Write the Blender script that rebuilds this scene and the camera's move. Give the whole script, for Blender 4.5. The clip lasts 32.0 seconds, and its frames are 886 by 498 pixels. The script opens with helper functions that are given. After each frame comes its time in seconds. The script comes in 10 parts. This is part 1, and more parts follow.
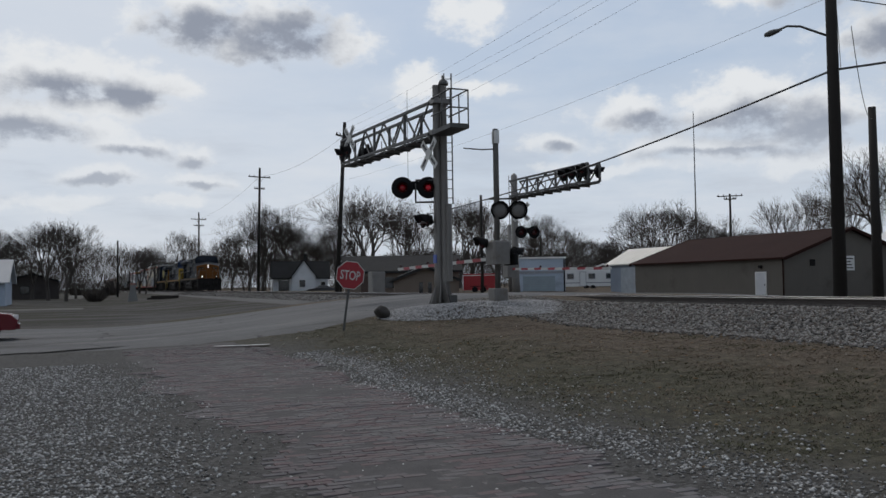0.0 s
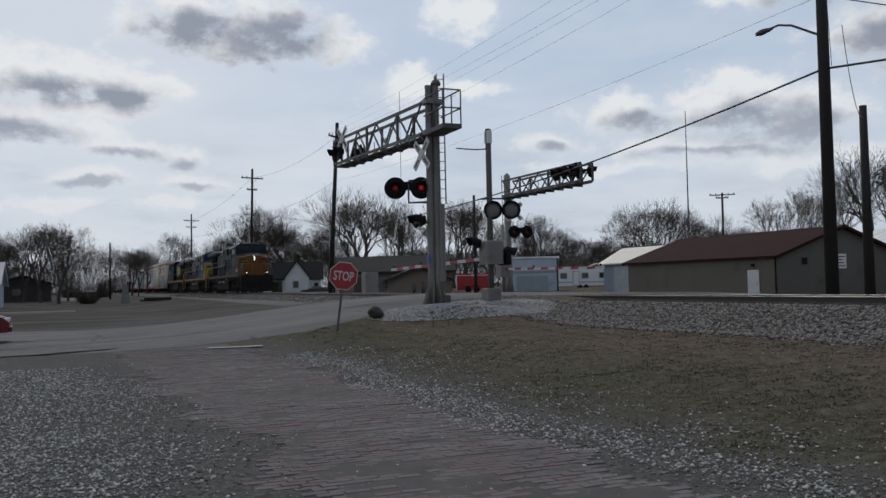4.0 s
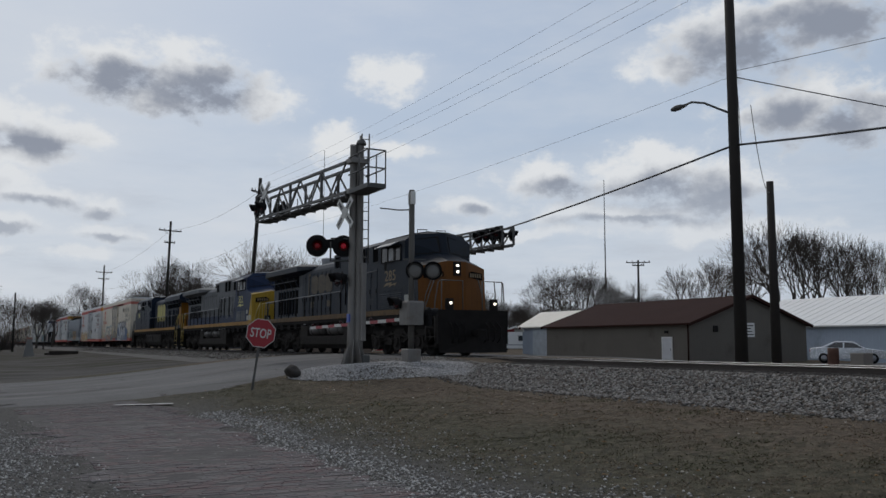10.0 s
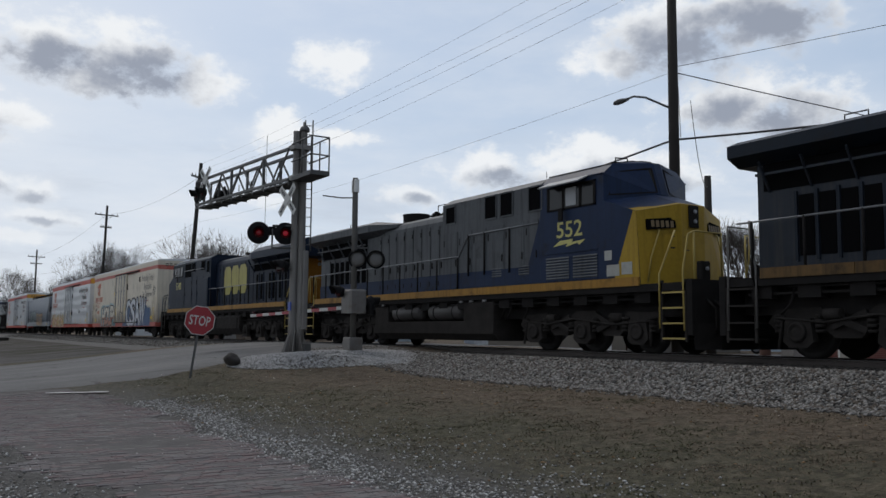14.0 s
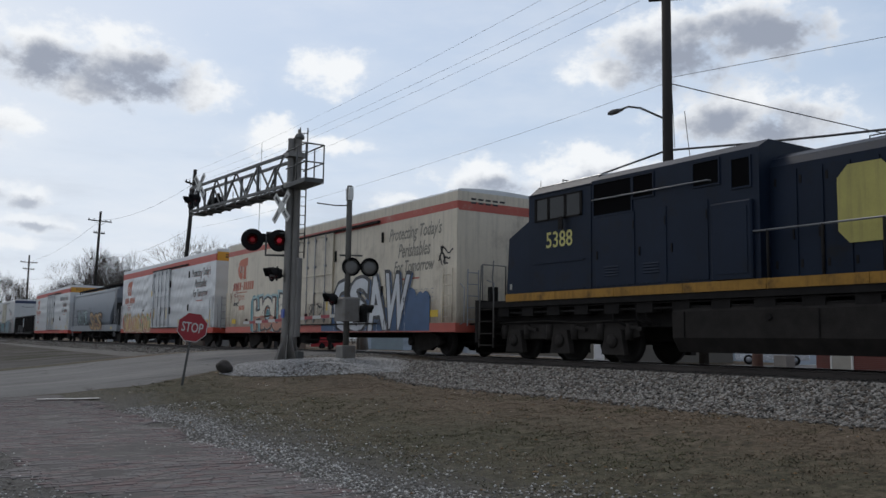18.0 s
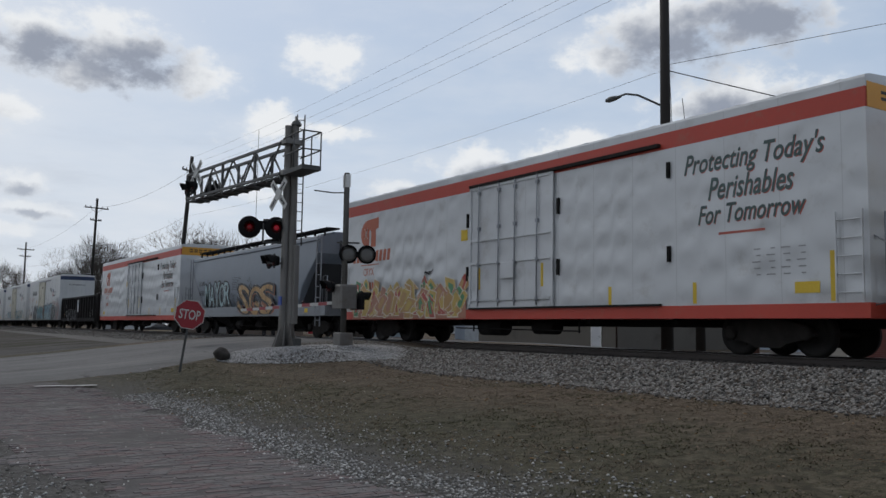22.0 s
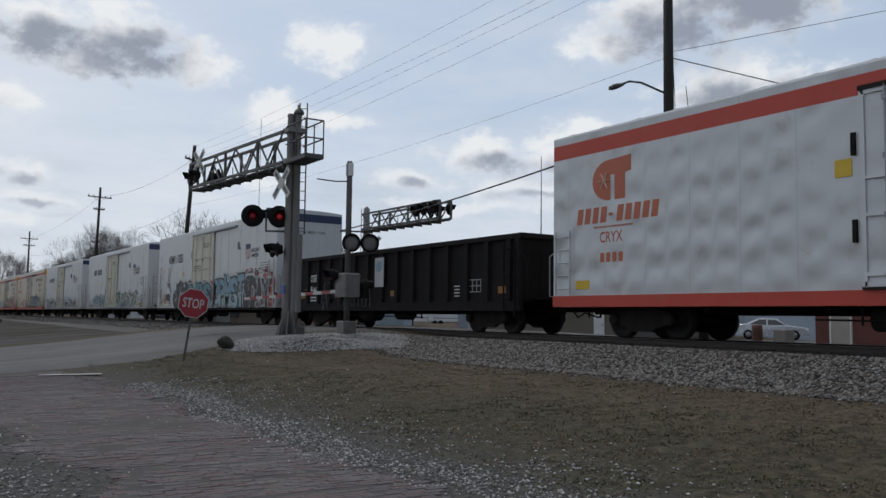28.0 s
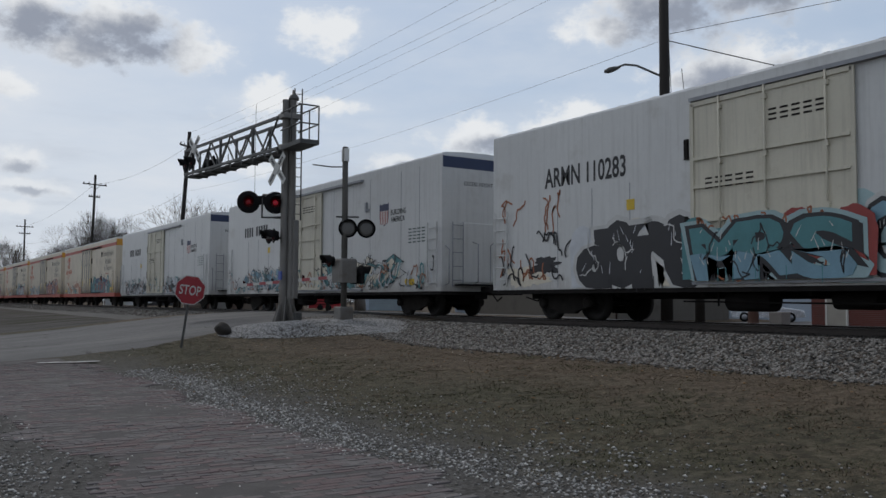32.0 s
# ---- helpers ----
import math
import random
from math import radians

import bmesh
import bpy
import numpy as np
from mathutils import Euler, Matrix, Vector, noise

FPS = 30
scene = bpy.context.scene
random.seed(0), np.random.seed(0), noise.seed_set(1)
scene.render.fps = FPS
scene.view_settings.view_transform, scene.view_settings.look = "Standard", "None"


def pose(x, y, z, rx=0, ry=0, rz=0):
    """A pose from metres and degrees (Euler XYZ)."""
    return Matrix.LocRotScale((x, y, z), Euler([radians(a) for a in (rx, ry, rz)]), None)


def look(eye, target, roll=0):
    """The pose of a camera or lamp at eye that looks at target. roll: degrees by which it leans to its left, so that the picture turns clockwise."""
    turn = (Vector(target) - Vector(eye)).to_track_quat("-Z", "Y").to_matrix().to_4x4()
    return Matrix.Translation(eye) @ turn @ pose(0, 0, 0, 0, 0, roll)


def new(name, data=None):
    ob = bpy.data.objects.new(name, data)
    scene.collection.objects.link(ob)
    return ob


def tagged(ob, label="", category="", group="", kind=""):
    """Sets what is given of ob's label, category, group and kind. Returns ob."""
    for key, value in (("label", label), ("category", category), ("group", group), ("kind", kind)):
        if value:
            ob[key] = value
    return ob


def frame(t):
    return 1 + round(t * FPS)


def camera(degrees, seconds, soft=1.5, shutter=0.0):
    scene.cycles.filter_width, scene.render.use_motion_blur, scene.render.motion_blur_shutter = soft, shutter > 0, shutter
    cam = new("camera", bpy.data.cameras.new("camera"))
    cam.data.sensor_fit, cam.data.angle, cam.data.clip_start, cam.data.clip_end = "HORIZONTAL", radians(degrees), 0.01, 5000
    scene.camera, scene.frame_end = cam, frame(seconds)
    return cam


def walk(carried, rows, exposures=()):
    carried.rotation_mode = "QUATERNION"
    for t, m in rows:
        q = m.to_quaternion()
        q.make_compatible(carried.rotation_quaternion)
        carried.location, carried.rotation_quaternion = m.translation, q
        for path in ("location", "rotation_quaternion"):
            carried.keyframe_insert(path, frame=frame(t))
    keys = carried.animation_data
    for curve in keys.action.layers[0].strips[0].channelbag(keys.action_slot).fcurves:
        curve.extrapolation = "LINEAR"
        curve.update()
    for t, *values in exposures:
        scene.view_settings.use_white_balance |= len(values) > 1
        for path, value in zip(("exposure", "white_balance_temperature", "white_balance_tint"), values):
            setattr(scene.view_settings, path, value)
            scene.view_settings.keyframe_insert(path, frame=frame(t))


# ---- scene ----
cam = camera(54.0, 32.0)
EYE = (0.0, 0.0, 1.6)


def aim(yaw, pitch, roll):
    """The camera's pose at the standing point: degrees left of +y, up, and lean."""
    a, b = radians(yaw), radians(pitch)
    way = Vector((-math.sin(a) * math.cos(b), math.cos(a) * math.cos(b), math.sin(b)))
    return look(EYE, Vector(EYE) + 10 * way, roll)


walk(cam, [
    (0, aim(-22.89, 2.32, -0.87)), (0.5, aim(-22.79, 2.26, -0.77)), (1, aim(-22.8, 1.98, -1.22)),
    (1.5, aim(-23.01, 1.75, -1.45)), (2, aim(-23.17, 1.76, -1.3)), (2.5, aim(-23.57, 1.89, -1.24)),
    (3, aim(-23.78, 2.28, -1.33)), (3.5, aim(-23.6, 2.36, -1.28)), (5.5, aim(-22.85, 1.87, -1.01)),
    (6, aim(-23.18, 1.71, -1.07)), (6.5, aim(-24.06, 1.66, -1.1)), (7, aim(-25.02, 2.04, -1.3)),
    (7.5, aim(-26.01, 3.02, -1.25)), (8, aim(-26.78, 4.86, -1.01)), (8.5, aim(-26.84, 5.77, -0.77)),
    (9, aim(-27.44, 5.89, -0.43)), (9.5, aim(-28.12, 6.01, -0)), (10, aim(-28.55, 6.24, 0.08)),
    (10.5, aim(-29.01, 6.49, 0.05)), (11, aim(-29.05, 5.75, 0.03)), (11.5, aim(-29.95, 5, -0.25)),
    (12, aim(-31.73, 5.79, -0.26)), (12.5, aim(-32.46, 6.32, 0.14)), (13, aim(-33.54, 6.41, -0.02)),
    (13.5, aim(-33.77, 6.24, 0.04)), (14, aim(-32.32, 5.54, 0.46)), (14.5, aim(-31.73, 5.48, 0.69)),
    (16.5, aim(-32.99, 5.98, 0.68)), (17, aim(-32.7, 5.92, 0.79)), (17.5, aim(-32.34, 6.38, 1.03)),
    (18, aim(-32.72, 6.1, 0.85)), (18.5, aim(-33.53, 5.3, 0.55)), (19, aim(-33.8, 5.28, 0.37)),
    (19.5, aim(-33.41, 5.62, 0.46)), (20, aim(-33.22, 5.65, 0.73)), (20.5, aim(-32.82, 5.48, 0.68)),
    (21, aim(-32.7, 5.15, 0.71)), (21.5, aim(-33.11, 5.15, 0.82)), (22, aim(-32.91, 5.27, 0.86)),
    (22.5, aim(-32.67, 5.5, 0.9)), (23, aim(-32.58, 5.86, 0.57)), (23.5, aim(-32.55, 5.9, 0.59)),
    (24, aim(-33.23, 5.38, 0.8)), (24.5, aim(-33.82, 4.97, 0.82)), (25, aim(-33.54, 4.98, 0.71)),
    (25.5, aim(-33.39, 5.15, 0.6)), (26, aim(-33.13, 5.25, 0.61)), (26.5, aim(-32.63, 5.16, 0.68)),
    (28.5, aim(-32.91, 4.2, 0.68)), (29, aim(-33.15, 3.82, 0.43)), (29.5, aim(-32.53, 3.53, 0.32)),
    (30, aim(-32.11, 3.82, 0.32)), (30.5, aim(-31.83, 3.98, 0.35)), (31, aim(-32.13, 3.9, 0.21)),
    (31.5, aim(-32.44, 3.82, 0.27)), (32, aim(-32.96, 3.51, 0.31)),
], exposures=[(0, -0.24), (6, -0.24), (7, -0.22), (8, -0.38), (9, -0.36), (11, -0.24), (12.5, -0.03), (15, -0.1), (17, 0.0), (19, 0.0), (21, -0.1), (23, -0.18), (26, -0.2), (29, -0.12), (31, -0.1), (32, -0.2)])

# ---------------------------------------------------------------- sky and sun
SUN_AZ, SUN_EL = radians(8), radians(50)


class Nodes:
    """Short hand for building a node tree."""

    def __init__(self, tree):
        self.tree = tree
        tree.nodes.clear()

    def add(self, kind, **values):
        n = self.tree.nodes.new(kind)
        for k, v in values.items():
            setattr(n, k, v)
        return n

    def put(self, socket, value):
        if value is None:
            return
        if isinstance(value, bpy.types.NodeSocket):
            self.tree.links.new(value, socket)
        else:
            socket.default_value = value

    def math(self, op, a, b=None, c=None, clamp=False):
        n = self.add("ShaderNodeMath", operation=op, use_clamp=clamp)
        for s, v in zip(n.inputs, (a, b, c)):
            self.put(s, v)
        return n.outputs[0]

    def vec(self, op, a, b=None):
        n = self.add("ShaderNodeVectorMath", operation=op)
        self.put(n.inputs[0], a)
        if b is not None:
            self.put(n.inputs[3] if op == "SCALE" else n.inputs[1], b)
        return n.outputs["Value"] if op in ("LENGTH", "DOT_PRODUCT") else n.outputs[0]

    def noise(self, vector, scale, detail=4, rough=0.55, out=0):
        n = self.add("ShaderNodeTexNoise")
        self.put(n.inputs["Vector"], vector)
        n.inputs["Scale"].default_value, n.inputs["Detail"].default_value = scale, detail
        n.inputs["Roughness"].default_value = rough
        return n.outputs[out]

    def mix(self, fac, a, b, blend="MIX"):
        n = self.add("ShaderNodeMix", data_type="RGBA", blend_type=blend)
        self.put(n.inputs[0], fac)
        for s, v in ((n.inputs[6], a), (n.inputs[7], b)):
            self.put(s, (*v, 1) if isinstance(v, tuple) and len(v) == 3 else v)
        return n.outputs[2]

    def ramp(self, fac, stops):
        n = self.add("ShaderNodeValToRGB")
        self.put(n.inputs[0], fac)
        e = n.color_ramp.elements
        while len(e) < len(stops):
            e.new(0.5)
        for el, (p, c) in zip(e, stops):
            el.position, el.color = p, (c, c, c, 1) if isinstance(c, (int, float)) else (*c, 1)
        return n.outputs[0]

    def span(self, value, lo, hi, smooth=True):
        n = self.add("ShaderNodeMapRange", interpolation_type="SMOOTHSTEP" if smooth else "LINEAR")
        self.put(n.inputs[0], value)
        n.inputs[1].default_value, n.inputs[2].default_value = lo, hi
        return n.outputs[0]


def make_sky():
    world = bpy.data.worlds.new("sky")
    scene.world = world
    world.use_nodes = True
    k = Nodes(world.node_tree)
    tex = k.add("ShaderNodeTexSky", sky_type="NISHITA", sun_disc=False, sun_elevation=SUN_EL, sun_rotation=SUN_AZ,
                altitude=200, air_density=1.0, dust_density=2.5, ozone_density=1.0)
    way = k.vec("NORMALIZE", k.add("ShaderNodeTexCoord").outputs["Generated"])
    sep = k.add("ShaderNodeSeparateXYZ")
    k.put(sep.inputs[0], way)
    az = k.math("MULTIPLY", k.math("ARCTAN2", sep.outputs[0], sep.outputs[1]), 57.2958)
    el = k.math("MULTIPLY", k.math("ARCSINE", sep.outputs[2]), 57.2958)
    wob = k.vec("SUBTRACT", k.noise(way, 11.0, 6, 0.6, 1), (0.5, 0.5, 0.5))
    flat = k.add("ShaderNodeCombineXYZ")
    k.put(flat.inputs[0], az), k.put(flat.inputs[1], el)
    here = k.vec("ADD", flat.outputs[0], k.vec("MULTIPLY", wob, (4.5, 2.4, 0)))
    def pile(rows, blend, sink=0.0):
        """Rounded heaps (azimuth, elevation, half width, half height) melted together: 1 in the middle, 0 at the rim."""
        total = None
        for a, e, w, h in rows:
            off = k.vec("MULTIPLY", k.vec("SUBTRACT", here, (a, e, 0)), (0.88 / w, 0.88 / h, 0))
            one = k.math("SUBTRACT", 1.0, k.vec("LENGTH", off))
            if sink:
                one = k.math("SUBTRACT", one, k.math("MULTIPLY", k.vec("DOT_PRODUCT", off, (0, 1, 0)), sink))
            total = one if total is None else k.math("SMOOTH_MAX", total, one, blend)
        return total

    tall = k.vec("MULTIPLY", way, (1.0, 1.0, 1.5))
    billow = k.math("SUBTRACT", k.noise(tall, 26.0, 8, 0.60), 0.5)
    soft = k.math("SUBTRACT", k.noise(tall, 14.0, 4, 0.5), 0.5)
    free = k.math("MAXIMUM", k.span(k.math("ABSOLUTE", k.math("SUBTRACT", az, 25.0)), 34, 50), k.span(el, 20.5, 27))
    loose = k.math("SUBTRACT", k.math("MULTIPLY", k.noise(k.vec("MULTIPLY", way, (1.0, 1.0, 1.6)), 4.5, 6, 0.58), 3.2), 1.75)
    loose = k.math("SUBTRACT", loose, k.math("MULTIPLY", k.math("SUBTRACT", 1.0, free), 3.0))
    total = k.math("MAXIMUM", pile(HEAPS, 0.35), loose)
    under = k.math("MAXIMUM", pile(CORES, 0.35, 0.35), k.math("SUBTRACT", loose, 0.25))
    body = k.math("MULTIPLY", k.span(k.math("ADD", total, k.math("MULTIPLY", billow, 2.6)), -0.18, 0.62), k.math("ADD", 0.62, k.math("MULTIPLY", k.span(el, 7, 12), 0.38)))
    heart = k.math("ADD", under, k.math("ADD", k.math("MULTIPLY", soft, 1.5), k.math("MULTIPLY", billow, 1.3)))
    dark = k.math("MULTIPLY", k.span(heart, -0.42, 0.80), 0.97)
    # hazy sky: pale towards the horizon, bluer above, thin streaks low down
    sky = k.vec("SCALE", tex.outputs[0], SKY)
    low = k.math("SUBTRACT", 1.0, k.span(el, 2, 17))
    veil = k.math("ADD", k.math("MULTIPLY", k.math("SUBTRACT", 1.0, k.span(el, 8, 55)), 0.72), 0.08)
    sunward = k.vec("DOT_PRODUCT", way, (math.sin(SUN_AZ) * math.cos(SUN_EL), math.cos(SUN_AZ) * math.cos(SUN_EL), math.sin(SUN_EL)))
    glare = k.math("ADD", 0.30, k.math("MULTIPLY", k.span(sunward, -0.4, 0.62), 0.70))
    veil = k.math("MULTIPLY", veil, glare)
    sky = k.mix(veil, sky, VEIL)
    west = k.math("SUBTRACT", 1.0, k.span(az, -4, 26))
    sky = k.mix(k.math("MULTIPLY", k.math("MULTIPLY", k.math("ADD", west, k.math("MULTIPLY", low, 0.8), clamp=True), glare), 0.55), sky, STREAK)
    wide = k.add("ShaderNodeCombineXYZ")
    k.put(wide.inputs[0], k.math("MULTIPLY", az, 0.09)), k.put(wide.inputs[1], k.math("MULTIPLY", el, 0.42))
    streak = k.noise(wide.outputs[0], 1.0, 6, 0.6)
    sky = k.mix(k.math("MULTIPLY", k.math("MULTIPLY", k.span(streak, 0.46, 0.70), low), 0.7), sky, STREAK)
    sky = k.mix(k.math("MULTIPLY", k.math("MULTIPLY", k.span(streak, 0.50, 0.30), low), 0.5), sky, GREY)
    thin = k.span(k.noise(k.vec("MULTIPLY", way, (3.0, 3.0, 9.0)), 1.6, 7, 0.6), 0.42, 0.74)
    sky = k.mix(k.math("MULTIPLY", k.math("MULTIPLY", thin, glare), 0.30), sky, STREAK)
    sky = k.mix(k.math("MULTIPLY", k.span(total, -0.7, 0.25), 0.12), sky, CLOUD_LIT)
    shade = k.vec("SCALE", k.mix(dark, CLOUD_LIT, CLOUD_DARK), k.math("ADD", 0.25, k.math("MULTIPLY", glare, 0.75)))
    final = k.mix(k.math("MULTIPLY", body, 0.93), sky, shade)
    bg = k.add("ShaderNodeBackground")
    k.put(bg.inputs[0], final)
    bg.inputs[1].default_value = 1.0
    k.put(k.add("ShaderNodeOutputWorld").inputs[0], bg.outputs[0])


SKY = 0.10
CLOUD_LIT, CLOUD_DARK = (0.93, 0.95, 0.97), (0.29, 0.325, 0.405)
VEIL, STREAK, GREY = (0.54, 0.66, 0.83), (0.82, 0.86, 0.92), (0.48, 0.53, 0.62)
# heaps of white cloud and the grey hearts in them: azimuth, elevation, half width, half height in degrees
HEAPS = [(6.3, 16.7, 3.3, 1.7), (11.6, 17.0, 3.6, 1.9), (16.3, 15.9, 2.5, 1.2), (10.0, 15.4, 5.2, 0.9), (-1.0, 12.9, 5.2, 1.6), (3.6, 12.3, 3.8, 0.9), (0.8, 11.0, 3.8, 0.8),
         (-2.5, 9.9, 3.6, 1.2), (0.8, 9.5, 2.2, 0.7), (3.0, 8.5, 3.2, 0.65), (7.0, 8.3, 1.3, 0.65), (1.2, 6.8, 2.6, 0.5), (7.6, 6.7, 2.4, 0.55), (-1.5, 5.3, 3.2, 0.45), (5.5, 5.4, 2.6, 0.4)]
HEAPS += [(25.5, 17.3, 2.7, 1.35), (21.3, 12.6, 2.3, 1.2), (25.5, 12.7, 2.1, 0.5), (21.0, 8.4, 2.2, 0.5), (30.3, 9.1, 2.3, 0.7), (35.2, 10.7, 2.8, 1.2), (41.5, 11.0, 5.0, 1.6), (46.3, 10.0, 3.4, 1.7),
          (39.5, 8.4, 6.5, 0.9), (46.5, 7.2, 5.5, 0.8), (34.5, 7.2, 4.5, 0.5), (43.6, 17.6, 2.8, 1.3), (47.0, 19.0, 3.4, 2.2), (52.0, 19.6, 4.6, 2.4), (51.3, 14.4, 4.0, 2.0), (55.5, 13.5, 3.4, 1.6), (-9.0, 13.5, 4.0, 1.8), (-8.0, 8.5, 4.0, 1.0)]
CORES = [(7.6, 16.2, 2.9, 1.15), (12.8, 16.3, 3.1, 1.45), (-0.8, 12.3, 4.2, 0.95), (2.2, 12.0, 2.2, 0.5), (-3.0, 9.5, 2.8, 0.8), (3.0, 8.3, 2.4, 0.38), (7.0, 8.1, 0.9, 0.38), (7.6, 6.5, 1.4, 0.25), (1.0, 6.6, 1.6, 0.25),
         (35.8, 10.3, 1.8, 0.75), (30.8, 8.9, 1.1, 0.4), (42.6, 10.1, 3.8, 1.15), (46.8, 9.3, 2.8, 0.9), (41.0, 8.0, 5.0, 0.4), (48.0, 18.3, 3.2, 1.7), (52.8, 19.4, 3.4, 1.6), (50.4, 14.2, 2.0, 1.2), (54.4, 13.5, 2.8, 1.3), (-9.0, 13.0, 3.0, 1.0)]
make_sky()

sun = new("sun", bpy.data.lights.new("sun", "SUN"))
sun.data.energy, sun.data.angle, sun.data.color = 0.8, radians(12), (1.0, 0.95, 0.88)
sun.matrix_world = look((0, 0, 60), Vector((0, 0, 60)) - Vector((math.sin(SUN_AZ) * math.cos(SUN_EL), math.cos(SUN_AZ) * math.cos(SUN_EL), math.sin(SUN_EL))))

# ---------------------------------------------------------------- materials
MATS = {}


def mat(name, color, rough=0.6, metal=0.0, var=0.18, scale=1.2, bump=0.15, bscale=40.0, dirt=None, streaks=0.0, glow=None, spec=0.5, ink=(0.06, 0.05, 0.042), splash=None):
    """A surface: base colour, two scales of variation, fine relief, and dirt (colour, amount, scale) or rain streaks."""
    if name in MATS:
        return MATS[name]
    m = bpy.data.materials.new(name)
    m.use_nodes = True
    k = Nodes(m.node_tree)
    pos = k.add("ShaderNodeTexCoord").outputs["Object"]
    rnd = k.add("ShaderNodeObjectInfo").outputs["Random"]
    big, fine = k.noise(pos, scale, 4), k.noise(pos, scale * 14, 3, 0.65)
    amount = k.math("ADD", k.math("MULTIPLY", k.math("SUBTRACT", big, 0.5), 2.2 * var), k.math("MULTIPLY", k.math("SUBTRACT", fine, 0.5), 1.3 * var))
    amount = k.math("ADD", amount, k.math("MULTIPLY", k.math("SUBTRACT", rnd, 0.5), 0.5 * var))
    col = k.vec("SCALE", color if isinstance(color, bpy.types.NodeSocket) else tuple(color), k.math("ADD", amount, 1.0))
    if dirt:
        dc, da, ds = dirt
        mask = k.math("MULTIPLY", k.span(k.noise(pos, ds, 6, 0.7), 0.62 - 0.3 * da, 0.8 - 0.2 * da), min(1.0, 0.35 + da))
        col = k.mix(mask, col, dc)
    if streaks:
        long = k.vec("MULTIPLY", pos, (7.0, 7.0, 0.35))
        mask = k.math("MULTIPLY", k.span(k.noise(long, 1.0, 5, 0.7), 0.45, 0.75), streaks)
        col = k.mix(mask, col, ink)
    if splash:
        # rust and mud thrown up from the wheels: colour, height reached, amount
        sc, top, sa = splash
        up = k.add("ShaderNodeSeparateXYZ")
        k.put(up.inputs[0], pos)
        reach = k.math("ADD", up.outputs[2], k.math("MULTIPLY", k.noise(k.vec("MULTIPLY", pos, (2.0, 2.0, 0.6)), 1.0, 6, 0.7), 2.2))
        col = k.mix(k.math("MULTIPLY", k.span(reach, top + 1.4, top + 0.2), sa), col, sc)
    b = k.add("ShaderNodeBsdfPrincipled")
    k.put(b.inputs["Base Color"], col)
    k.put(b.inputs["Roughness"], k.math("ADD", k.math("MULTIPLY", k.math("SUBTRACT", fine, 0.5), 0.25), rough, clamp=True))
    b.inputs["Metallic"].default_value = metal
    b.inputs["Specular IOR Level"].default_value = spec
    if bump:
        n = k.add("ShaderNodeBump")
        n.inputs["Strength"].default_value, n.inputs["Distance"].default_value = bump, 0.02
        k.put(n.inputs["Height"], k.noise(pos, bscale, 4, 0.6))
        k.put(b.inputs["Normal"], n.outputs[0])
    if glow:
        b.inputs["Emission Color"].default_value, b.inputs["Emission Strength"].default_value = (*glow[0], 1), glow[1]
    k.put(k.add("ShaderNodeOutputMaterial").inputs[0], b.outputs[0])
    MATS[name] = m
    return m


def glass_mat(name, tint=(0.03, 0.035, 0.04)):
    if name not in MATS:
        mat(name, tint, 0.08, 0.0, 0.1, 1.0, 0.0, spec=0.8)
    return MATS[name]


# ---------------------------------------------------------------- mesh helpers
def quad_box(bm, x0, x1, y0, y1, z0, z1):
    v = [bm.verts.new((x, y, z)) for z in (z0, z1) for y in (y0, y1) for x in (x0, x1)]
    for f in ((0, 2, 3, 1), (4, 5, 7, 6), (0, 1, 5, 4), (2, 6, 7, 3), (0, 4, 6, 2), (1, 3, 7, 5)):
        bm.faces.new([v[i] for i in f])
    return v


def box(bm, x0, x1, y0, y1, z0, z1, c=0.0):
    """A box with its upright and top edges chamfered by c."""
    if c <= 0:
        return quad_box(bm, x0, x1, y0, y1, z0, z1)
    ring = lambda i, z: [bm.verts.new(p) for p in ((x0 + c, y0 + i, z), (x1 - c, y0 + i, z), (x1 - i, y0 + c, z), (x1 - i, y1 - c, z),
                                                    (x1 - c, y1 - i, z), (x0 + c, y1 - i, z), (x0 + i, y1 - c, z), (x0 + i, y0 + c, z))]
    d = c * 0.999
    lay = [ring(0, z0), ring(0, z1 - c), ring(d * 0.7, z1)]
    for a, b in zip(lay, lay[1:]):
        for i in range(8):
            bm.faces.new((a[i], a[(i + 1) % 8], b[(i + 1) % 8], b[i]))
    bm.faces.new(lay[0][::-1]), bm.faces.new(lay[-1])


def rod(bm, p, q, r, r2=None, n=8):
    """A round bar from p to q, with closed ends."""
    p, q = Vector(p), Vector(q)
    turn = (q - p).to_track_quat("Z", "Y").to_matrix()
    ends = []
    for c, rr in ((p, r), (q, r if r2 is None else r2)):
        ends.append([bm.verts.new(c + turn @ Vector((rr * math.cos(2 * math.pi * i / n), rr * math.sin(2 * math.pi * i / n), 0))) for i in range(n)])
    for i in range(n):
        bm.faces.new((ends[0][i], ends[0][(i + 1) % n], ends[1][(i + 1) % n], ends[1][i])).smooth = n > 5
    bm.faces.new(ends[0][::-1]), bm.faces.new(ends[1])


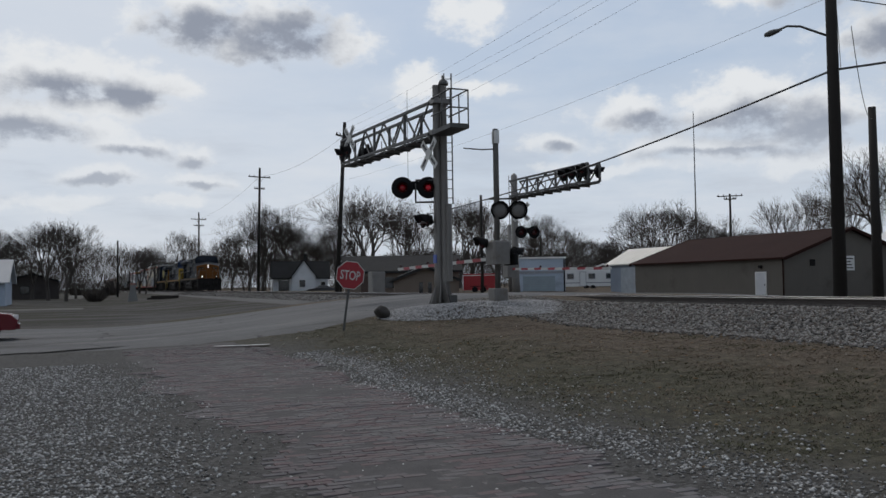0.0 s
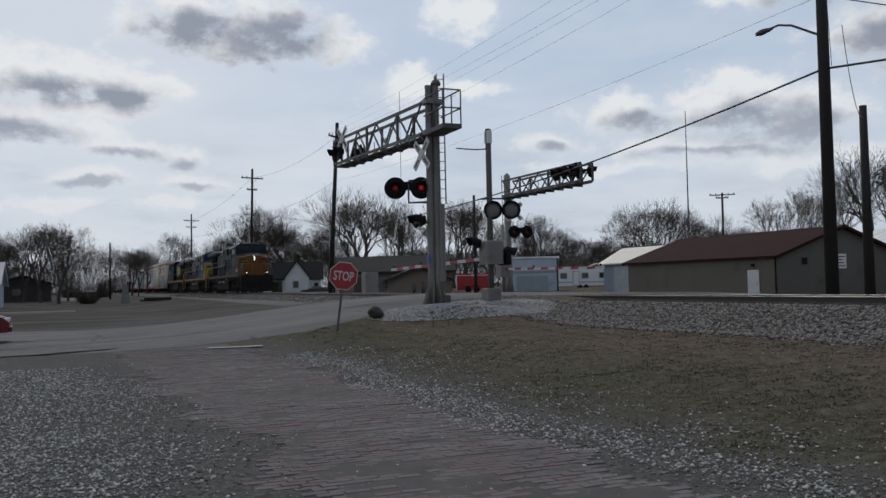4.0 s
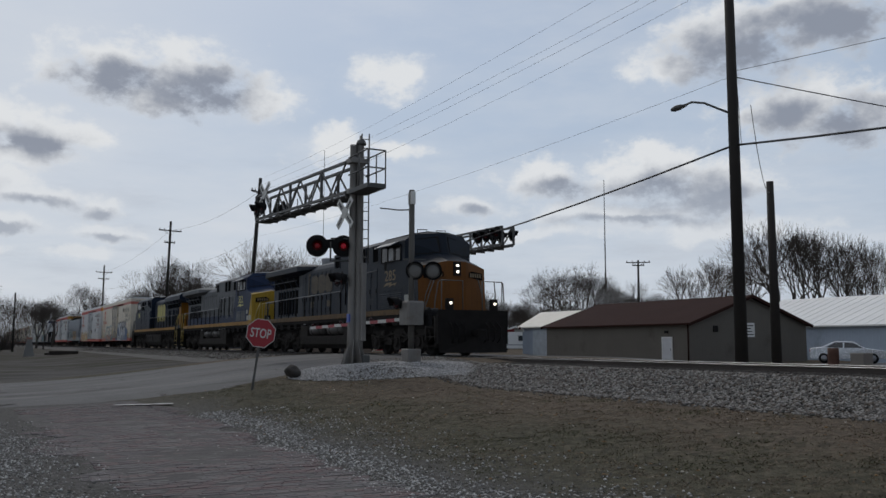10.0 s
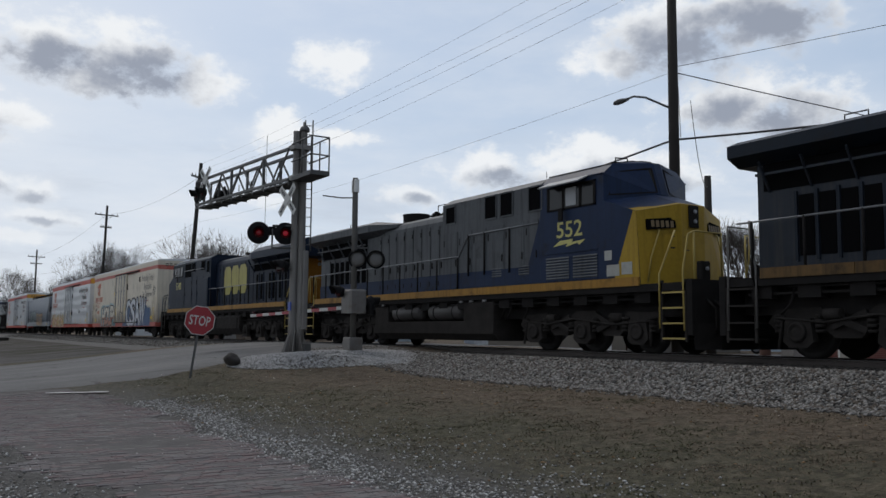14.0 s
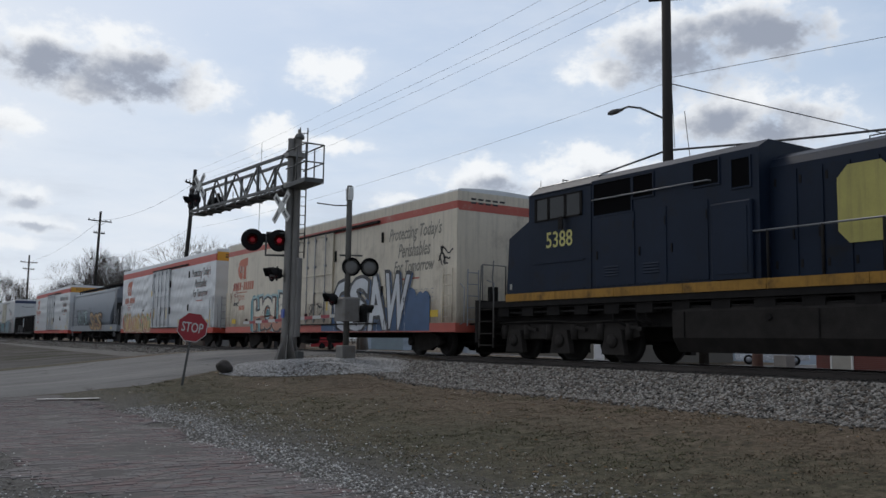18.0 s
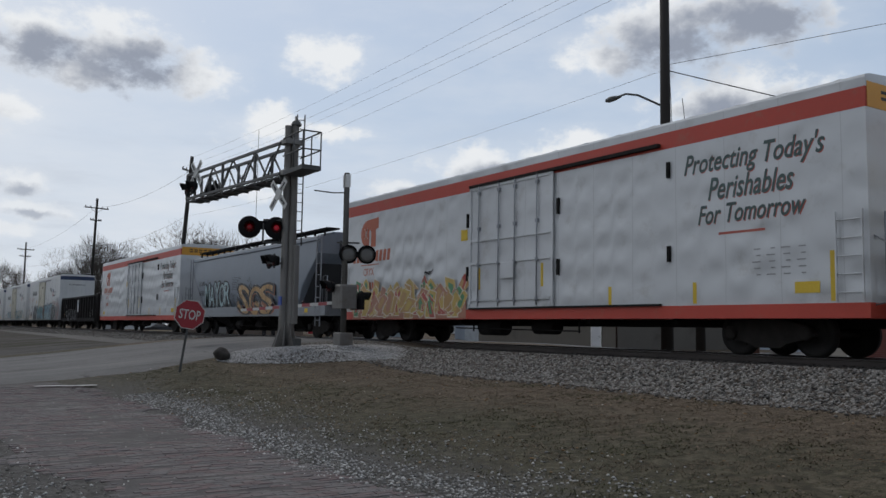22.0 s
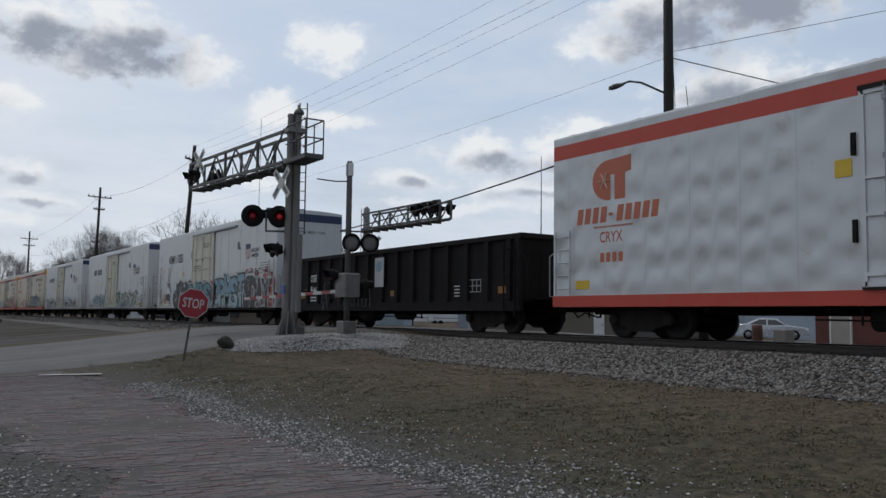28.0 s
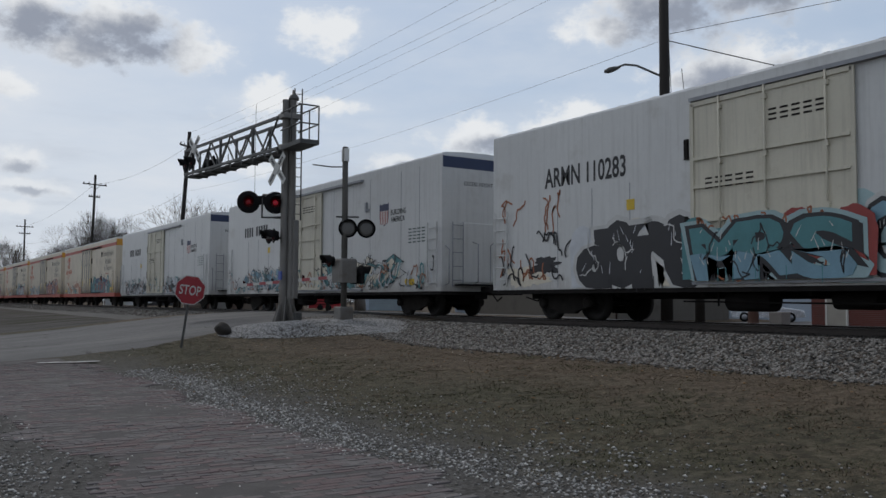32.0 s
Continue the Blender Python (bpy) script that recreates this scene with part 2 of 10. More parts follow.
def pipe(bm, pts, r, n=6):
    """A bent round bar through the points, in one piece."""
    pts = [Vector(p) for p in pts]
    rings = []
    for i, p in enumerate(pts):
        d = (pts[min(i + 1, len(pts) - 1)] - pts[max(i - 1, 0)]).normalized()
        turn = d.to_track_quat("Z", "Y").to_matrix()
        rings.append([bm.verts.new(p + turn @ Vector((r * math.cos(2 * math.pi * j / n), r * math.sin(2 * math.pi * j / n), 0))) for j in range(n)])
    for a, b in zip(rings, rings[1:]):
        off = min(range(n), key=lambda o: sum((a[j].co - b[(j + o) % n].co).length for j in range(n)))
        for j in range(n):
            bm.faces.new((a[j], a[(j + 1) % n], b[(j + 1 + off) % n], b[(j + off) % n])).smooth = True
    bm.faces.new(rings[0][::-1]), bm.faces.new(rings[-1])


def bar(bm, p, q, w, h):
    """A square bar from p to q."""
    p, q = Vector(p), Vector(q)
    turn = (q - p).to_track_quat("Z", "Y").to_matrix()
    ends = [[bm.verts.new(c + turn @ Vector((sx * w / 2, sy * h / 2, 0))) for sx, sy in ((-1, -1), (1, -1), (1, 1), (-1, 1))] for c in (p, q)]
    for i in range(4):
        bm.faces.new((ends[0][i], ends[0][(i + 1) % 4], ends[1][(i + 1) % 4], ends[1][i]))
    bm.faces.new(ends[0][::-1]), bm.faces.new(ends[1])


def prism(bm, outline, place, lo, hi, smooth=False):
    """An outline of (u, v) swept from lo to hi; place(u, v, w) gives the point."""
    a = [bm.verts.new(place(u, v, lo)) for u, v in outline]
    b = [bm.verts.new(place(u, v, hi)) for u, v in outline]
    n = len(outline)
    for i in range(n):
        bm.faces.new((a[i], a[(i + 1) % n], b[(i + 1) % n], b[i])).smooth = smooth
    bm.faces.new(a[::-1]), bm.faces.new(b)


along_x = lambda u, v, w: (w, u, v)
along_y = lambda u, v, w: (u, w, v)
along_z = lambda u, v, w: (u, v, w)


def lathe(bm, rings, place, n=16):
    """Rings of (radius, w) round an axis."""
    lay = [[bm.verts.new(place(r * math.cos(2 * math.pi * i / n), r * math.sin(2 * math.pi * i / n), w)) for i in range(n)] for r, w in rings]
    for a, b in zip(lay, lay[1:]):
        for i in range(n):
            bm.faces.new((a[i], a[(i + 1) % n], b[(i + 1) % n], b[i])).smooth = True
    bm.faces.new(lay[0][::-1]), bm.faces.new(lay[-1])


def mesh_of(name, bm, material):
    bmesh.ops.recalc_face_normals(bm, faces=bm.faces)
    me = bpy.data.meshes.new(name)
    bm.to_mesh(me)
    bm.free()
    me.materials.append(material)
    return me


def part(name, bm, material, parent, label=""):
    """Links a bmesh as one mesh object under a thing or a part."""
    ob = new(name, mesh_of(name, bm, material))
    ob.parent = parent
    return tagged(ob, label)


def made(fn, *a, **k):
    bm = bmesh.new()
    fn(bm, *a, **k)
    return bm


def thing(name, label, category, at=None, group="", kind=""):
    ob = new(name)
    ob.empty_display_size = 0.3
    if at is not None:
        ob.matrix_basis = at
    return tagged(ob, label, category, group, kind)


def solid(name, bm, material, label, category="", group="", kind="", at=None):
    ob = new(name, mesh_of(name, bm, material))
    if at is not None:
        ob.matrix_basis = at
    return tagged(ob, label, category, group, kind)

# ---------------------------------------------------------------- ground, street, cross street
TRACK_X, RAIL_Z = 16.4, 1.15
ROAD_LO, ROAD_HI = 27.4, 38.0


def ease(v, lo, hi):
    s = min(1.0, max(0.0, (v - lo) / (hi - lo)))
    return s * s * (3 - 2 * s)


def road_z(x):
    return 0.03 + 1.10 * ease(x, 0, 14.8) - 0.75 * ease(x, 19, 40)


def land_z(x, y):
    """Height of the ground without ballast."""
    verge = 0.52 * ease(x, 3.6, 12.0) + 0.28 * ease(x, 12, 16) - 0.05 * ease(x, 24, 60)
    verge += 0.55 * ease(y, 45, 150) * (1 - ease(x, 0, 13) * 0.8)
    d = max(ROAD_LO - 0.3 - y, y - ROAD_HI - 0.3, 0.0)
    near = 1 - ease(d, 0.0, 9.0)
    z = verge + (road_z(x) - verge) * near
    z -= 0.42 * ease(x, 20, 36) * (1 - ease(y, 62, 75))
    return z + 0.03 * noise.noise((x * 0.35, y * 0.35, 0)) * ease(abs(x - 1.5), 3, 6)


def border_x(y):
    """Middle of the gravel strip between the brick street and the grass."""
    return 4.80 + 0.18 * math.sin(y * 0.45)


def sheet(xs, ys, height, lift=0.0):
    bm = bmesh.new()
    v = [[bm.verts.new((x, y, height(x, y) + lift)) for x in xs] for y in ys]
    for a, b in zip(v, v[1:]):
        for i in range(len(xs) - 1):
            bm.faces.new((a[i], a[i + 1], b[i + 1], b[i])).smooth = True
    return bm


def spread(*stops):
    """Grid lines: (from, to, step) stretches."""
    out = []
    for lo, hi, step in stops:
        n = max(1, round((hi - lo) / step))
        out += [lo + (hi - lo) * i / n for i in range(n)]
    return out + [stops[-1][1]]


def ground_mat():
    """Winter turf, bare dirt and gravel, laid out by place."""
    m = bpy.data.materials.new("winter_turf")
    m.use_nodes = True
    k = Nodes(m.node_tree)
    pos = k.add("ShaderNodeTexCoord").outputs["Object"]
    sep = k.add("ShaderNodeSeparateXYZ")
    k.put(sep.inputs[0], pos)
    x, y = sep.outputs[0], sep.outputs[1]
    wob = k.math("MULTIPLY", k.math("SUBTRACT", k.noise(pos, 0.9, 5, 0.65), 0.5), 2.4)
    fine = k.noise(pos, 26.0, 6, 0.78)
    tuft = k.noise(pos, 6.5, 6, 0.74)
    mid = k.noise(pos, 3.4, 5, 0.7)
    large = k.noise(pos, 0.33, 4, 0.6)
    turf = k.mix(k.span(fine, 0.36, 0.66), (0.026, 0.025, 0.016), (0.115, 0.106, 0.072))
    straw = k.mix(k.span(fine, 0.36, 0.66), (0.040, 0.030, 0.022), (0.175, 0.138, 0.100))
    away = k.math("ADD", k.math("MULTIPLY", x, 0.12), k.math("ADD", k.math("MULTIPLY", mid, 0.5), k.math("MULTIPLY", large, 0.9)))
    turf = k.mix(k.span(away, 1.45, 2.0), turf, straw)
    turf = k.mix(k.math("MULTIPLY", k.span(tuft, 0.50, 0.62), 0.7), turf, (0.026, 0.022, 0.016))
    turf = k.mix(k.math("MULTIPLY", k.span(tuft, 0.46, 0.36), 0.55), turf, (0.150, 0.130, 0.096))
    rust = k.math("MULTIPLY", k.span(k.noise(pos, 1.9, 5, 0.7), 0.60, 0.72), k.span(x, 7.0, 9.0))
    turf = k.mix(k.math("MULTIPLY", rust, 0.5), turf, (0.105, 0.058, 0.036))
    soil = k.mix(k.span(fine, 0.35, 0.7), (0.045, 0.038, 0.032), (0.15, 0.13, 0.11))
    turf = k.mix(k.math("MULTIPLY", k.span(mid, 0.55, 0.75), 0.35), turf, soil)
    vor = k.add("ShaderNodeTexVoronoi", feature="F1")
    k.put(vor.inputs["Vector"], pos)
    vor.inputs["Scale"].default_value = 24.0
    grit = k.mix(k.span(k.noise(vor.outputs["Color"], 3.0, 1), 0.3, 0.7), (0.045, 0.044, 0.042), (0.36, 0.357, 0.35))
    grit = k.mix(k.math("MULTIPLY", k.span(vor.outputs["Distance"], 0.012, 0.03), 0.8), grit, (0.055, 0.052, 0.048))
    # gravel borders of the brick street, and the lot on its far side
    edge = k.math("ADD", x, wob)
    strip = k.math("MULTIPLY", k.span(edge, 1.0, 2.0), k.math("SUBTRACT", 1.0, k.span(edge, 4.6, 6.6)))
    strip = k.math("MULTIPLY", strip, k.math("SUBTRACT", 1.0, k.span(y, 18, 27)))
    lot = k.math("SUBTRACT", 1.0, k.span(edge, 2.6, 4.0))
    lot = k.math("MULTIPLY", lot, k.math("SUBTRACT", 1.0, k.span(y, 36, 46)))
    gravel = k.math("MULTIPLY", k.math("MAXIMUM", strip, lot), k.span(mid, 0.0, 0.25))
    col = k.mix(gravel, turf, grit)
    # dirt along the line past the crossing
    by_line = k.math("MULTIPLY", k.span(y, 38, 44), k.math("MULTIPLY", k.span(k.math("ADD", x, wob), 1, 6), k.math("SUBTRACT", 1.0, k.span(x, 20, 26))))
    col = k.mix(k.math("MULTIPLY", by_line, 0.8), col, soil)
    past = k.math("MULTIPLY", k.span(y, 39, 43), k.math("SUBTRACT", 1.0, k.span(x, 14, 20)))
    wide = k.noise(k.vec("MULTIPLY", pos, (0.35, 1.0, 1.0)), 0.30, 5, 0.6)
    yard = k.mix(k.span(wide, 0.40, 0.50), (0.034, 0.033, 0.020), (0.046, 0.043, 0.038))
    yard = k.mix(k.span(wide, 0.50, 0.60), yard, (0.080, 0.078, 0.075))
    tar = k.math("MULTIPLY", k.math("SUBTRACT", 1.0, k.span(k.math("ADD", y, k.math("MULTIPLY", wob, 3.0)), 46, 60)), k.span(k.math("ADD", x, k.math("MULTIPLY", wob, 2.0)), -1.0, 2.0))
    yard = k.mix(k.math("MULTIPLY", tar, 0.8), yard, k.mix(k.span(wide, 0.42, 0.58), (0.042, 0.041, 0.041), (0.082, 0.080, 0.078)))
    yard = k.mix(k.math("MULTIPLY", k.span(tuft, 0.4, 0.7), 0.35), yard, (0.03, 0.027, 0.02))
    col = k.mix(k.math("MULTIPLY", past, 0.92), col, yard)
    b = k.add("ShaderNodeBsdfPrincipled")
    k.put(b.inputs["Base Color"], col)
    b.inputs["Roughness"].default_value, b.inputs["Specular IOR Level"].default_value = 0.95, 0.15
    n = k.add("ShaderNodeBump")
    n.inputs["Strength"].default_value, n.inputs["Distance"].default_value = 0.5, 0.03
    k.put(n.inputs["Height"], k.math("ADD", fine, k.math("ADD", k.math("MULTIPLY", mid, 1.0), tuft)))
    k.put(b.inputs["Normal"], n.outputs[0])
    k.put(k.add("ShaderNodeOutputMaterial").inputs[0], b.outputs[0])
    return m


SOD = ground_mat()


def make_ground():
    xs = spread((-1500, -200, 260), (-200, -30, 17), (-30, -2, 2), (-2, 22, 0.5), (22, 60, 3), (60, 200, 20), (200, 1500, 260))
    ys = spread((-400, -20, 95), (-20, 3, 2.3), (3, 48, 0.5), (48, 150, 6), (150, 400, 50), (400, 3000, 520))
    tagged(solid("ground", sheet(xs, ys, land_z), SOD, "patchy winter grass and dirt ground"), kind="structure")


def asphalt_mat():
    m = bpy.data.materials.new("worn_asphalt")
    m.use_nodes = True
    k = Nodes(m.node_tree)
    pos = k.add("ShaderNodeTexCoord").outputs["Object"]
    fine, mid, big = k.noise(pos, 60.0, 4, 0.7), k.noise(pos, 1.5, 5, 0.6), k.noise(pos, 0.25, 3)
    col = k.mix(k.span(fine, 0.3, 0.7), (0.062, 0.062, 0.063), (0.13, 0.13, 0.132))
    lanes = k.noise(k.vec("MULTIPLY", pos, (0.05, 0.9, 1.0)), 1.0, 4, 0.6)
    col = k.mix(k.math("MULTIPLY", k.span(mid, 0.45, 0.7), 0.3), col, (0.13, 0.127, 0.124))
    col = k.mix(k.math("MULTIPLY", k.span(big, 0.45, 0.7), 0.5), col, (0.055, 0.054, 0.055))
    col = k.mix(k.math("MULTIPLY", k.span(lanes, 0.5, 0.66), 0.6), col, (0.15, 0.148, 0.143))
    col = k.mix(k.math("MULTIPLY", k.span(lanes, 0.46, 0.34), 0.5), col, (0.05, 0.049, 0.049))
    vor = k.add("ShaderNodeTexVoronoi", feature="DISTANCE_TO_EDGE")
    k.put(vor.inputs["Vector"], k.vec("ADD", pos, k.vec("SCALE", k.noise(pos, 1.2, 4, 0.6, 1), 0.9)))
    vor.inputs["Scale"].default_value = 0.22
    crack = k.math("SUBTRACT", 1.0, k.span(vor.outputs["Distance"], 0.002, 0.011))
    crack = k.math("MULTIPLY", crack, k.span(big, 0.42, 0.55))
    col = k.mix(crack, col, (0.02, 0.02, 0.02))
    b = k.add("ShaderNodeBsdfPrincipled")
    k.put(b.inputs["Base Color"], col)
    b.inputs["Roughness"].default_value, b.inputs["Specular IOR Level"].default_value = 0.85, 0.3
    n = k.add("ShaderNodeBump")
    n.inputs["Strength"].default_value, n.inputs["Distance"].default_value = 0.3, 0.01
    k.put(n.inputs["Height"], k.math("SUBTRACT", fine, crack))
    k.put(b.inputs["Normal"], n.outputs[0])
    k.put(k.add("ShaderNodeOutputMaterial").inputs[0], b.outputs[0])
    return m


ASPHALT = asphalt_mat()


def make_road():
    """The cross street with its flared corner towards the brick street."""
    bm = bmesh.new()
    xs = spread((-90, -8, 6), (-8, 14, 0.5), (14, 19, 0.5), (19, 90, 4))
    rows = []
    for x in xs:
        lo = ROAD_LO - 3.6 * (1 - ease(x, 5.5, 13.0)) if x > -3.0 else ROAD_LO - 3.6 * ease(x, -9.0, -3.0)
        lo += 0.35 * noise.noise((x * 0.9, 2, 0))
        hi = ROAD_HI + 2.0 * (1 - ease(x, -4, 4))
        n = 14
        rows.append([bm.verts.new((x, lo + (hi - lo) * i / n, land_z(x, lo + (hi - lo) * i / n) - 0.02 if i in (0, n) else max(land_z(x, lo + (hi - lo) * i / n), road_z(x)) + 0.03)) for i in range(n + 1)])
    for a, b in zip(rows, rows[1:]):
        for i in range(len(a) - 1):
            bm.faces.new((a[i], b[i], b[i + 1], a[i + 1])).smooth = True
    tagged(solid("road", bm, ASPHALT, "worn grey asphalt cross street with cracks"), kind="structure")


make_ground()
make_road()

# ---------------------------------------------------------------- brick street, gravel, grass
def scatter_mesh(name, pts, sizes, material, label, rng, squash=0.6, kind="stuff", category=""):
    """Many small angular stones as one mesh."""
    verts, faces = [], []
    base = np.array([(1, 0, 0), (-1, 0, 0), (0, 1, 0), (0, -1, 0), (0, 0, 1), (0, 0, -0.7)], float)
    tris = [(0, 2, 4), (2, 1, 4), (1, 3, 4), (3, 0, 4), (2, 0, 5), (1, 2, 5), (3, 1, 5), (0, 3, 5)]
    n = len(pts)
    ang = rng.uniform(0, 6.28, n)
    ca, sa = np.cos(ang), np.sin(ang)
    j = base[None] * (1 + rng.uniform(-0.35, 0.35, (n, 6, 3)))
    j *= np.asarray(sizes)[:, None, None] * np.array([1, 1, squash])
    x = j[..., 0] * ca[:, None] - j[..., 1] * sa[:, None]
    y = j[..., 0] * sa[:, None] + j[..., 1] * ca[:, None]
    v = np.stack([x, y, j[..., 2]], -1) + np.asarray(pts)[:, None, :]
    f = (np.array(tris)[None] + 6 * np.arange(n)[:, None, None]).reshape(-1, 3)
    me = bpy.data.meshes.new(name)
    me.vertices.add(n * 6), me.loops.add(len(f) * 3), me.polygons.add(len(f))
    me.vertices.foreach_set("co", v.ravel().astype(np.float32))
    me.loops.foreach_set("vertex_index", f.ravel().astype(np.int32))
    me.polygons.foreach_set("loop_start", np.arange(0, len(f) * 3, 3, dtype=np.int32))
    me.update(calc_edges=True)
    me.materials.append(material)
    return tagged(new(name, me), label, category, kind=kind)


def island_mat(name, lo, hi, rough=0.9, tint=None):
    """Stones or blades whose shade changes piece by piece."""
    m = bpy.data.materials.new(name)
    m.use_nodes = True
    k = Nodes(m.node_tree)
    geo = k.add("ShaderNodeNewGeometry")
    r = geo.outputs["Random Per Island"]
    col = k.mix(r, lo, hi)
    if tint:
        col = k.mix(k.span(k.math("FRACT", k.math("MULTIPLY", r, 17.0)), 0.6, 0.9), col, tint)
    b = k.add("ShaderNodeBsdfPrincipled")
    k.put(b.inputs["Base Color"], col)
    b.inputs["Roughness"].default_value, b.inputs["Specular IOR Level"].default_value = rough, 0.25
    k.put(k.add("ShaderNodeOutputMaterial").inputs[0], b.outputs[0])
    return m


def pick(rng, n, x0, x1, y0, y1, keep):
    x, y = rng.uniform(x0, x1, n), rng.uniform(y0, y1, n)
    ok = np.array([rng.random() < keep(a, b) for a, b in zip(x, y)])
    return x[ok], y[ok]


def make_stones():
    rng = np.random.default_rng(4)
    stone = island_mat("ballast_pieces", (0.022, 0.021, 0.020), (0.27, 0.26, 0.245), tint=(0.085, 0.070, 0.058))
    # shoulder of the ballast towards the street
    pts, size = [], []
    for _ in range(30000):
        y = rng.uniform(6.0, 27.5)
        u = rng.uniform(-4.75 - 0.45 * noise.noise((y * 0.8, 1, 0)), -2.0)
        top = bed_z(u)
        pts.append((TRACK_X + u, y, max(top, land_z(TRACK_X + u, y)) + 0.012)), size.append(rng.uniform(0.022, 0.058))
    scatter_mesh("ballast_stones", pts, size, stone, "grey crushed stones of the ballast shoulder", rng)
    for _ in range(5200):
        y = rng.uniform(5.0, 27.0)
        u = -4.45 - abs(rng.normal(0, 0.28))
        x = TRACK_X + u
        pts.append((x, y, max(bed_z(u), land_z(x, y)) + 0.008)), size.append(rng.uniform(0.018, 0.05))
    scatter_mesh("ballast_stones", pts[-5200:], size[-5200:], stone, "grey stones spilled into the grass", rng)
    pts, size = [], []
    for _ in range(14000):
        y, u = rng.uniform(4.0, 27.5), rng.uniform(-2.45, 1.6)
        pts.append((TRACK_X + u, y, bed_z(u) + 0.005)), size.append(rng.uniform(0.02, 0.05))
    scatter_mesh("ballast_stones", pts, size, island_mat("dark_ballast_pieces", (0.018, 0.016, 0.015), (0.055, 0.05, 0.046)), "dark stones between the ties", rng)
    pts, size = [], []
    for _ in range(9000):
        y, u = rng.uniform(27.0, 130), rng.uniform(-3.6, -1.0)
        if ROAD_LO < y < ROAD_HI + 0.4:
            continue
        pts.append((TRACK_X + u, y, bed_z(u) + 0.01)), size.append(rng.uniform(0.03, 0.07))
    scatter_mesh("ballast_stones", pts, size, stone, "grey crushed stones along the line", rng)
    # low heap of pale stone round the signal masts
    pale = island_mat("pale_crushed_stone", (0.15, 0.148, 0.145), (0.40, 0.395, 0.39))
    pts, size = [], []
    for _ in range(15000):
        a, r = rng.uniform(0, 6.283), math.sqrt(rng.random())
        x, y = 11.1 + 2.7 * r * math.cos(a) + 0.4 * math.sin(3 * a), 24.1 + 2.5 * r * math.sin(a) - 0.35 * (r * math.cos(a)) * 2.5
        if y > ROAD_LO - 0.5 + 0.2 * math.sin(x * 3):
            continue
        pts.append((x, y, land_z(x, y) + 0.10 * (1 - r * r) + 0.012)), size.append(rng.uniform(0.016, 0.045))
    scatter_mesh("stone_heap", pts, size, pale, "low heap of pale crushed stone round the signal posts", rng)
    # gravel along the brick street and on the lot
    grit = island_mat("street_gravel", (0.085, 0.083, 0.080), (0.58, 0.575, 0.56), tint=(0.15, 0.14, 0.125))
    x, y = pick(rng, 230000, -6, 7.2, 1.5, 20, lambda a, b: max(0.0, 1 - abs(a - border_x(b) - 0.08 * math.sin(b * 1.3) - 0.25 * noise.noise((b * 0.7, 0, 2))) / 0.6) * 0.95 + 0.14 * (0.0 < a - border_x(b) < 1.5) * ease(noise.noise((a * 1.2, b * 1.2, 8)), -0.2, 0.4) + 0.03 * (0.0 < a - border_x(b) < 2.5) + (0.95 - 0.35 * ease(b, 7, 13)) * ease(2.0 - 0.06 * (b - 5) - a + 0.7 * noise.noise((a * 0.5, b * 0.5, 3)), 0.0, 1.6) + 0.035 * (a < 6.5))
    scatter_mesh("gravel", [(a, b, land_z(a, b) + 0.006) for a, b in zip(x, y)], 0.006 + 0.021 * rng.random(len(x)) ** 1.7, grit, "loose grey gravel beside the brick street", rng)


def bed_z(u):
    """Top of the ballast at u metres from the track's middle."""
    u = abs(u)
    return RAIL_Z - 0.15 - 0.02 * ease(u, 1.3, 2.2) - 0.48 * max(0.0, (u - 2.3) / 2.35)


def blades(name, x, y, rng, material, h0, h1, label, lean=0.6, w=0.006):
    n = len(x)
    ang, hgt = rng.uniform(0, 6.283, n), rng.uniform(h0, h1, n)
    le = rng.uniform(0.1, lean, n) * hgt
    dx, dy = np.cos(ang), np.sin(ang)
    z = np.array([land_z(a, b) for a, b in zip(x, y)]) - 0.004
    ww = w * rng.uniform(0.7, 1.5, n)
    p0 = np.stack([x - dy * ww, y + dx * ww, z], -1)
    p1 = np.stack([x + dy * ww, y - dx * ww, z], -1)
    p2 = np.stack([x + dx * le, y + dy * le, z + hgt], -1)
    v = np.stack([p0, p1, p2], 1).reshape(-1, 3)
    me = bpy.data.meshes.new(name)
    me.vertices.add(n * 3), me.loops.add(n * 3), me.polygons.add(n)
    me.vertices.foreach_set("co", v.ravel().astype(np.float32))
    me.loops.foreach_set("vertex_index", np.arange(n * 3, dtype=np.int32))
    me.polygons.foreach_set("loop_start", np.arange(0, n * 3, 3, dtype=np.int32))
    me.update(calc_edges=True)
    me.materials.append(material)
    tagged(new(name, me), label, "grass", kind="stuff")


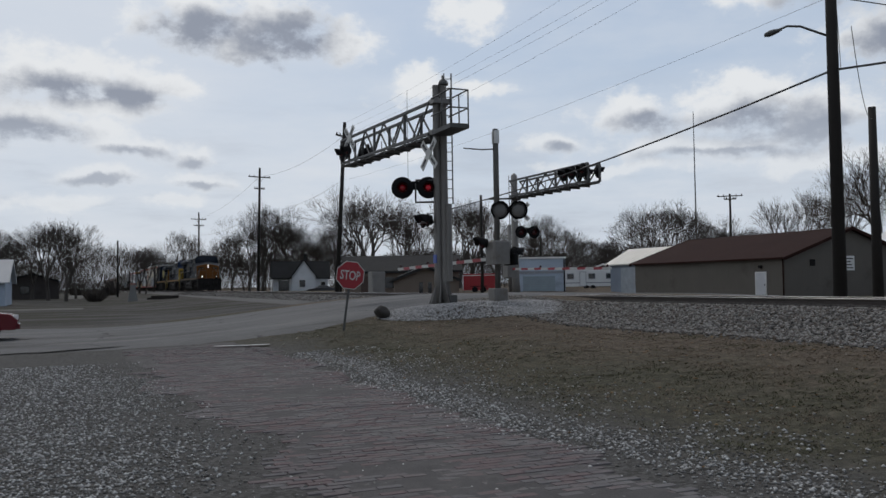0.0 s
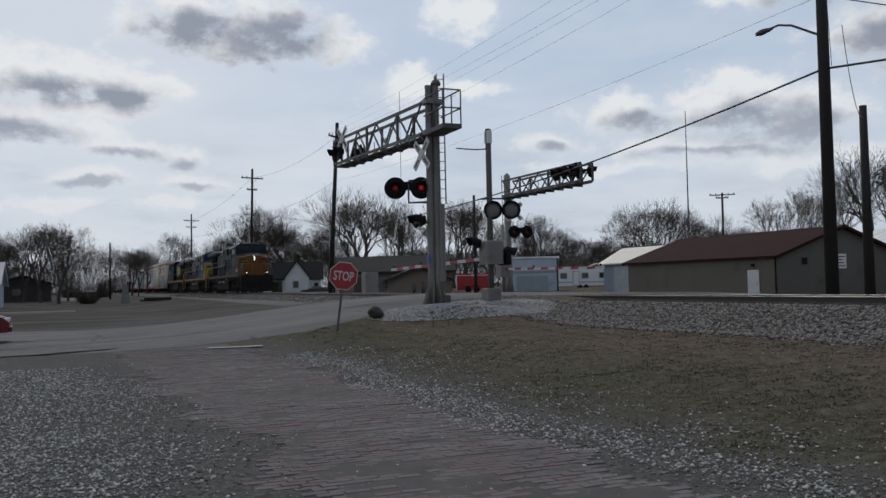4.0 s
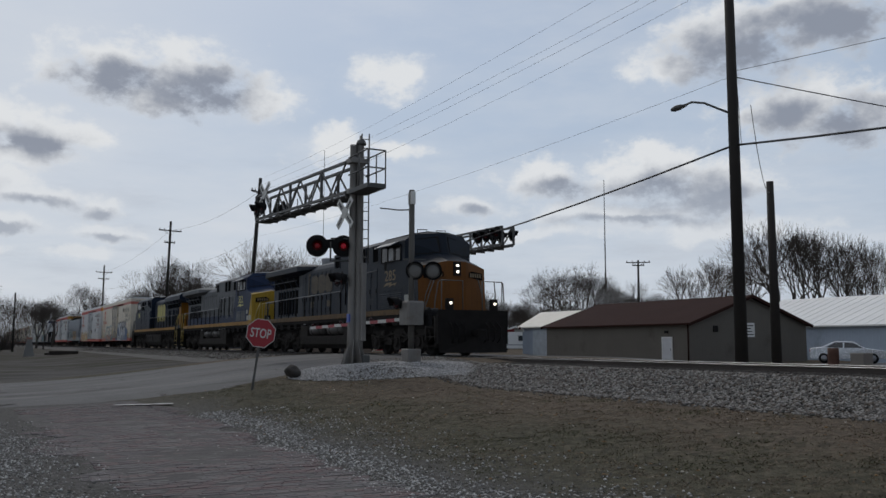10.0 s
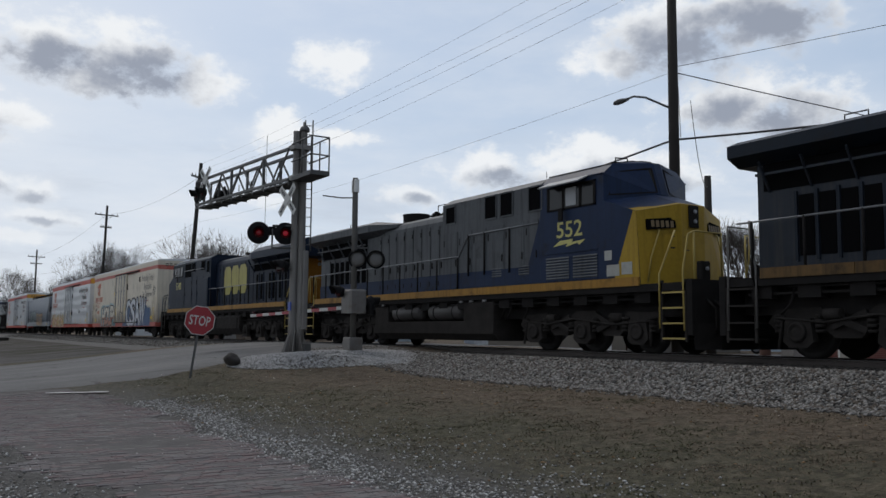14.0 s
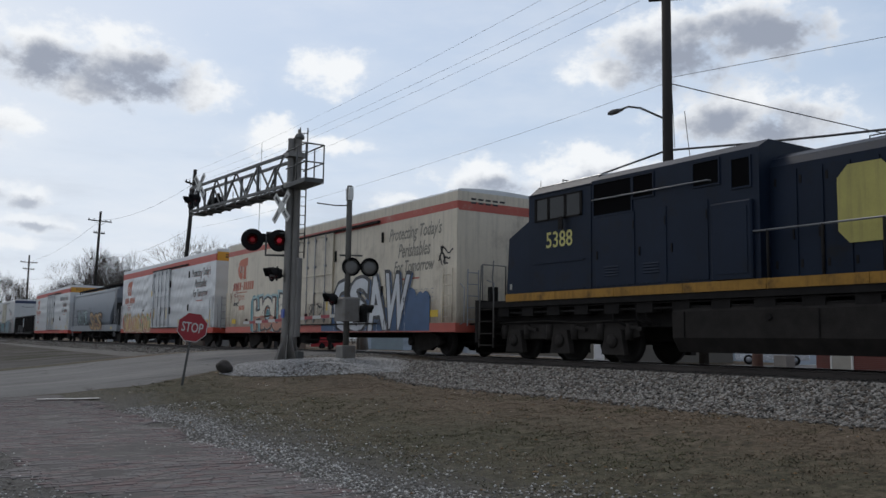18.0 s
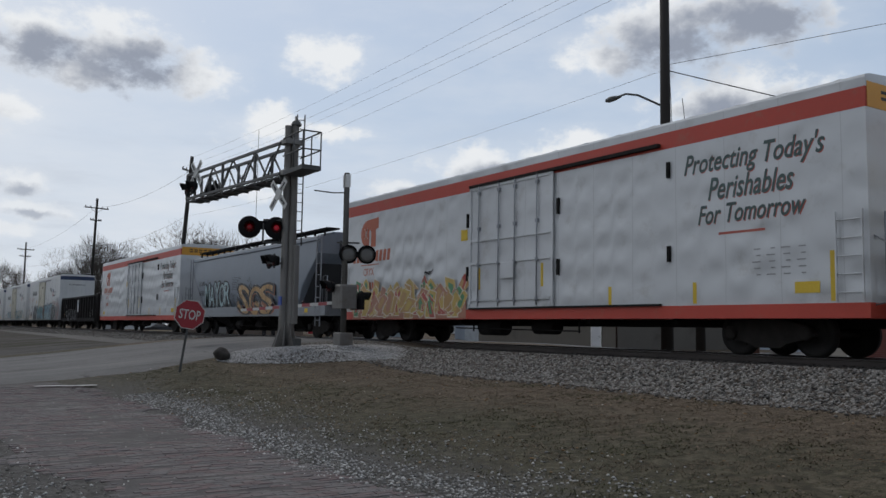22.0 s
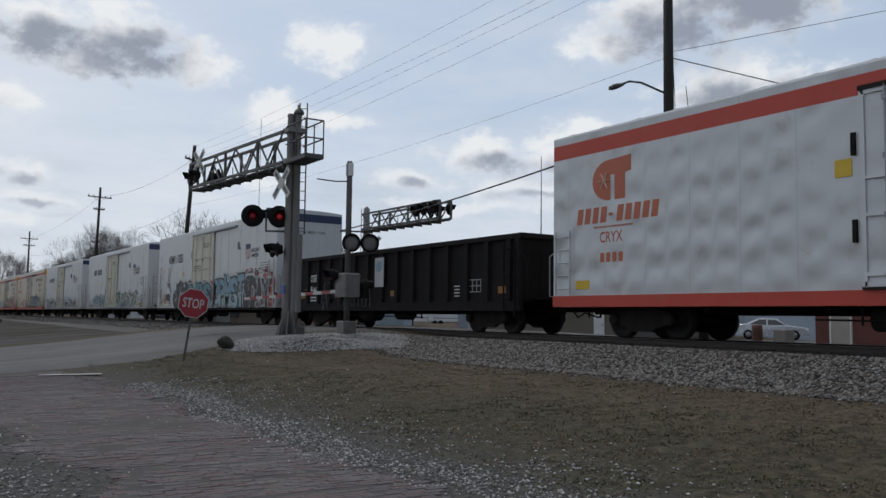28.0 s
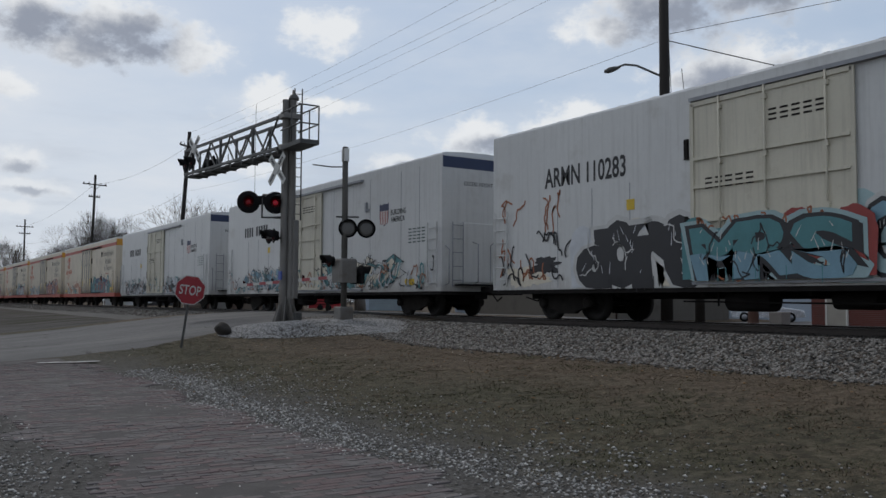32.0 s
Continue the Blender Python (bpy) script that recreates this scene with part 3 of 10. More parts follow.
def make_grass():
    rng = np.random.default_rng(9)
    keep = lambda a, b: ease(a + 0.6 * noise.noise((a * 0.7, b * 0.7, 0)), 4.6, 6.2) * (1 - ease(a, 11.3, 12.2)) * (0.25 + 0.75 * ease(noise.noise((a * 0.9, b * 0.9, 5)), -0.35, 0.3)) * (b < 26.3 - 0.12 * abs(a - 9))
    x, y = pick(rng, 330000, 4.2, 12.3, 4.0, 26.5, lambda a, b: keep(a, b) * (0.12 + 0.88 * ease(noise.noise((a * 3.1, b * 3.1, 2)) + 0.5 * noise.noise((a * 7.0, b * 7.0, 6)), -0.25, 0.3)) * (1.1 - 0.5 * ease(b, 9, 20)))
    dry = np.array([noise.noise((a * 0.7, b * 0.7, 15)) + 0.11 * (a - 7.2) + rng.uniform(-0.35, 0.35) > 0 for a, b in zip(x, y)])
    blades("grass", x[~dry], y[~dry], rng, island_mat("green_blades", (0.035, 0.038, 0.019), (0.105, 0.103, 0.058)), 0.009, 0.028, "short patchy winter grass", 3.2, 0.008)
    blades("grass", x[dry], y[dry], rng, island_mat("straw_blades", (0.075, 0.056, 0.038), (0.190, 0.148, 0.104)), 0.007, 0.022, "short dry straw-coloured grass", 3.8, 0.008)
    # dead leaves and litter
    leaf = island_mat("dead_leaf", (0.10, 0.055, 0.025), (0.30, 0.19, 0.10), tint=(0.5, 0.47, 0.42))
    x, y = pick(rng, 900, 4.5, 12, 5, 25, lambda a, b: 0.5)
    scatter_mesh("dead_leaves", [(a, b, land_z(a, b) + 0.02) for a, b in zip(x, y)], rng.uniform(0.012, 0.035, len(x)), leaf, "scattered dead leaves in the grass", rng, 0.35)


def brick_mats():
    out = []
    for i, (c, d) in enumerate((((0.098, 0.080, 0.082), 0.6), ((0.080, 0.072, 0.075), 0.6), ((0.112, 0.078, 0.079), 0.5))):
        out.append(mat("street_brick_%s" % "abc"[i], c, 0.85, 0, 0.28, 2.2, 0.4, 45, dirt=((0.128, 0.122, 0.120), d, 0.8)))
    return out


def street_side(y):
    """The brick street's uneven edges at y."""
    lo = 1.62 - 0.055 * (y - 5)
    return lo + 0.5 * noise.noise((y * 0.6, 0, 11)), border_x(y) - 0.30 + 0.3 * noise.noise((y * 0.55, 0, 7))


def street_bed():
    bm = bmesh.new()
    rows = []
    for y in spread((-12.0, 2.4, 0.6), (2.4, 23.6, 0.2)):
        lo, hi = street_side(y)
        rows.append([bm.verts.new((lo + (hi - lo) * i / 12, y, land_z(lo + (hi - lo) * i / 12, y) + (0.0140 if 1 < i < 11 else -0.012))) for i in range(13)])
    for a, b in zip(rows, rows[1:]):
        for i in range(12):
            bm.faces.new((a[i], a[i + 1], b[i + 1], b[i])).smooth = True
    return bm


def make_bricks():
    """Courses of worn paving bricks across the street; sand fills the joints."""
    mats = brick_mats()
    base = solid("brick_street", street_bed(), mat("joint_sand", (0.066, 0.061, 0.060), 0.95, 0, 0.4, 3, 0.4, 60, dirt=((0.105, 0.10, 0.095), 0.5, 0.7)), "worn red brick street with sand in its joints", kind="structure")
    rng = random.Random(6)
    shapes = []
    for m in mats:
        bm = bmesh.new()
        box(bm, -0.105, 0.105, -0.046, 0.046, -0.03, 0.0, 0.008)
        shapes.append(mesh_of("brick", bm, m))
    unit = [v.co.copy() for v in shapes[0].vertices]
    polys = [tuple(p.vertices) for p in shapes[0].polygons]
    rest = {i: ([], []) for i in range(3)}
    single = 0
    y = 1.0
    row = 0
    while y < 23.2:
        lo, end = street_side(y)
        x = lo + (row % 2) * 0.109
        sunk = row % 9 == 0
        while x < end:
            cover = noise.noise((x * 0.45, y * 0.45, 1)) + 0.6 * noise.noise((x * 1.7, y * 1.7, 4)) - 0.9 * ease(lo + 0.9 - x, 0, 0.9) - 0.8 * ease(x, end - 0.7, end) - 0.30 * ease(y, 12, 20)
            if cover > -0.86:
                z = land_z(x, y) + 0.018 + 0.006 * noise.noise((x * 1.5, y * 4.0, 3)) + rng.uniform(-0.004, 0.004) - (0.008 if sunk else 0) - 0.010 * (ease(lo + 0.8 - x, 0, 0.8) + ease(x, end - 0.6, end) + 0.7 * ease(-noise.noise((x * 0.5, y * 0.5, 9)), 0.1, 0.5))
                tilt, turn = (rng.uniform(-1.0, 1.0), rng.uniform(-0.8, 0.8)), rng.uniform(-0.8, 0.8)
                i = rng.randrange(3)
                at = pose(x + rng.uniform(-0.005, 0.005), y + rng.uniform(-0.006, 0.006), z, tilt[0], tilt[1], turn)
                if y < 7.5 and 1.2 < x < 4.6 and single < 300 and rng.random() < 0.55:
                    ob = new("brick", shapes[i])
                    ob.parent = base
                    ob.matrix_basis = at
                    single += 1
                else:
                    vs, fs = rest[i]
                    o = len(vs)
                    vs.extend((at @ c)[:] for c in unit)
                    fs.extend(tuple(o + q for q in p) for p in polys)
            x += 0.216
        y += 0.1005
        row += 1
    for i, (vs, fs) in rest.items():
        me = bpy.data.meshes.new("brick_paving")
        me.from_pydata(vs, [], fs)
        me.materials.append(mats[i])
        ob = new("brick_paving", me)
        ob.parent = base
        tagged(ob, kind="stuff")


make_bricks()
make_stones()
make_grass()


def on_street(x, y):
    return max(land_z(x, y), road_z(x)) + 0.036 if y > ROAD_LO - 4.2 else land_z(x, y) + 0.036


def seam(x0, y0, x1, y1, w, material, label, name="tar_seam"):
    """A wavering strip of dark colour or paint on the asphalt."""
    bm = bmesh.new()
    n = 24
    rows = []
    for i in range(n + 1):
        f = i / n
        x, y = x0 + (x1 - x0) * f, y0 + (y1 - y0) * f + 0.10 * math.hypot(x1 - x0, y1 - y0) / 3.5 * noise.noise((f * 4 + x0, y0, 0)) * min(f, 1 - f) * 4
        ww = w * (0.35 + 0.65 * min(1.0, 6 * min(f, 1 - f))) * (0.8 + 0.5 * noise.noise((f * 9, x1, 4)))
        rows.append([bm.verts.new((x, y + s * ww / 2, on_street(x, y) + 0.004)) for s in (-1, 1)])
    for a, b in zip(rows, rows[1:]):
        bm.faces.new((a[0], b[0], b[1], a[1]))
    tagged(solid(name, bm, material, label), kind="structure")


DARK_LINE = mat("road_dark_line", (0.026, 0.026, 0.027), 0.7, 0, 0.2, 3)
for row in ((-2.6, 26.6, 1.9, 28.4, 0.34), (-2.4, 24.0, 1.2, 24.8, 0.40), (2.2, 27.2, 4.4, 28.3, 0.30), (-3.5, 30.2, 2.4, 31.2, 0.16), (4.45, 26.9, 4.75, 24.6, 0.16), (3.7, 31.2, 4.2, 37.0, 0.16), (-6.0, 29.5, -1.0, 30.6, 0.3), (6.2, 29.0, 10.5, 30.8, 0.25), (1.0, 33.5, 6.0, 34.6, 0.35)):
    seam(*row, DARK_LINE, "dark tar seam across the asphalt")
seam(3.2, 22.6, 4.5, 22.0, 0.42, mat("worn_road_paint", (0.40, 0.40, 0.39), 0.8, 0, 0.3, 4, dirt=((0.15, 0.15, 0.15), 0.5, 5)), "worn white stop line", "stop_line")
rock = bmesh.new()
bmesh.ops.create_icosphere(rock, subdivisions=3, radius=0.23)
for v in rock.verts:
    v.co *= 1 + 0.35 * noise.noise(v.co * 5)
    v.co.z *= 0.8
for f in rock.faces:
    f.smooth = True
solid("rock", rock, mat("dark_rock", (0.045, 0.04, 0.036), 0.9, 0, 0.3, 6, 0.6, 20), "dark round rock beside the pale stone heap", "rock", at=pose(8.3, 24.3, on_street(8.3, 24.3) + 0.10))

# ---------------------------------------------------------------- railway track
STEEL = mat("rail_steel", (0.055, 0.045, 0.04), 0.6, 0.3, 0.3, 3)
HEAD = mat("rail_head", (0.30, 0.30, 0.31), 0.42, 0.9, 0.15, 3, 0.02)
TIE = mat("tie_wood", (0.045, 0.036, 0.03), 0.9, 0, 0.4, 2, 0.5, 30)
STONE = mat("ballast_stone", (0.075, 0.072, 0.07), 0.9, 0, 0.5, 2.0, 0.5, 60)


def make_track():
    bm = bmesh.new()
    half = [(-4.75, -0.67), (-2.3, -0.17), (-1.4, -0.15), (1.4, -0.15), (2.3, -0.17), (4.75, -0.67)]
    prism(bm, half + [(4.75, -1.2), (-4.75, -1.2)], lambda u, v, w: (TRACK_X + u, w, RAIL_Z + v), -60, 27.0)
    prism(bm, half + [(4.75, -1.2), (-4.75, -1.2)], lambda u, v, w: (TRACK_X + u, w, RAIL_Z + v), 38.4, 700)
    tagged(solid("ballast_bed", bm, STONE, "grey crushed stone ballast under the track"), kind="structure")
    for side in (-1, 1):
        t = thing("rail", "dark steel rail with a polished head", "rail", group="rails", kind="structure")
        cx = TRACK_X + side * 0.754
        prof = [(-0.075, -0.172), (0.075, -0.172), (0.075, -0.16), (0.012, -0.14), (0.012, -0.045), (0.034, -0.035), (0.034, -0.006), (-0.034, -0.006), (-0.034, -0.035), (-0.012, -0.045), (-0.012, -0.14), (-0.075, -0.16)]
        part("rail_web", made(prism, prof, lambda u, v, w: (cx + u, w, RAIL_Z + v), -60, 700), STEEL, t)
        part("rail_head", made(prism, [(-0.034, -0.0058), (0.034, -0.0058), (0.028, 0.0), (-0.028, 0.0)], lambda u, v, w: (cx + u, w, RAIL_Z + v), -60, 700), HEAD, t, "polished running surface")


def make_ties():
    """Sleepers under the rails, and the planked crossing in the street."""
    me = mesh_of("tie", made(box, -1.3, 1.3, -0.115, 0.115, -0.2, 0.0, 0.012), TIE)
    rng = random.Random(3)
    t = thing("ties", "dark creosoted wooden ties under the rails", "railway ties", kind="structure")
    for i in range(240):
        y = -8 + 0.53 * i
        if ROAD_LO - 0.2 < y < ROAD_HI + 0.4:
            continue
        ob = new("tie", me)
        ob.parent = t
        ob.matrix_basis = pose(TRACK_X + rng.uniform(-0.04, 0.04), y, RAIL_Z - 0.135 + rng.uniform(-0.01, 0.006), 0, 0, rng.uniform(-1, 1))
    for x0, x1 in ((-2.2, -0.84), (-0.67, 0.67), (0.84, 2.2)):
        bm = bmesh.new()
        prism(bm, [(x0, -0.5), (x1, -0.5), (x1, -0.012), (x0, -0.012)], lambda u, v, w: (TRACK_X + u, w, RAIL_Z + v), ROAD_LO - 0.3, ROAD_HI + 0.6)
        tagged(solid("crossing_panel", bm, ASPHALT, "asphalt panel between the rails at the crossing"), kind="structure")


make_track()
make_ties()

# ---------------------------------------------------------------- train: shared pieces
SPEED = 9.133
TRAIN, WHEELSETS = [], []


def rolling(name, label, origin, turned=False, group="train cars"):
    """A vehicle whose origin stands at y = origin on the line at 20 s."""
    t = thing(name, label, "locomotive" if name == "locomotive" else "freight car", pose(TRACK_X, origin + SPEED * 20, RAIL_Z, 0, 0, 180 if turned else 0), group)
    TRAIN.append((t, origin, turned))
    return t


IRON = mat("black_iron", (0.015, 0.0135, 0.013), 0.85, 0.0, 0.5, 2.5, 0.3, 40, dirt=((0.022, 0.019, 0.016), 0.3, 3.0), spec=0.15)
TREAD = mat("wheel_steel", (0.014, 0.012, 0.011), 0.8, 0.2, 0.3, 4)
GRIME = mat("truck_grime", (0.027, 0.024, 0.022), 0.9, 0, 0.5, 3, 0.4, 40, spec=0.15)
RAILING = mat("railing_grey", (0.26, 0.27, 0.29), 0.5, 0.2, 0.2, 3)
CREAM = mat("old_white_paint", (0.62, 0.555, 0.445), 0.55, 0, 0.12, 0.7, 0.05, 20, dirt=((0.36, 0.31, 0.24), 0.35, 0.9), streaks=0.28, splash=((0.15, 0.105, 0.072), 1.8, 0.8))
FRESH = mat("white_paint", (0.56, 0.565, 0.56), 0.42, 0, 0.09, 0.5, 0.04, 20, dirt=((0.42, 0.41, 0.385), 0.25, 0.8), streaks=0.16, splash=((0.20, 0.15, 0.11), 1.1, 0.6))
STRIPE = mat("orange_red_stripe", (0.46, 0.052, 0.030), 0.5, 0, 0.14, 1.0, dirt=((0.30, 0.10, 0.06), 0.25, 2))
PALE_RED = mat("faded_red_stripe", (0.42, 0.092, 0.066), 0.55, 0, 0.14, 1.0, dirt=((0.42, 0.30, 0.24), 0.25, 2))
AMBER = mat("amber_end_paint", (0.62, 0.30, 0.035), 0.5, 0, 0.12)
ROOF = mat("galvanised_roof", (0.56, 0.57, 0.58), 0.38, 0.4, 0.12, 1.5)
DARK_LETTER = mat("dark_lettering", (0.075, 0.11, 0.105), 0.6, 0, 0.4, 6)
ORANGE_LETTER = mat("orange_lettering", (0.46, 0.13, 0.07), 0.55, 0, 0.15)
SOOT = mat("black_lettering", (0.015, 0.015, 0.018), 0.55)
PALE = mat("white_lettering", (0.70, 0.70, 0.68), 0.55)
YELLOW = mat("sticker_yellow", (0.62, 0.42, 0.03), 0.5)


def quilted_mat():
    """White glossy side sheets that are dimpled between their frames."""
    m = bpy.data.materials.new("dimpled_white_sheet")
    m.use_nodes = True
    k = Nodes(m.node_tree)
    pos = k.add("ShaderNodeTexCoord").outputs["Object"]
    sep = k.add("ShaderNodeSeparateXYZ")
    k.put(sep.inputs[0], pos)
    col_at = k.math("MULTIPLY", k.math("ADD", sep.outputs[1], k.math("MULTIPLY", k.noise(pos, 0.7, 2), 0.06)), 1.5)
    lane = k.math("FLOOR", col_at)
    white = k.add("ShaderNodeTexWhiteNoise", noise_dimensions="1D")
    k.put(white.inputs["W"], lane)
    drift = k.math("MULTIPLY", k.noise(pos, 0.8, 2), 0.7)
    row_at = k.math("ADD", k.math("MULTIPLY", sep.outputs[2], 1.25), k.math("ADD", k.math("MULTIPLY", white.outputs[0], 0.5), drift))
    a = k.math("SINE", k.math("MULTIPLY", k.math("FRACT", col_at), 3.14159))
    b2 = k.math("SINE", k.math("MULTIPLY", row_at, 6.28318))
    calm = k.span(k.noise(pos, 0.35, 2), 0.38, 0.62)
    col = k.mix(k.span(k.noise(pos, 1.3, 5, 0.7), 0.52, 0.78), (0.54, 0.55, 0.56), (0.43, 0.425, 0.415))
    groove = k.span(k.math("ABSOLUTE", k.math("SUBTRACT", k.math("FRACT", k.math("MULTIPLY", col_at, 0.5)), 0.5)), 0.008, 0.0)
    col = k.mix(k.math("MULTIPLY", groove, 0.5), col, (0.26, 0.26, 0.26))
    b = k.add("ShaderNodeBsdfPrincipled")
    k.put(b.inputs["Base Color"], col)
    b.inputs["Roughness"].default_value, b.inputs["Metallic"].default_value = 0.32, 0.12
    n = k.add("ShaderNodeBump")
    n.inputs["Strength"].default_value, n.inputs["Distance"].default_value = 0.8, 0.018
    lump = k.math("MULTIPLY", k.math("MULTIPLY", a, b2), k.math("ADD", 0.45, k.math("MULTIPLY", calm, 0.75)))
    k.put(n.inputs["Height"], k.math("ADD", lump, k.math("MULTIPLY", k.noise(pos, 1.2, 2), 0.9)))
    k.put(b.inputs["Normal"], n.outputs[0])
    k.put(k.add("ShaderNodeOutputMaterial").inputs[0], b.outputs[0])
    return m


QUILT = quilted_mat()
GLYPHS = {}


def text_mesh(s, bold=0.0, shear=0.0):
    """Flat letters as a mesh in the x-y plane, from the built-in font."""
    key = (s, bold, shear)
    if key not in GLYPHS:
        c = bpy.data.curves.new("lettering", "FONT")
        c.body, c.offset, c.shear, c.resolution_u = s, bold, shear, 3
        ob = bpy.data.objects.new("lettering", c)
        scene.collection.objects.link(ob)
        bpy.context.view_layer.update()
        me = bpy.data.meshes.new_from_object(ob.evaluated_get(bpy.context.evaluated_depsgraph_get()))
        co = np.empty(len(me.vertices) * 3)
        me.vertices.foreach_get("co", co)
        GLYPHS[key] = (co.reshape(-1, 3)[:, :2].copy(), [tuple(p.vertices) for p in me.polygons])
        bpy.data.objects.remove(ob)
        bpy.data.curves.remove(c)
        bpy.data.meshes.remove(me)
    return GLYPHS[key]


def letters(parent, s, y0, y1, z0, z1, x, material, name="lettering", bold=0.0, shear=0.0, pad=0.0, grow=None, label=""):
    """Letters filling y1 down to y0 and z0 to z1 on an upright side that faces -x (x < 0) or +x; grow: the letters whose box sets the size."""
    co, faces = text_mesh(s, bold, shear)
    ref = text_mesh(s, grow, shear)[0] if grow is not None else co
    lo, hi = ref.min(0), ref.max(0)
    u, v = (co[:, 0] - lo[0]) / (hi[0] - lo[0]), (co[:, 1] - lo[1]) / (hi[1] - lo[1])
    ys = y1 - (y1 - y0) * u if x < 0 else y0 + (y1 - y0) * u
    zs = z0 + (z1 - z0) * v
    me = bpy.data.meshes.new(name)
    me.from_pydata(np.stack([np.full(len(ys), x), ys, zs], 1).tolist(), [], faces)
    me.materials.append(material)
    ob = new(name, me)
    ob.parent = parent
    return tagged(ob, label)


def front_letters(parent, s, x0, x1, z0, z1, y, material, name="lettering", bold=0.0):
    """Letters on an end wall that faces -y."""
    co, faces = text_mesh(s, bold)
    lo, hi = co.min(0), co.max(0)
    u, v = (co[:, 0] - lo[0]) / (hi[0] - lo[0]), (co[:, 1] - lo[1]) / (hi[1] - lo[1])
    me = bpy.data.meshes.new(name)
    me.from_pydata(np.stack([x0 + (x1 - x0) * u, np.full(len(u), y), z0 + (z1 - z0) * v], 1).tolist(), [], faces)
    me.materials.append(material)
    ob = new(name, me)
    ob.parent = parent
    return ob


def blob(bm, y0, y1, z0, z1, x, seed, bite=0.3, n=40):
    """An uneven patch of paint on an upright side."""
    cy, cz = (y0 + y1) / 2, (z0 + z1) / 2
    ring = []
    for i in range(n):
        a = 2 * math.pi * i / n
        r = 1 - bite * (0.5 + 0.5 * noise.noise((2.6 * math.cos(a) + seed, 2.6 * math.sin(a), seed)) + 0.5 * noise.noise((7 * math.cos(a), 7 * math.sin(a) + seed, seed)))
        sq = (abs(math.cos(a)) ** 4 + abs(math.sin(a)) ** 4) ** -0.25
        ring.append(bm.verts.new((x, cy + math.cos(a) * sq * r * (y1 - y0) / 2, max(z0, min(z1, cz + math.sin(a) * sq * r * (z1 - z0) / 2)))))
    bm.faces.new(ring)


def strokes(bm, y0, y1, z0, z1, x, seed, count=6, w=0.06):
    """Loose sprayed strokes."""
    rng = random.Random(seed)
    for k in range(count):
        y = y0 + (y1 - y0) * (k + rng.random()) / count
        z = z0 + (z1 - z0) * rng.random()
        a = rng.uniform(0, 6.28)
        pts = []
        for s in range(9):
            pts.append((y, z))
            a += rng.uniform(-1.2, 1.2)
            if not (y0 < y + 0.2 * math.cos(a) < y1 and z0 < z + 0.16 * math.sin(a) < z1):
                a += 2.2
            y, z = min(y1, max(y0, y + 0.10 * math.cos(a))), min(z1, max(z0, z + 0.15 * math.sin(a) * min(1.0, z1 - z0)))
        for (ya, za), (yb, zb) in zip(pts, pts[1:]):
            d = Vector((yb - ya, zb - za))
            if d.length < 0.01:
                continue
            nn = Vector((-d.y, d.x)).normalized() * w / 2
            bm.faces.new([bm.verts.new((x, p, q)) for p, q in ((ya + nn.x, za + nn.y), (ya - nn.x, za - nn.y), (yb - nn.x, zb - nn.y), (yb + nn.x, zb + nn.y))])


PAINTS = {n: mat("spray_" + n, c, 0.45, 0, 0.22, 2.5, 0.03) for n, c in dict(
    silver=(0.50, 0.52, 0.55), blue=(0.028, 0.075, 0.17), black=(0.014, 0.014, 0.018), teal=(0.06, 0.20, 0.22), salmon=(0.38, 0.17, 0.11), maroon=(0.26, 0.035, 0.03),
    yellow=(0.46, 0.32, 0.08), green=(0.07, 0.21, 0.10), red=(0.34, 0.06, 0.045), pale=(0.50, 0.50, 0.49), sky=(0.16, 0.29, 0.37), ochre=(0.40, 0.235, 0.085), ice=(0.30, 0.42, 0.44), cream=(0.60, 0.55, 0.45), rust=(0.30, 0.10, 0.04)).items()}


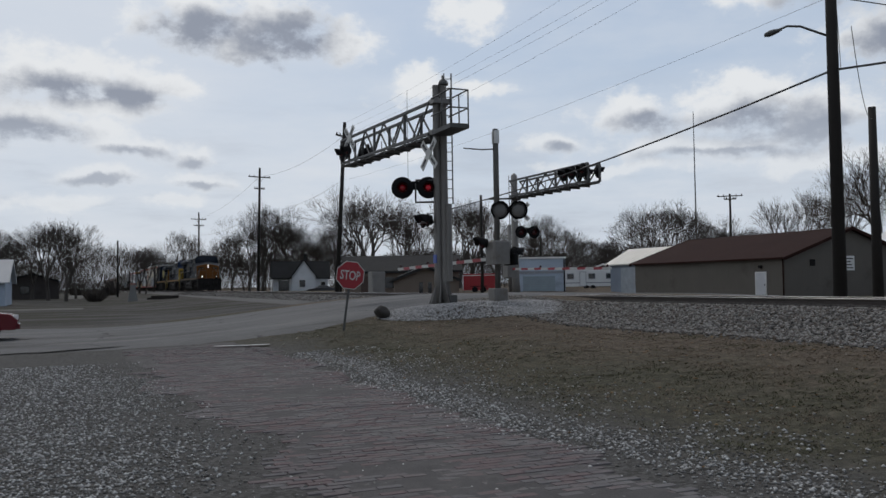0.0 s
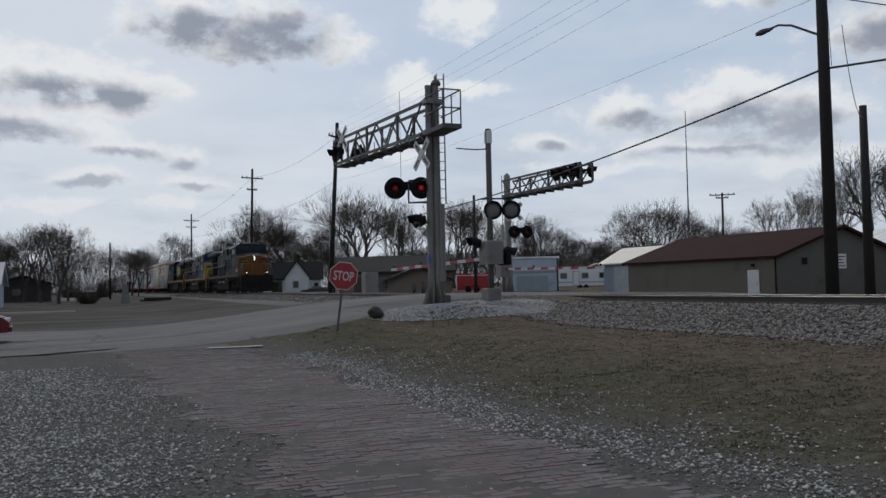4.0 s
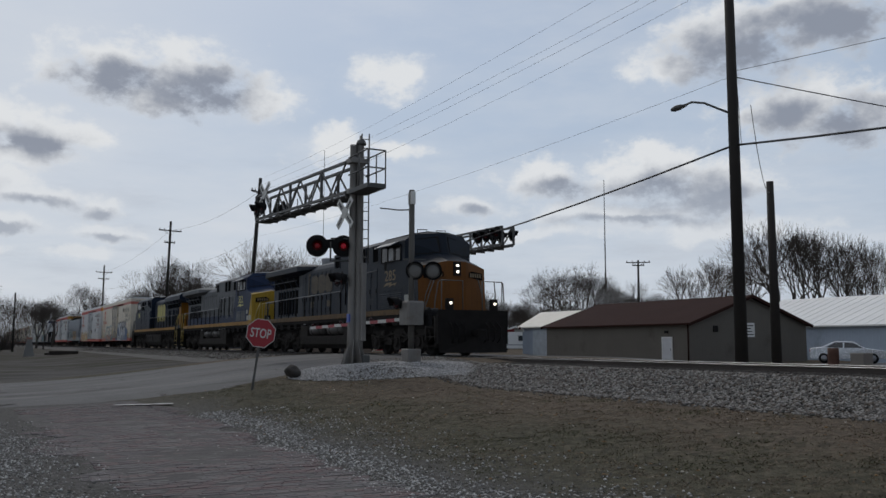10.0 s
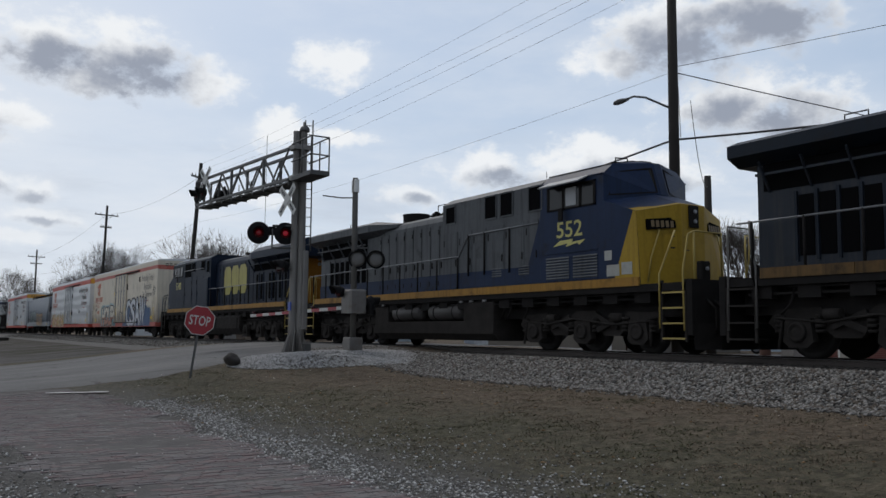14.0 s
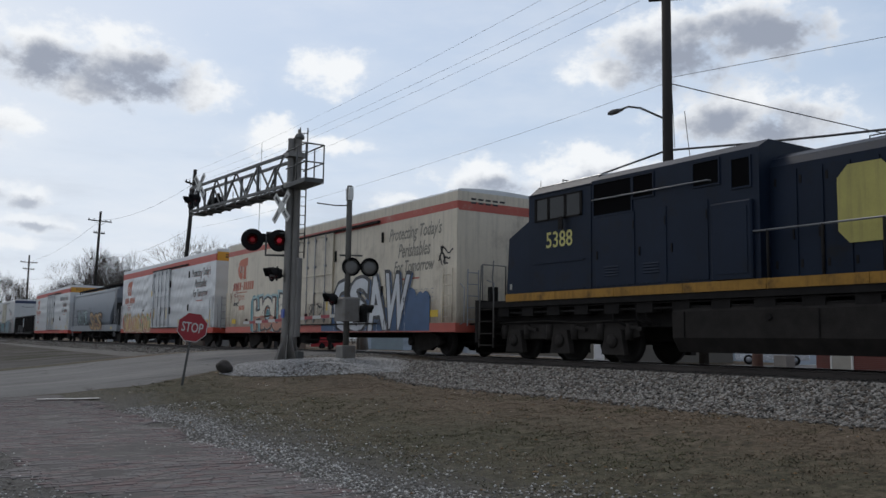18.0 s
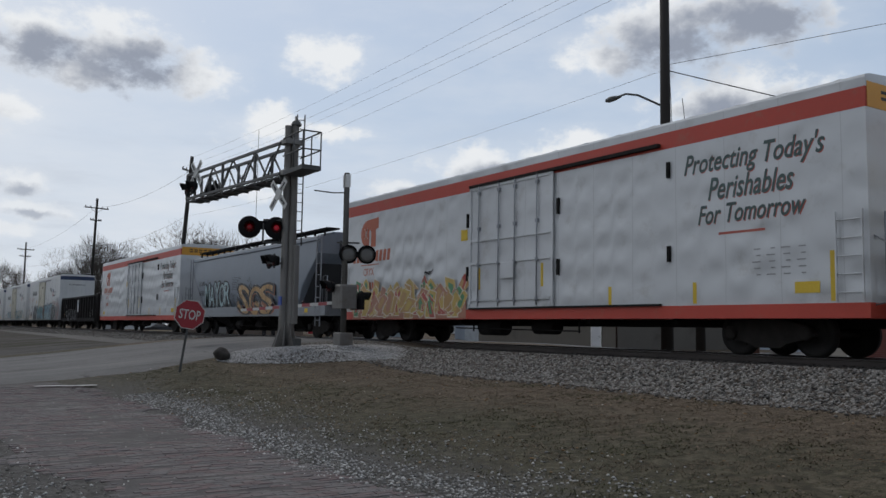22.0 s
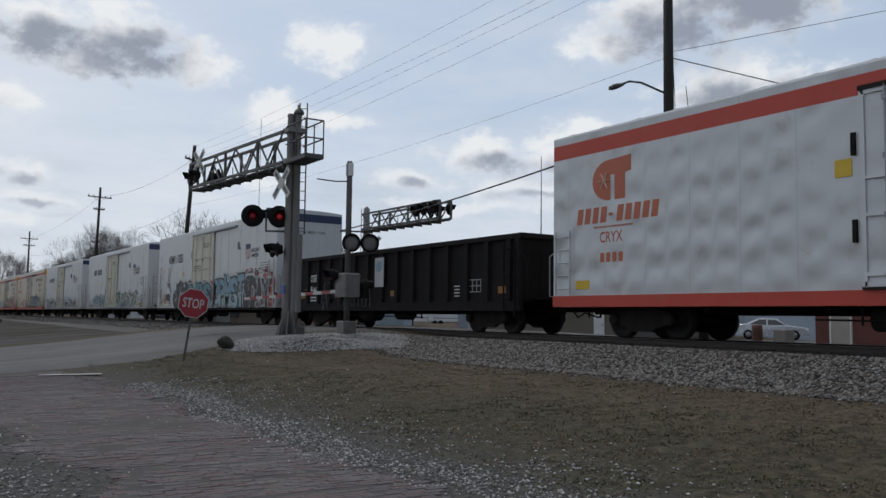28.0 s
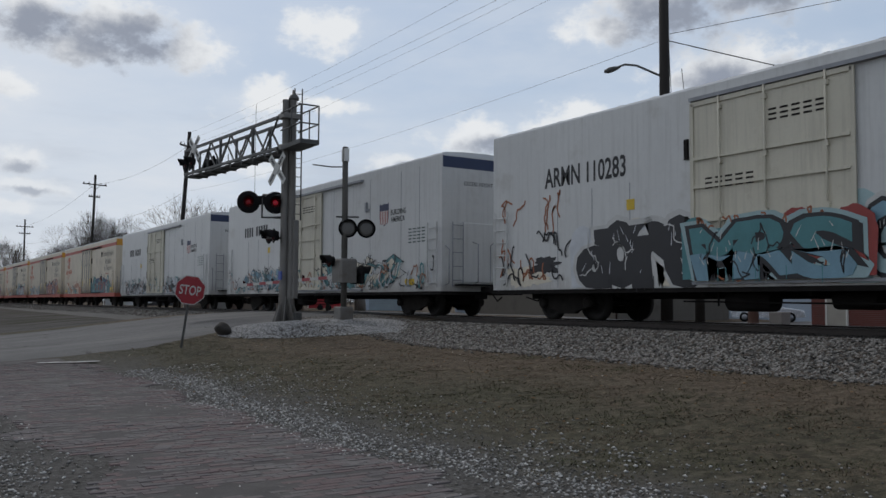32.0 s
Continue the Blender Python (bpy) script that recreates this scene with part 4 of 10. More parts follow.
def wild_letters(parent, s, y0, y1, z0, z1, x, material, name, bold, seed, swing=9.0, crowd=1.10, drop=(0.0, 0.0), cut=None):
    """Sprayed letters, each of its own width, tilt, keystone and height, crowded so that they overlap."""
    rng = random.Random(seed)
    chars = [c for c in s if c != " "]
    widths = [rng.uniform(0.88, 1.15) * (0.55 if c in "I!'l" else 1.0) for c in chars]
    unit = (y1 - y0) / sum(widths)
    verts, faces = [], []
    at = 0.0
    for i, (c, w) in enumerate(zip(chars, widths)):
        ref = text_mesh(c, 0.03)[0]
        co, fs = text_mesh(c, bold)
        lo, hi = ref.min(0), ref.max(0)
        u, v = (co[:, 0] - lo[0]) / (hi[0] - lo[0]) - 0.5, (co[:, 1] - lo[1]) / (hi[1] - lo[1]) - 0.5
        key, lean, tilt = rng.uniform(-0.22, 0.28), rng.uniform(-0.16, 0.16), radians(rng.uniform(-swing, swing))
        high, lift = rng.uniform(0.86, 1.06), rng.uniform(-0.05, 0.06)
        uu = (u * (1 + key * v) + lean * v) * w * unit * crowd
        vv = (v * high * (1 - 0.12 * key * np.sign(u) * np.abs(u)) + lift) * (z1 - z0)
        a, b = uu * math.cos(tilt) - vv * math.sin(tilt), uu * math.sin(tilt) + vv * math.cos(tilt)
        yy = y1 - (at + w / 2) * unit - a + drop[0]
        zz = np.clip((z0 + z1) / 2 + b + drop[1], z0 - 0.02, None)
        if cut is not None:
            zz = np.minimum(zz, z0 + cut * (z1 - z0) + 0.05 * np.sin(yy * 6))
        o = len(verts)
        verts.extend((x - 0.0006 * (i % 3), p, q) for p, q in zip(yy.tolist(), zz.tolist()))
        faces.extend(tuple(o + j for j in f) for f in fs)
        at += w
    me = bpy.data.meshes.new(name)
    me.from_pydata(verts, [], faces)
    me.materials.append(material)
    ob = new(name, me)
    ob.parent = parent
    return ob


def cloud_patch(bm, y0, y1, z0, z1, x, seed, puffs=9):
    """A cloud of paint with a bubbled upper rim: overlapping discs of many sizes."""
    rng = random.Random(seed)
    for i in range(puffs):
        c = y0 + (y1 - y0) * (i + 0.5) / puffs + rng.uniform(-0.1, 0.1)
        r = min(0.62, (y1 - y0) / puffs * rng.uniform(0.7, 1.0))
        top = z1 - r - rng.uniform(0, 0.22) * (z1 - z0)
        xx = x - 0.00025 * i
        ring = [(c + r * math.cos(a) * rng.uniform(0.92, 1.05), top + r * math.sin(a) * rng.uniform(0.92, 1.05)) for a in np.linspace(0, math.pi, 13)]
        bm.faces.new([bm.verts.new((xx, p, q)) for p, q in [(c + r * 0.9, z0)] + ring + [(c - r * 0.9, z0)]])


def drips(bm, y0, y1, z0, x, seed, count=8):
    rng = random.Random(seed)
    for _ in range(count):
        y, n = rng.uniform(y0, y1), rng.uniform(0.08, 0.35)
        bm.faces.new([bm.verts.new((x, y + p, z0 + q)) for p, q in ((-0.012, 0.25), (0.012, 0.25), (0.008, -n * 0.3), (-0.008, -n * 0.3))])


def graffiti(parent, s, y0, y1, z0, z1, fill, edge="black", back=(), fade=None, x=-1.6, bold=0.05, seed=1, halo=None, shade=None, shine="pale", swing=9.0):
    """Sprayed letters: clouds of paint behind, a halo, a cast block, an outline, a fill in two colours, highlights and drips."""
    g = part("graffiti", made(blob, y0 - 0.1, y1 + 0.1, z0 + 0.02, z0 + 0.45 * (z1 - z0), x - 0.003, seed, 0.5), PAINTS[back[0] if back else (shade or edge)], parent)
    for i, b in enumerate(back):
        w = (y1 - y0) / len(back)
        part("paint_cloud", made(cloud_patch, y0 - 0.3 + i * w, y0 + 0.3 + (i + 1) * w, z0 + 0.02, z1 + 0.22, x - 0.004 - 0.003 * i, seed + i, max(4, round(w * 2.2))), PAINTS[b], g)
    k = x - 0.004 - 0.003 * len(back) - 0.003
    if halo:
        wild_letters(g, s, y0, y1, z0, z1, k, PAINTS[halo], "halo", bold + 0.10, seed, swing)
    wild_letters(g, s, y0, y1, z0, z1, k - 0.003, PAINTS[shade or edge], "cast_block", bold + 0.045, seed, swing, drop=(-0.07, -0.06))
    wild_letters(g, s, y0, y1, z0, z1, k - 0.006, PAINTS[edge], "outline", bold + 0.045, seed, swing)
    wild_letters(g, s, y0, y1, z0, z1, k - 0.009, PAINTS[fill], "fill", bold - 0.005, seed, swing)
    if fade:
        wild_letters(g, s, y0, y1, z0, z1, k - 0.012, PAINTS[fade], "lower_fill", bold - 0.008, seed, swing, cut=0.46)
    rng = random.Random(seed + 5)
    bm = bmesh.new()
    for _ in range(int(7 * (y1 - y0))):
        y, z, n, a = rng.uniform(y0, y1), rng.uniform(z0 + 0.3, z1 - 0.1), rng.uniform(0.08, 0.3), rng.uniform(0.9, 2.2)
        d, p = Vector((math.cos(a), math.sin(a))) * n, Vector((-math.sin(a), math.cos(a))) * 0.012
        bm.faces.new([bm.verts.new((k - 0.015, y + u, z + v)) for u, v in ((p.x, p.y), (-p.x, -p.y), (d.x - p.x * 0.4, d.y - p.y * 0.4), (d.x + p.x * 0.4, d.y + p.y * 0.4))])
    tagged(part("highlight", bm, PAINTS[shine], g), kind="stuff")
    tagged(part("spray_paint", made(strokes, y0, y1, z0, z1, k - 0.017, seed, 6, 0.03), PAINTS[edge], g), kind="stuff")
    tagged(part("paint_drip", made(drips, y0, y1, z0, k - 0.018, seed, int(2 * (y1 - y0))), PAINTS[fill], g), kind="stuff")
    return g


def shards(parent, y0, y1, z0, z1, x, fills, rim, seed, cells):
    """Interlocked angular shapes that cannot be read: each with a rim, a fill and a second tone."""
    rng = random.Random(seed)
    w = (y1 - y0) / cells
    layers = {}
    n = 0
    for i in range(cells):
        for j in range(8):
            c = y0 + w * (i + 0.5 + rng.uniform(-0.45, 0.45))
            base = z0 + rng.uniform(0, 0.5) * (1 - j / 10) * (z1 - z0)
            top = max(base + 0.35, z0 + rng.uniform(0.45, 1.0 - 0.04 * j) * (z1 - z0))
            half, lean = w * rng.uniform(0.18, 0.42), w * rng.uniform(-0.75, 0.75)
            kind = rng.randrange(3)
            if kind == 0:
                shape = [(c - half, base), (c + half, base), (c + half + lean, top), (c - half + lean, top - 0.12)]
            elif kind == 1:
                shape = [(c - half * 0.6, base), (c + half * 0.6, base), (c + half * 0.7 + lean, top - 0.25), (c + half * 1.5 + lean, top - 0.25), (c + lean, top), (c - half * 1.5 + lean, top - 0.3), (c - half * 0.5 + lean, top - 0.28)]
            else:
                shape = [(c - half, base + 0.1), (c, base), (c + half, base + 0.15), (c + half * 0.8 + lean, top - 0.1), (c + lean, top), (c - half * 0.9 + lean, top - 0.15)]
            xx = x - 0.0003 * n
            n += 1
            mid = (sum(p for p, _ in shape) / len(shape), sum(q for _, q in shape) / len(shape))
            f = rng.choice(fills)
            for col, grow, dx in ((rim, 1.12, 0.0), (f, 1.0, 0.0001), (rng.choice(fills), 0.5, 0.0002)):
                layers.setdefault(col, []).append((xx - dx, [(mid[0] + (p - mid[0]) * grow, max(z0 - 0.02, mid[1] + (q - mid[1]) * (1 + (grow - 1) * 0.5))) for p, q in shape]))
    for col, rows in layers.items():
        bm = bmesh.new()
        for xx, shape in rows:
            bm.faces.new([bm.verts.new((xx, p, q)) for p, q in shape])
        tagged(part("paint_shard", bm, PAINTS[col], parent), kind="stuff")


def scrawl(parent, count, y0, y1, z0, z1, fill, edge="black", back=(), x=-1.6, seed=1):
    """Sprayed paint that cannot be read: clouds behind, crowded angular shapes and loose strokes."""
    g = part("graffiti", made(blob, y0 - 0.15, y1 + 0.15, z0, z0 + 0.85 * (z1 - z0), x - 0.004, seed, 0.35, 60), PAINTS[back[0] if back else edge], parent)
    shards(g, y0, y1, z0, z1, x - 0.010, [fill, fill, *(back or (edge,))], edge, seed, count)
    tagged(part("spray_paint", made(strokes, y0, y1, z0, z1, x - 0.030, seed, 9, 0.035), PAINTS[edge], g), kind="stuff")
    return g


def wheelset(parent, y, r):
    """An axle with its two wheels; turns about its own axle."""
    bm = bmesh.new()
    for s in (-1, 1):
        place = lambda u, v, w: (s * w, u, v)
        lathe(bm, [(r * 0.25, 0.64), (r * 0.34, 0.66), (r * 0.72, 0.665), (r * 0.78, 0.675), (r + 0.026, 0.675), (r + 0.024, 0.70), (r, 0.715), (r, 0.81), (r * 0.8, 0.812), (r * 0.74, 0.785), (r * 0.36, 0.78), (r * 0.3, 0.83), (r * 0.14, 0.835)], place, 20)
        for i in range(3):
            a = 2 * math.pi * i / 3
            rod(bm, place(0.55 * r * math.cos(a), 0.55 * r * math.sin(a), 0.77), place(0.55 * r * math.cos(a), 0.55 * r * math.sin(a), 0.80), 0.05, n=6)
    rod(bm, (-0.7, 0, 0), (0.7, 0, 0), 0.085, n=8)
    key = "wheelset%.2f" % r
    if key in MESHES:
        bm.free()
    else:
        MESHES[key] = mesh_of("wheelset", bm, TREAD)
    ob = new("wheelset", MESHES[key])
    ob.parent = parent
    ob.matrix_basis = pose(0, y, r)
    WHEELSETS.append((ob, y, r))
    return ob


MESHES = {}


def shared(key, build, material):
    if key not in MESHES:
        MESHES[key] = mesh_of(key, made(build), material)
    return MESHES[key]


def freight_truck(parent, y, r=0.46):
    def side_frames(bm):
        for s in (-1, 1):
            x0, x1 = sorted((s * 0.93, s * 1.06))
            prof = [(-1.08, 0.42), (-0.95, 0.60), (-0.4, 0.74), (0.4, 0.74), (0.95, 0.60), (1.08, 0.42), (0.9, 0.36), (0.45, 0.26), (0.3, 0.17), (-0.3, 0.17), (-0.45, 0.26), (-0.9, 0.36)]
            prism(bm, prof, along_x, x0, x1)
            for b in (-0.89, 0.89):
                lathe(bm, [(0.15, 0.0), (0.15, 0.12), (0.10, 0.15)], lambda u, v, w: (s * (1.02 + w), b + u, r + v), 10)
            for i in range(5):
                rod(bm, (s * 1.0, -0.2 + 0.1 * i, 0.26), (s * 1.0, -0.2 + 0.1 * i, 0.6), 0.045, n=6)
        box(bm, -1.0, 1.0, -0.2, 0.2, 0.42, 0.74)
    ob = new("truck", shared("truck_frame", side_frames, GRIME))
    ob.parent = parent
    ob.location = (0, y, 0)
    for a in (-0.89, 0.89):
        wheelset(ob, a, r)
    return ob


def coupler_bm(bm, y, s):
    box(bm, -0.09, 0.09, min(y, y + s * 0.7), max(y, y + s * 0.7), 0.78, 0.95)
    box(bm, -0.16, 0.16, min(y + s * 0.55, y + s * 0.85), max(y + s * 0.55, y + s * 0.85), 0.74, 1.0, 0.04)
    pipe(bm, [(0.3, y, 0.8), (0.32, y + s * 0.35, 0.5), (0.2, y + s * 0.75, 0.62)], 0.025)


def running_gear(t, h, trucks, sill=0.85, coup=0.1):
    """Centre sill, couplers, brake gear and trucks of a freight car."""
    bm = bmesh.new()
    box(bm, -0.25, 0.25, -h + 0.1, h - 0.1, sill - 0.22, sill + 0.02)
    part("underframe", bm, IRON, t)
    for y in np.linspace(-trucks + 2.2, trucks - 2.2, 5):
        part("crossbearer", made(box, -1.35, 1.35, y - 0.06, y + 0.06, sill - 0.16, sill + 0.01), IRON, t)
    part("brake_cylinder", made(rod, (-0.9, -1.2, 0.55), (-0.9, -0.3, 0.55), 0.2, n=12), IRON, t)
    bm = bmesh.new()
    rod(bm, (-1.0, 1.0, 0.52), (-1.0, 2.1, 0.52), 0.23, n=12)
    rod(bm, (-1.25, -2.5, 0.45), (-1.25, 3.2, 0.5), 0.02, n=5)
    rod(bm, (-1.3, 2.2, 0.40), (-1.3, 2.2, 0.8), 0.025, n=5)
    rod(bm, (-1.3, -2.5, 0.40), (-1.3, -2.5, 0.8), 0.025, n=5)
    part("air_reservoir", bm, IRON, t)
    for s in (-1, 1):
        part("coupler", made(coupler_bm, s * h, s), IRON, t)
        freight_truck(t, s * trucks)


def ladder_bm(bm, y0, y1, z0, z1, x, n=5, r=0.016):
    for y in (y0, y1):
        bar(bm, (x, y, z0), (x, y, z1), 0.045, 0.03)
    for i in range(n):
        z = z0 + (z1 - z0) * (i + 0.5) / n
        rod(bm, (x, y0, z), (x, y1, z), r, n=6)


def end_gear(t, h, s, tall=2.7, metal=None):
    """Ladder, platform, brake wheel and grab irons of a car's end."""
    metal = metal or RAILING
    y = s * (h + 0.10)
    bm = bmesh.new()
    for x in (-1.25, -0.85):
        rod(bm, (x, y, 0.95), (x, y, tall), 0.02, n=5)
    for z in np.linspace(1.15, tall - 0.1, 5):
        rod(bm, (-1.25, y, z), (-0.85, y, z), 0.016, n=5)
    part("end_ladder", bm, metal, t)
    part("end_platform", made(box, -1.1, 1.1, min(s * h, s * (h + 0.35)), max(s * h, s * (h + 0.35)), 0.98, 1.03), IRON, t)
    bm = bmesh.new()
    lathe(bm, [(0.26, -0.02), (0.28, 0.0), (0.26, 0.02)], lambda u, v, w: (0.7 + u, s * (h + 0.16) + w, 2.2 + v), 16)
    box(bm, 0.55, 0.85, min(s * h, s * (h + 0.12)), max(s * h, s * (h + 0.12)), 1.9, 2.5)
    part("brake_wheel", bm, metal, t)
    bm = bmesh.new()
    pipe(bm, [(-1.45, s * h, 1.0), (-1.5, s * (h + 0.28), 1.05), (-1.5, s * (h + 0.28), 2.1), (-1.45, s * h, 2.25)], 0.018)
    part("grab_iron", bm, metal, t)
    bm = bmesh.new()
    pipe(bm, [(-0.45, s * h, 1.0), (-0.4, s * (h + 0.3), 1.1), (-0.4, s * (h + 0.3), 2.3), (-0.45, s * h, 2.4)], 0.018)
    part("grab_iron", bm, metal, t)


# ---------------------------------------------------------------- refrigerator cars
def door_bm_set(t, ya, yb, z0, z1, material, x=-1.6, plug=True):
    """A sliding plug door with frame, stiffeners, lock rods and rollers."""
    d = part("door", made(box, x - 0.05, x + 0.02, ya, yb, z0, z1), material, t)
    bm = bmesh.new()
    for y in (ya, yb):
        box(bm, x - 0.085, x - 0.05, y - 0.045, y + 0.045, z0, z1)
    for z in (z0 + 0.03, z1 - 0.03):
        box(bm, x - 0.085, x - 0.05, ya, yb, z - 0.05, z + 0.05)
    part("door_frame", bm, material, d)
    w = yb - ya
    for i, f in enumerate((0.16, 0.42, 0.62, 0.88) if plug else (0.14, 0.5, 0.8)):
        bm = bmesh.new()
        rod(bm, (x - 0.10, ya + f * w, z0 + 0.03), (x - 0.10, ya + f * w, z1 + 0.05), 0.022, n=6)
        for z in np.linspace(z0 + 0.2, z1 - 0.2, 4):
            box(bm, x - 0.12, x - 0.05, ya + f * w - 0.05, ya + f * w + 0.05, z - 0.05, z + 0.05)
        part("lock_rod", bm, RAILING if plug else material, d)
    for f in ((0.06, 0.36, 0.55) if plug else (0.0, 0.33, 0.52, 0.68)):
        part("stiffener", made(box, x - 0.10, x - 0.05, ya + 0.05, yb - 0.05, z0 + f * (z1 - z0) - 0.03, z0 + f * (z1 - z0) + 0.03), material, d)
    if plug:
        part("lock_box", made(box, x - 0.14, x - 0.05, ya + 0.42 * w, ya + 0.58 * w, z0 + 0.8, z0 + 1.25, 0.01), material, d)
    return d


def roof_bm(bm, h, z):
    prof = [(-1.60, z), (-1.585, z + 0.05), (-1.45, z + 0.085), (-0.8, z + 0.13), (0, z + 0.15), (0.8, z + 0.13), (1.45, z + 0.085), (1.585, z + 0.05), (1.60, z)]
    prism(bm, prof, along_y, -h, h)
    for y in np.linspace(-h + 0.6, h - 0.6, 18):
        prism(bm, [(u, v + 0.004 + 0.02 * (abs(u) < 1.5)) for u, v in prof[1:-1]], along_y, y - 0.03, y + 0.03)


def cryo_car(origin, h, label, body, stripe, end_band, worn):
    """A long white refrigerator car with a red band under its roof and a red sill."""
    t = rolling("refrigerator_car", label, origin)
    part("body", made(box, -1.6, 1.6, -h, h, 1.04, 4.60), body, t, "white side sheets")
    part("roof_band", made(box, -1.603, 1.603, -h + 0.006, h - 0.006, 4.60, 4.84 if worn else 4.98), stripe, t, "red band under the roof")
    part("end_band", made(box, -1.55, 1.55, -h - 0.006, -h, *((4.60, 5.08) if end_band is AMBER else (4.55, 4.84))), end_band, t, "coloured band across the end")
    part("eave", made(box, -1.6, 1.6, -h, h, 4.84 if worn else 4.98, 5.15), body, t)
    part("roof", made(roof_bm, h, 5.15), ROOF, t)
    bm = bmesh.new()
    box(bm, -1.63, 1.63, -h, h, 0.76, 1.04)
    part("side_sill", bm, stripe, t, "red side sill")
    door_bm_set(t, -1.85, 1.90, 1.10, 4.66, body)
    part("door_track", made(box, -1.72, -1.60, -5.6, 1.95, 4.66, 4.74), GRIME, t, "dark door track")
    part("door_track", made(box, -1.70, -1.60, -5.6, 1.95, 1.04, 1.09), GRIME, t, "dark door track")
    for y in (-2.05, 2.10):
        for z in (1.9, 3.5):
            part("door_stop", made(box, -1.66, -1.6, y - 0.04, y + 0.04, z, z + 0.42), IRON, t)
    for z in (2.02, 3.92):
        part("door_stop", made(box, -1.66, -1.6, -5.88, -5.80, z, z + 0.36), IRON, t)
    for y, z in ((-9.80, 2.02), (-6.54, 1.54), (-3.94, 1.53)):
        part("reflector", made(box, -1.607, -1.6, y - 0.05, y + 0.05, 1.08, z), YELLOW, t, "yellow upright reflector")
    for y in (-1.43, 1.45):
        part("reflector", made(box, -1.657, -1.65, y - 0.05, y + 0.05, 1.62, 2.25), YELLOW, t, "yellow upright reflector")
    part("web_line", made(quad_box, -1.605, -1.602, -8.35, -7.2, 2.52, 2.57), PALE_RED, t)
    for y0, y1 in ((-10.44, -9.92), (9.85, 10.4)):
        part("side_ladder", made(ladder_bm, y0, y1, 1.06, 2.72, -1.68), body, t)
    part("placard", made(box, -1.612, -1.6, -9.53, -9.0, 1.24, 1.46), YELLOW, t, "yellow placard")
    part("placard", made(box, -1.612, -1.6, 9.2, 9.7, 1.2, 1.42), YELLOW, t, "yellow placard")
    part("placard", made(box, -1.612, -1.6, 2.15, 2.49, 3.13, 3.46), YELLOW, t, "yellow placard")
    letters(t, "Protecting Today's", -9.715, -6.295, 3.750, 4.340, -1.6025, body if worn else PALE_RED, "slogan_shadow", 0.0, 0.32)
    letters(t, "Protecting Today's", -9.70, -6.28, 3.77, 4.36, -1.606, mat("worn_lettering", (0.22, 0.205, 0.175), 0.6, 0, 0.4, 6) if worn else DARK_LETTER, "slogan", 0.016, 0.32)
    letters(t, "Perishables", -9.045, -6.945, 3.260, 3.740, -1.6025, body if worn else PALE_RED, "slogan_shadow", 0.0, 0.32)
    letters(t, "Perishables", -9.03, -6.93, 3.28, 3.76, -1.606, mat("worn_lettering", (0.22, 0.205, 0.175), 0.6, 0, 0.4, 6) if worn else DARK_LETTER, "slogan", 0.016, 0.32)
    letters(t, "For Tomorrow", -9.295, -6.665, 2.750, 3.160, -1.6025, body if worn else PALE_RED, "slogan_shadow", 0.0, 0.32)
    letters(t, "For Tomorrow", -9.28, -6.65, 2.77, 3.18, -1.606, mat("worn_lettering", (0.22, 0.205, 0.175), 0.6, 0, 0.4, 6) if worn else DARK_LETTER, "slogan", 0.016, 0.32)
    bm = bmesh.new()
    dome = [(8.50 + 0.58 * math.cos(a), 3.86 + 0.50 * math.sin(a)) for a in np.linspace(math.pi / 2, -math.pi / 2, 14)]
    bm.faces.new([bm.verts.new((-1.606, y, z)) for y, z in [(7.74, 4.40), *dome, (8.44, 3.36), (8.44, 3.98), (8.30, 3.98), (8.30, 3.36), (7.94, 3.36), (7.94, 3.98), (7.74, 4.02)]])
    em = part("emblem", bm, ORANGE_LETTER, t, "orange rounded emblem with a white flake")
    bm = bmesh.new()
    for i in range(3):
        a = math.pi * i / 3
        bar(bm, (-1.610, 8.66 - 0.22 * math.cos(a), 3.86 - 0.22 * math.sin(a)), (-1.610, 8.66 + 0.22 * math.cos(a), 3.86 + 0.22 * math.sin(a)), 0.05, 0.004)
    part("emblem_flake", bm, PALE, em)
    bm = bmesh.new()
    for i in range(10):
        if i != 4:
            c = 9.66 - i * 0.283
            bm.faces.new([bm.verts.new((-1.608, y, z)) for y, z in ((c, 2.83), (c - 0.20, 2.83), (c - 0.26, 3.22), (c - 0.06, 3.22))])
        else:
            quad_box(bm, -1.609, -1.606, 8.36, 8.50, 2.98, 3.05)
    tagged(part("name_print", bm, ORANGE_LETTER, t, "orange bars of a name"), kind="stuff")
    bm = bmesh.new()
    for i in range(30):
        quad_box(bm, -1.608, -1.605, 9.0 - 0.045 * i, 9.0 - 0.045 * i + 0.03, 2.70, 2.74)
    for i in range(4):
        quad_box(bm, -1.608, -1.605, 8.66 - 0.21 * i, 8.80 - 0.21 * i, 1.85, 2.08)
    tagged(part("number_print", bm, ORANGE_LETTER, t, "orange bars of a number"), kind="stuff")
    letters(t, "CRYX", 8.03, 8.82, 2.33, 2.60, -1.606, ORANGE_LETTER, "car_mark", 0.01)
    bm = bmesh.new()
    for i in range(5):
        for j in range(4):
            quad_box(bm, -1.607, -1.604, -9.25 + 0.34 * j, -9.25 + 0.34 * j + 0.10 + 0.05 * ((i + j) % 3), 1.62 + 0.13 * i, 1.645 + 0.13 * i)
    tagged(part("fine_print", bm, mat("faded_print", (0.30, 0.30, 0.30), 0.6), t), kind="stuff")
    for s in (-1, 1):
        end_gear(t, h, s)
    running_gear(t, h, 7.95, 0.80)
    bm = bmesh.new()
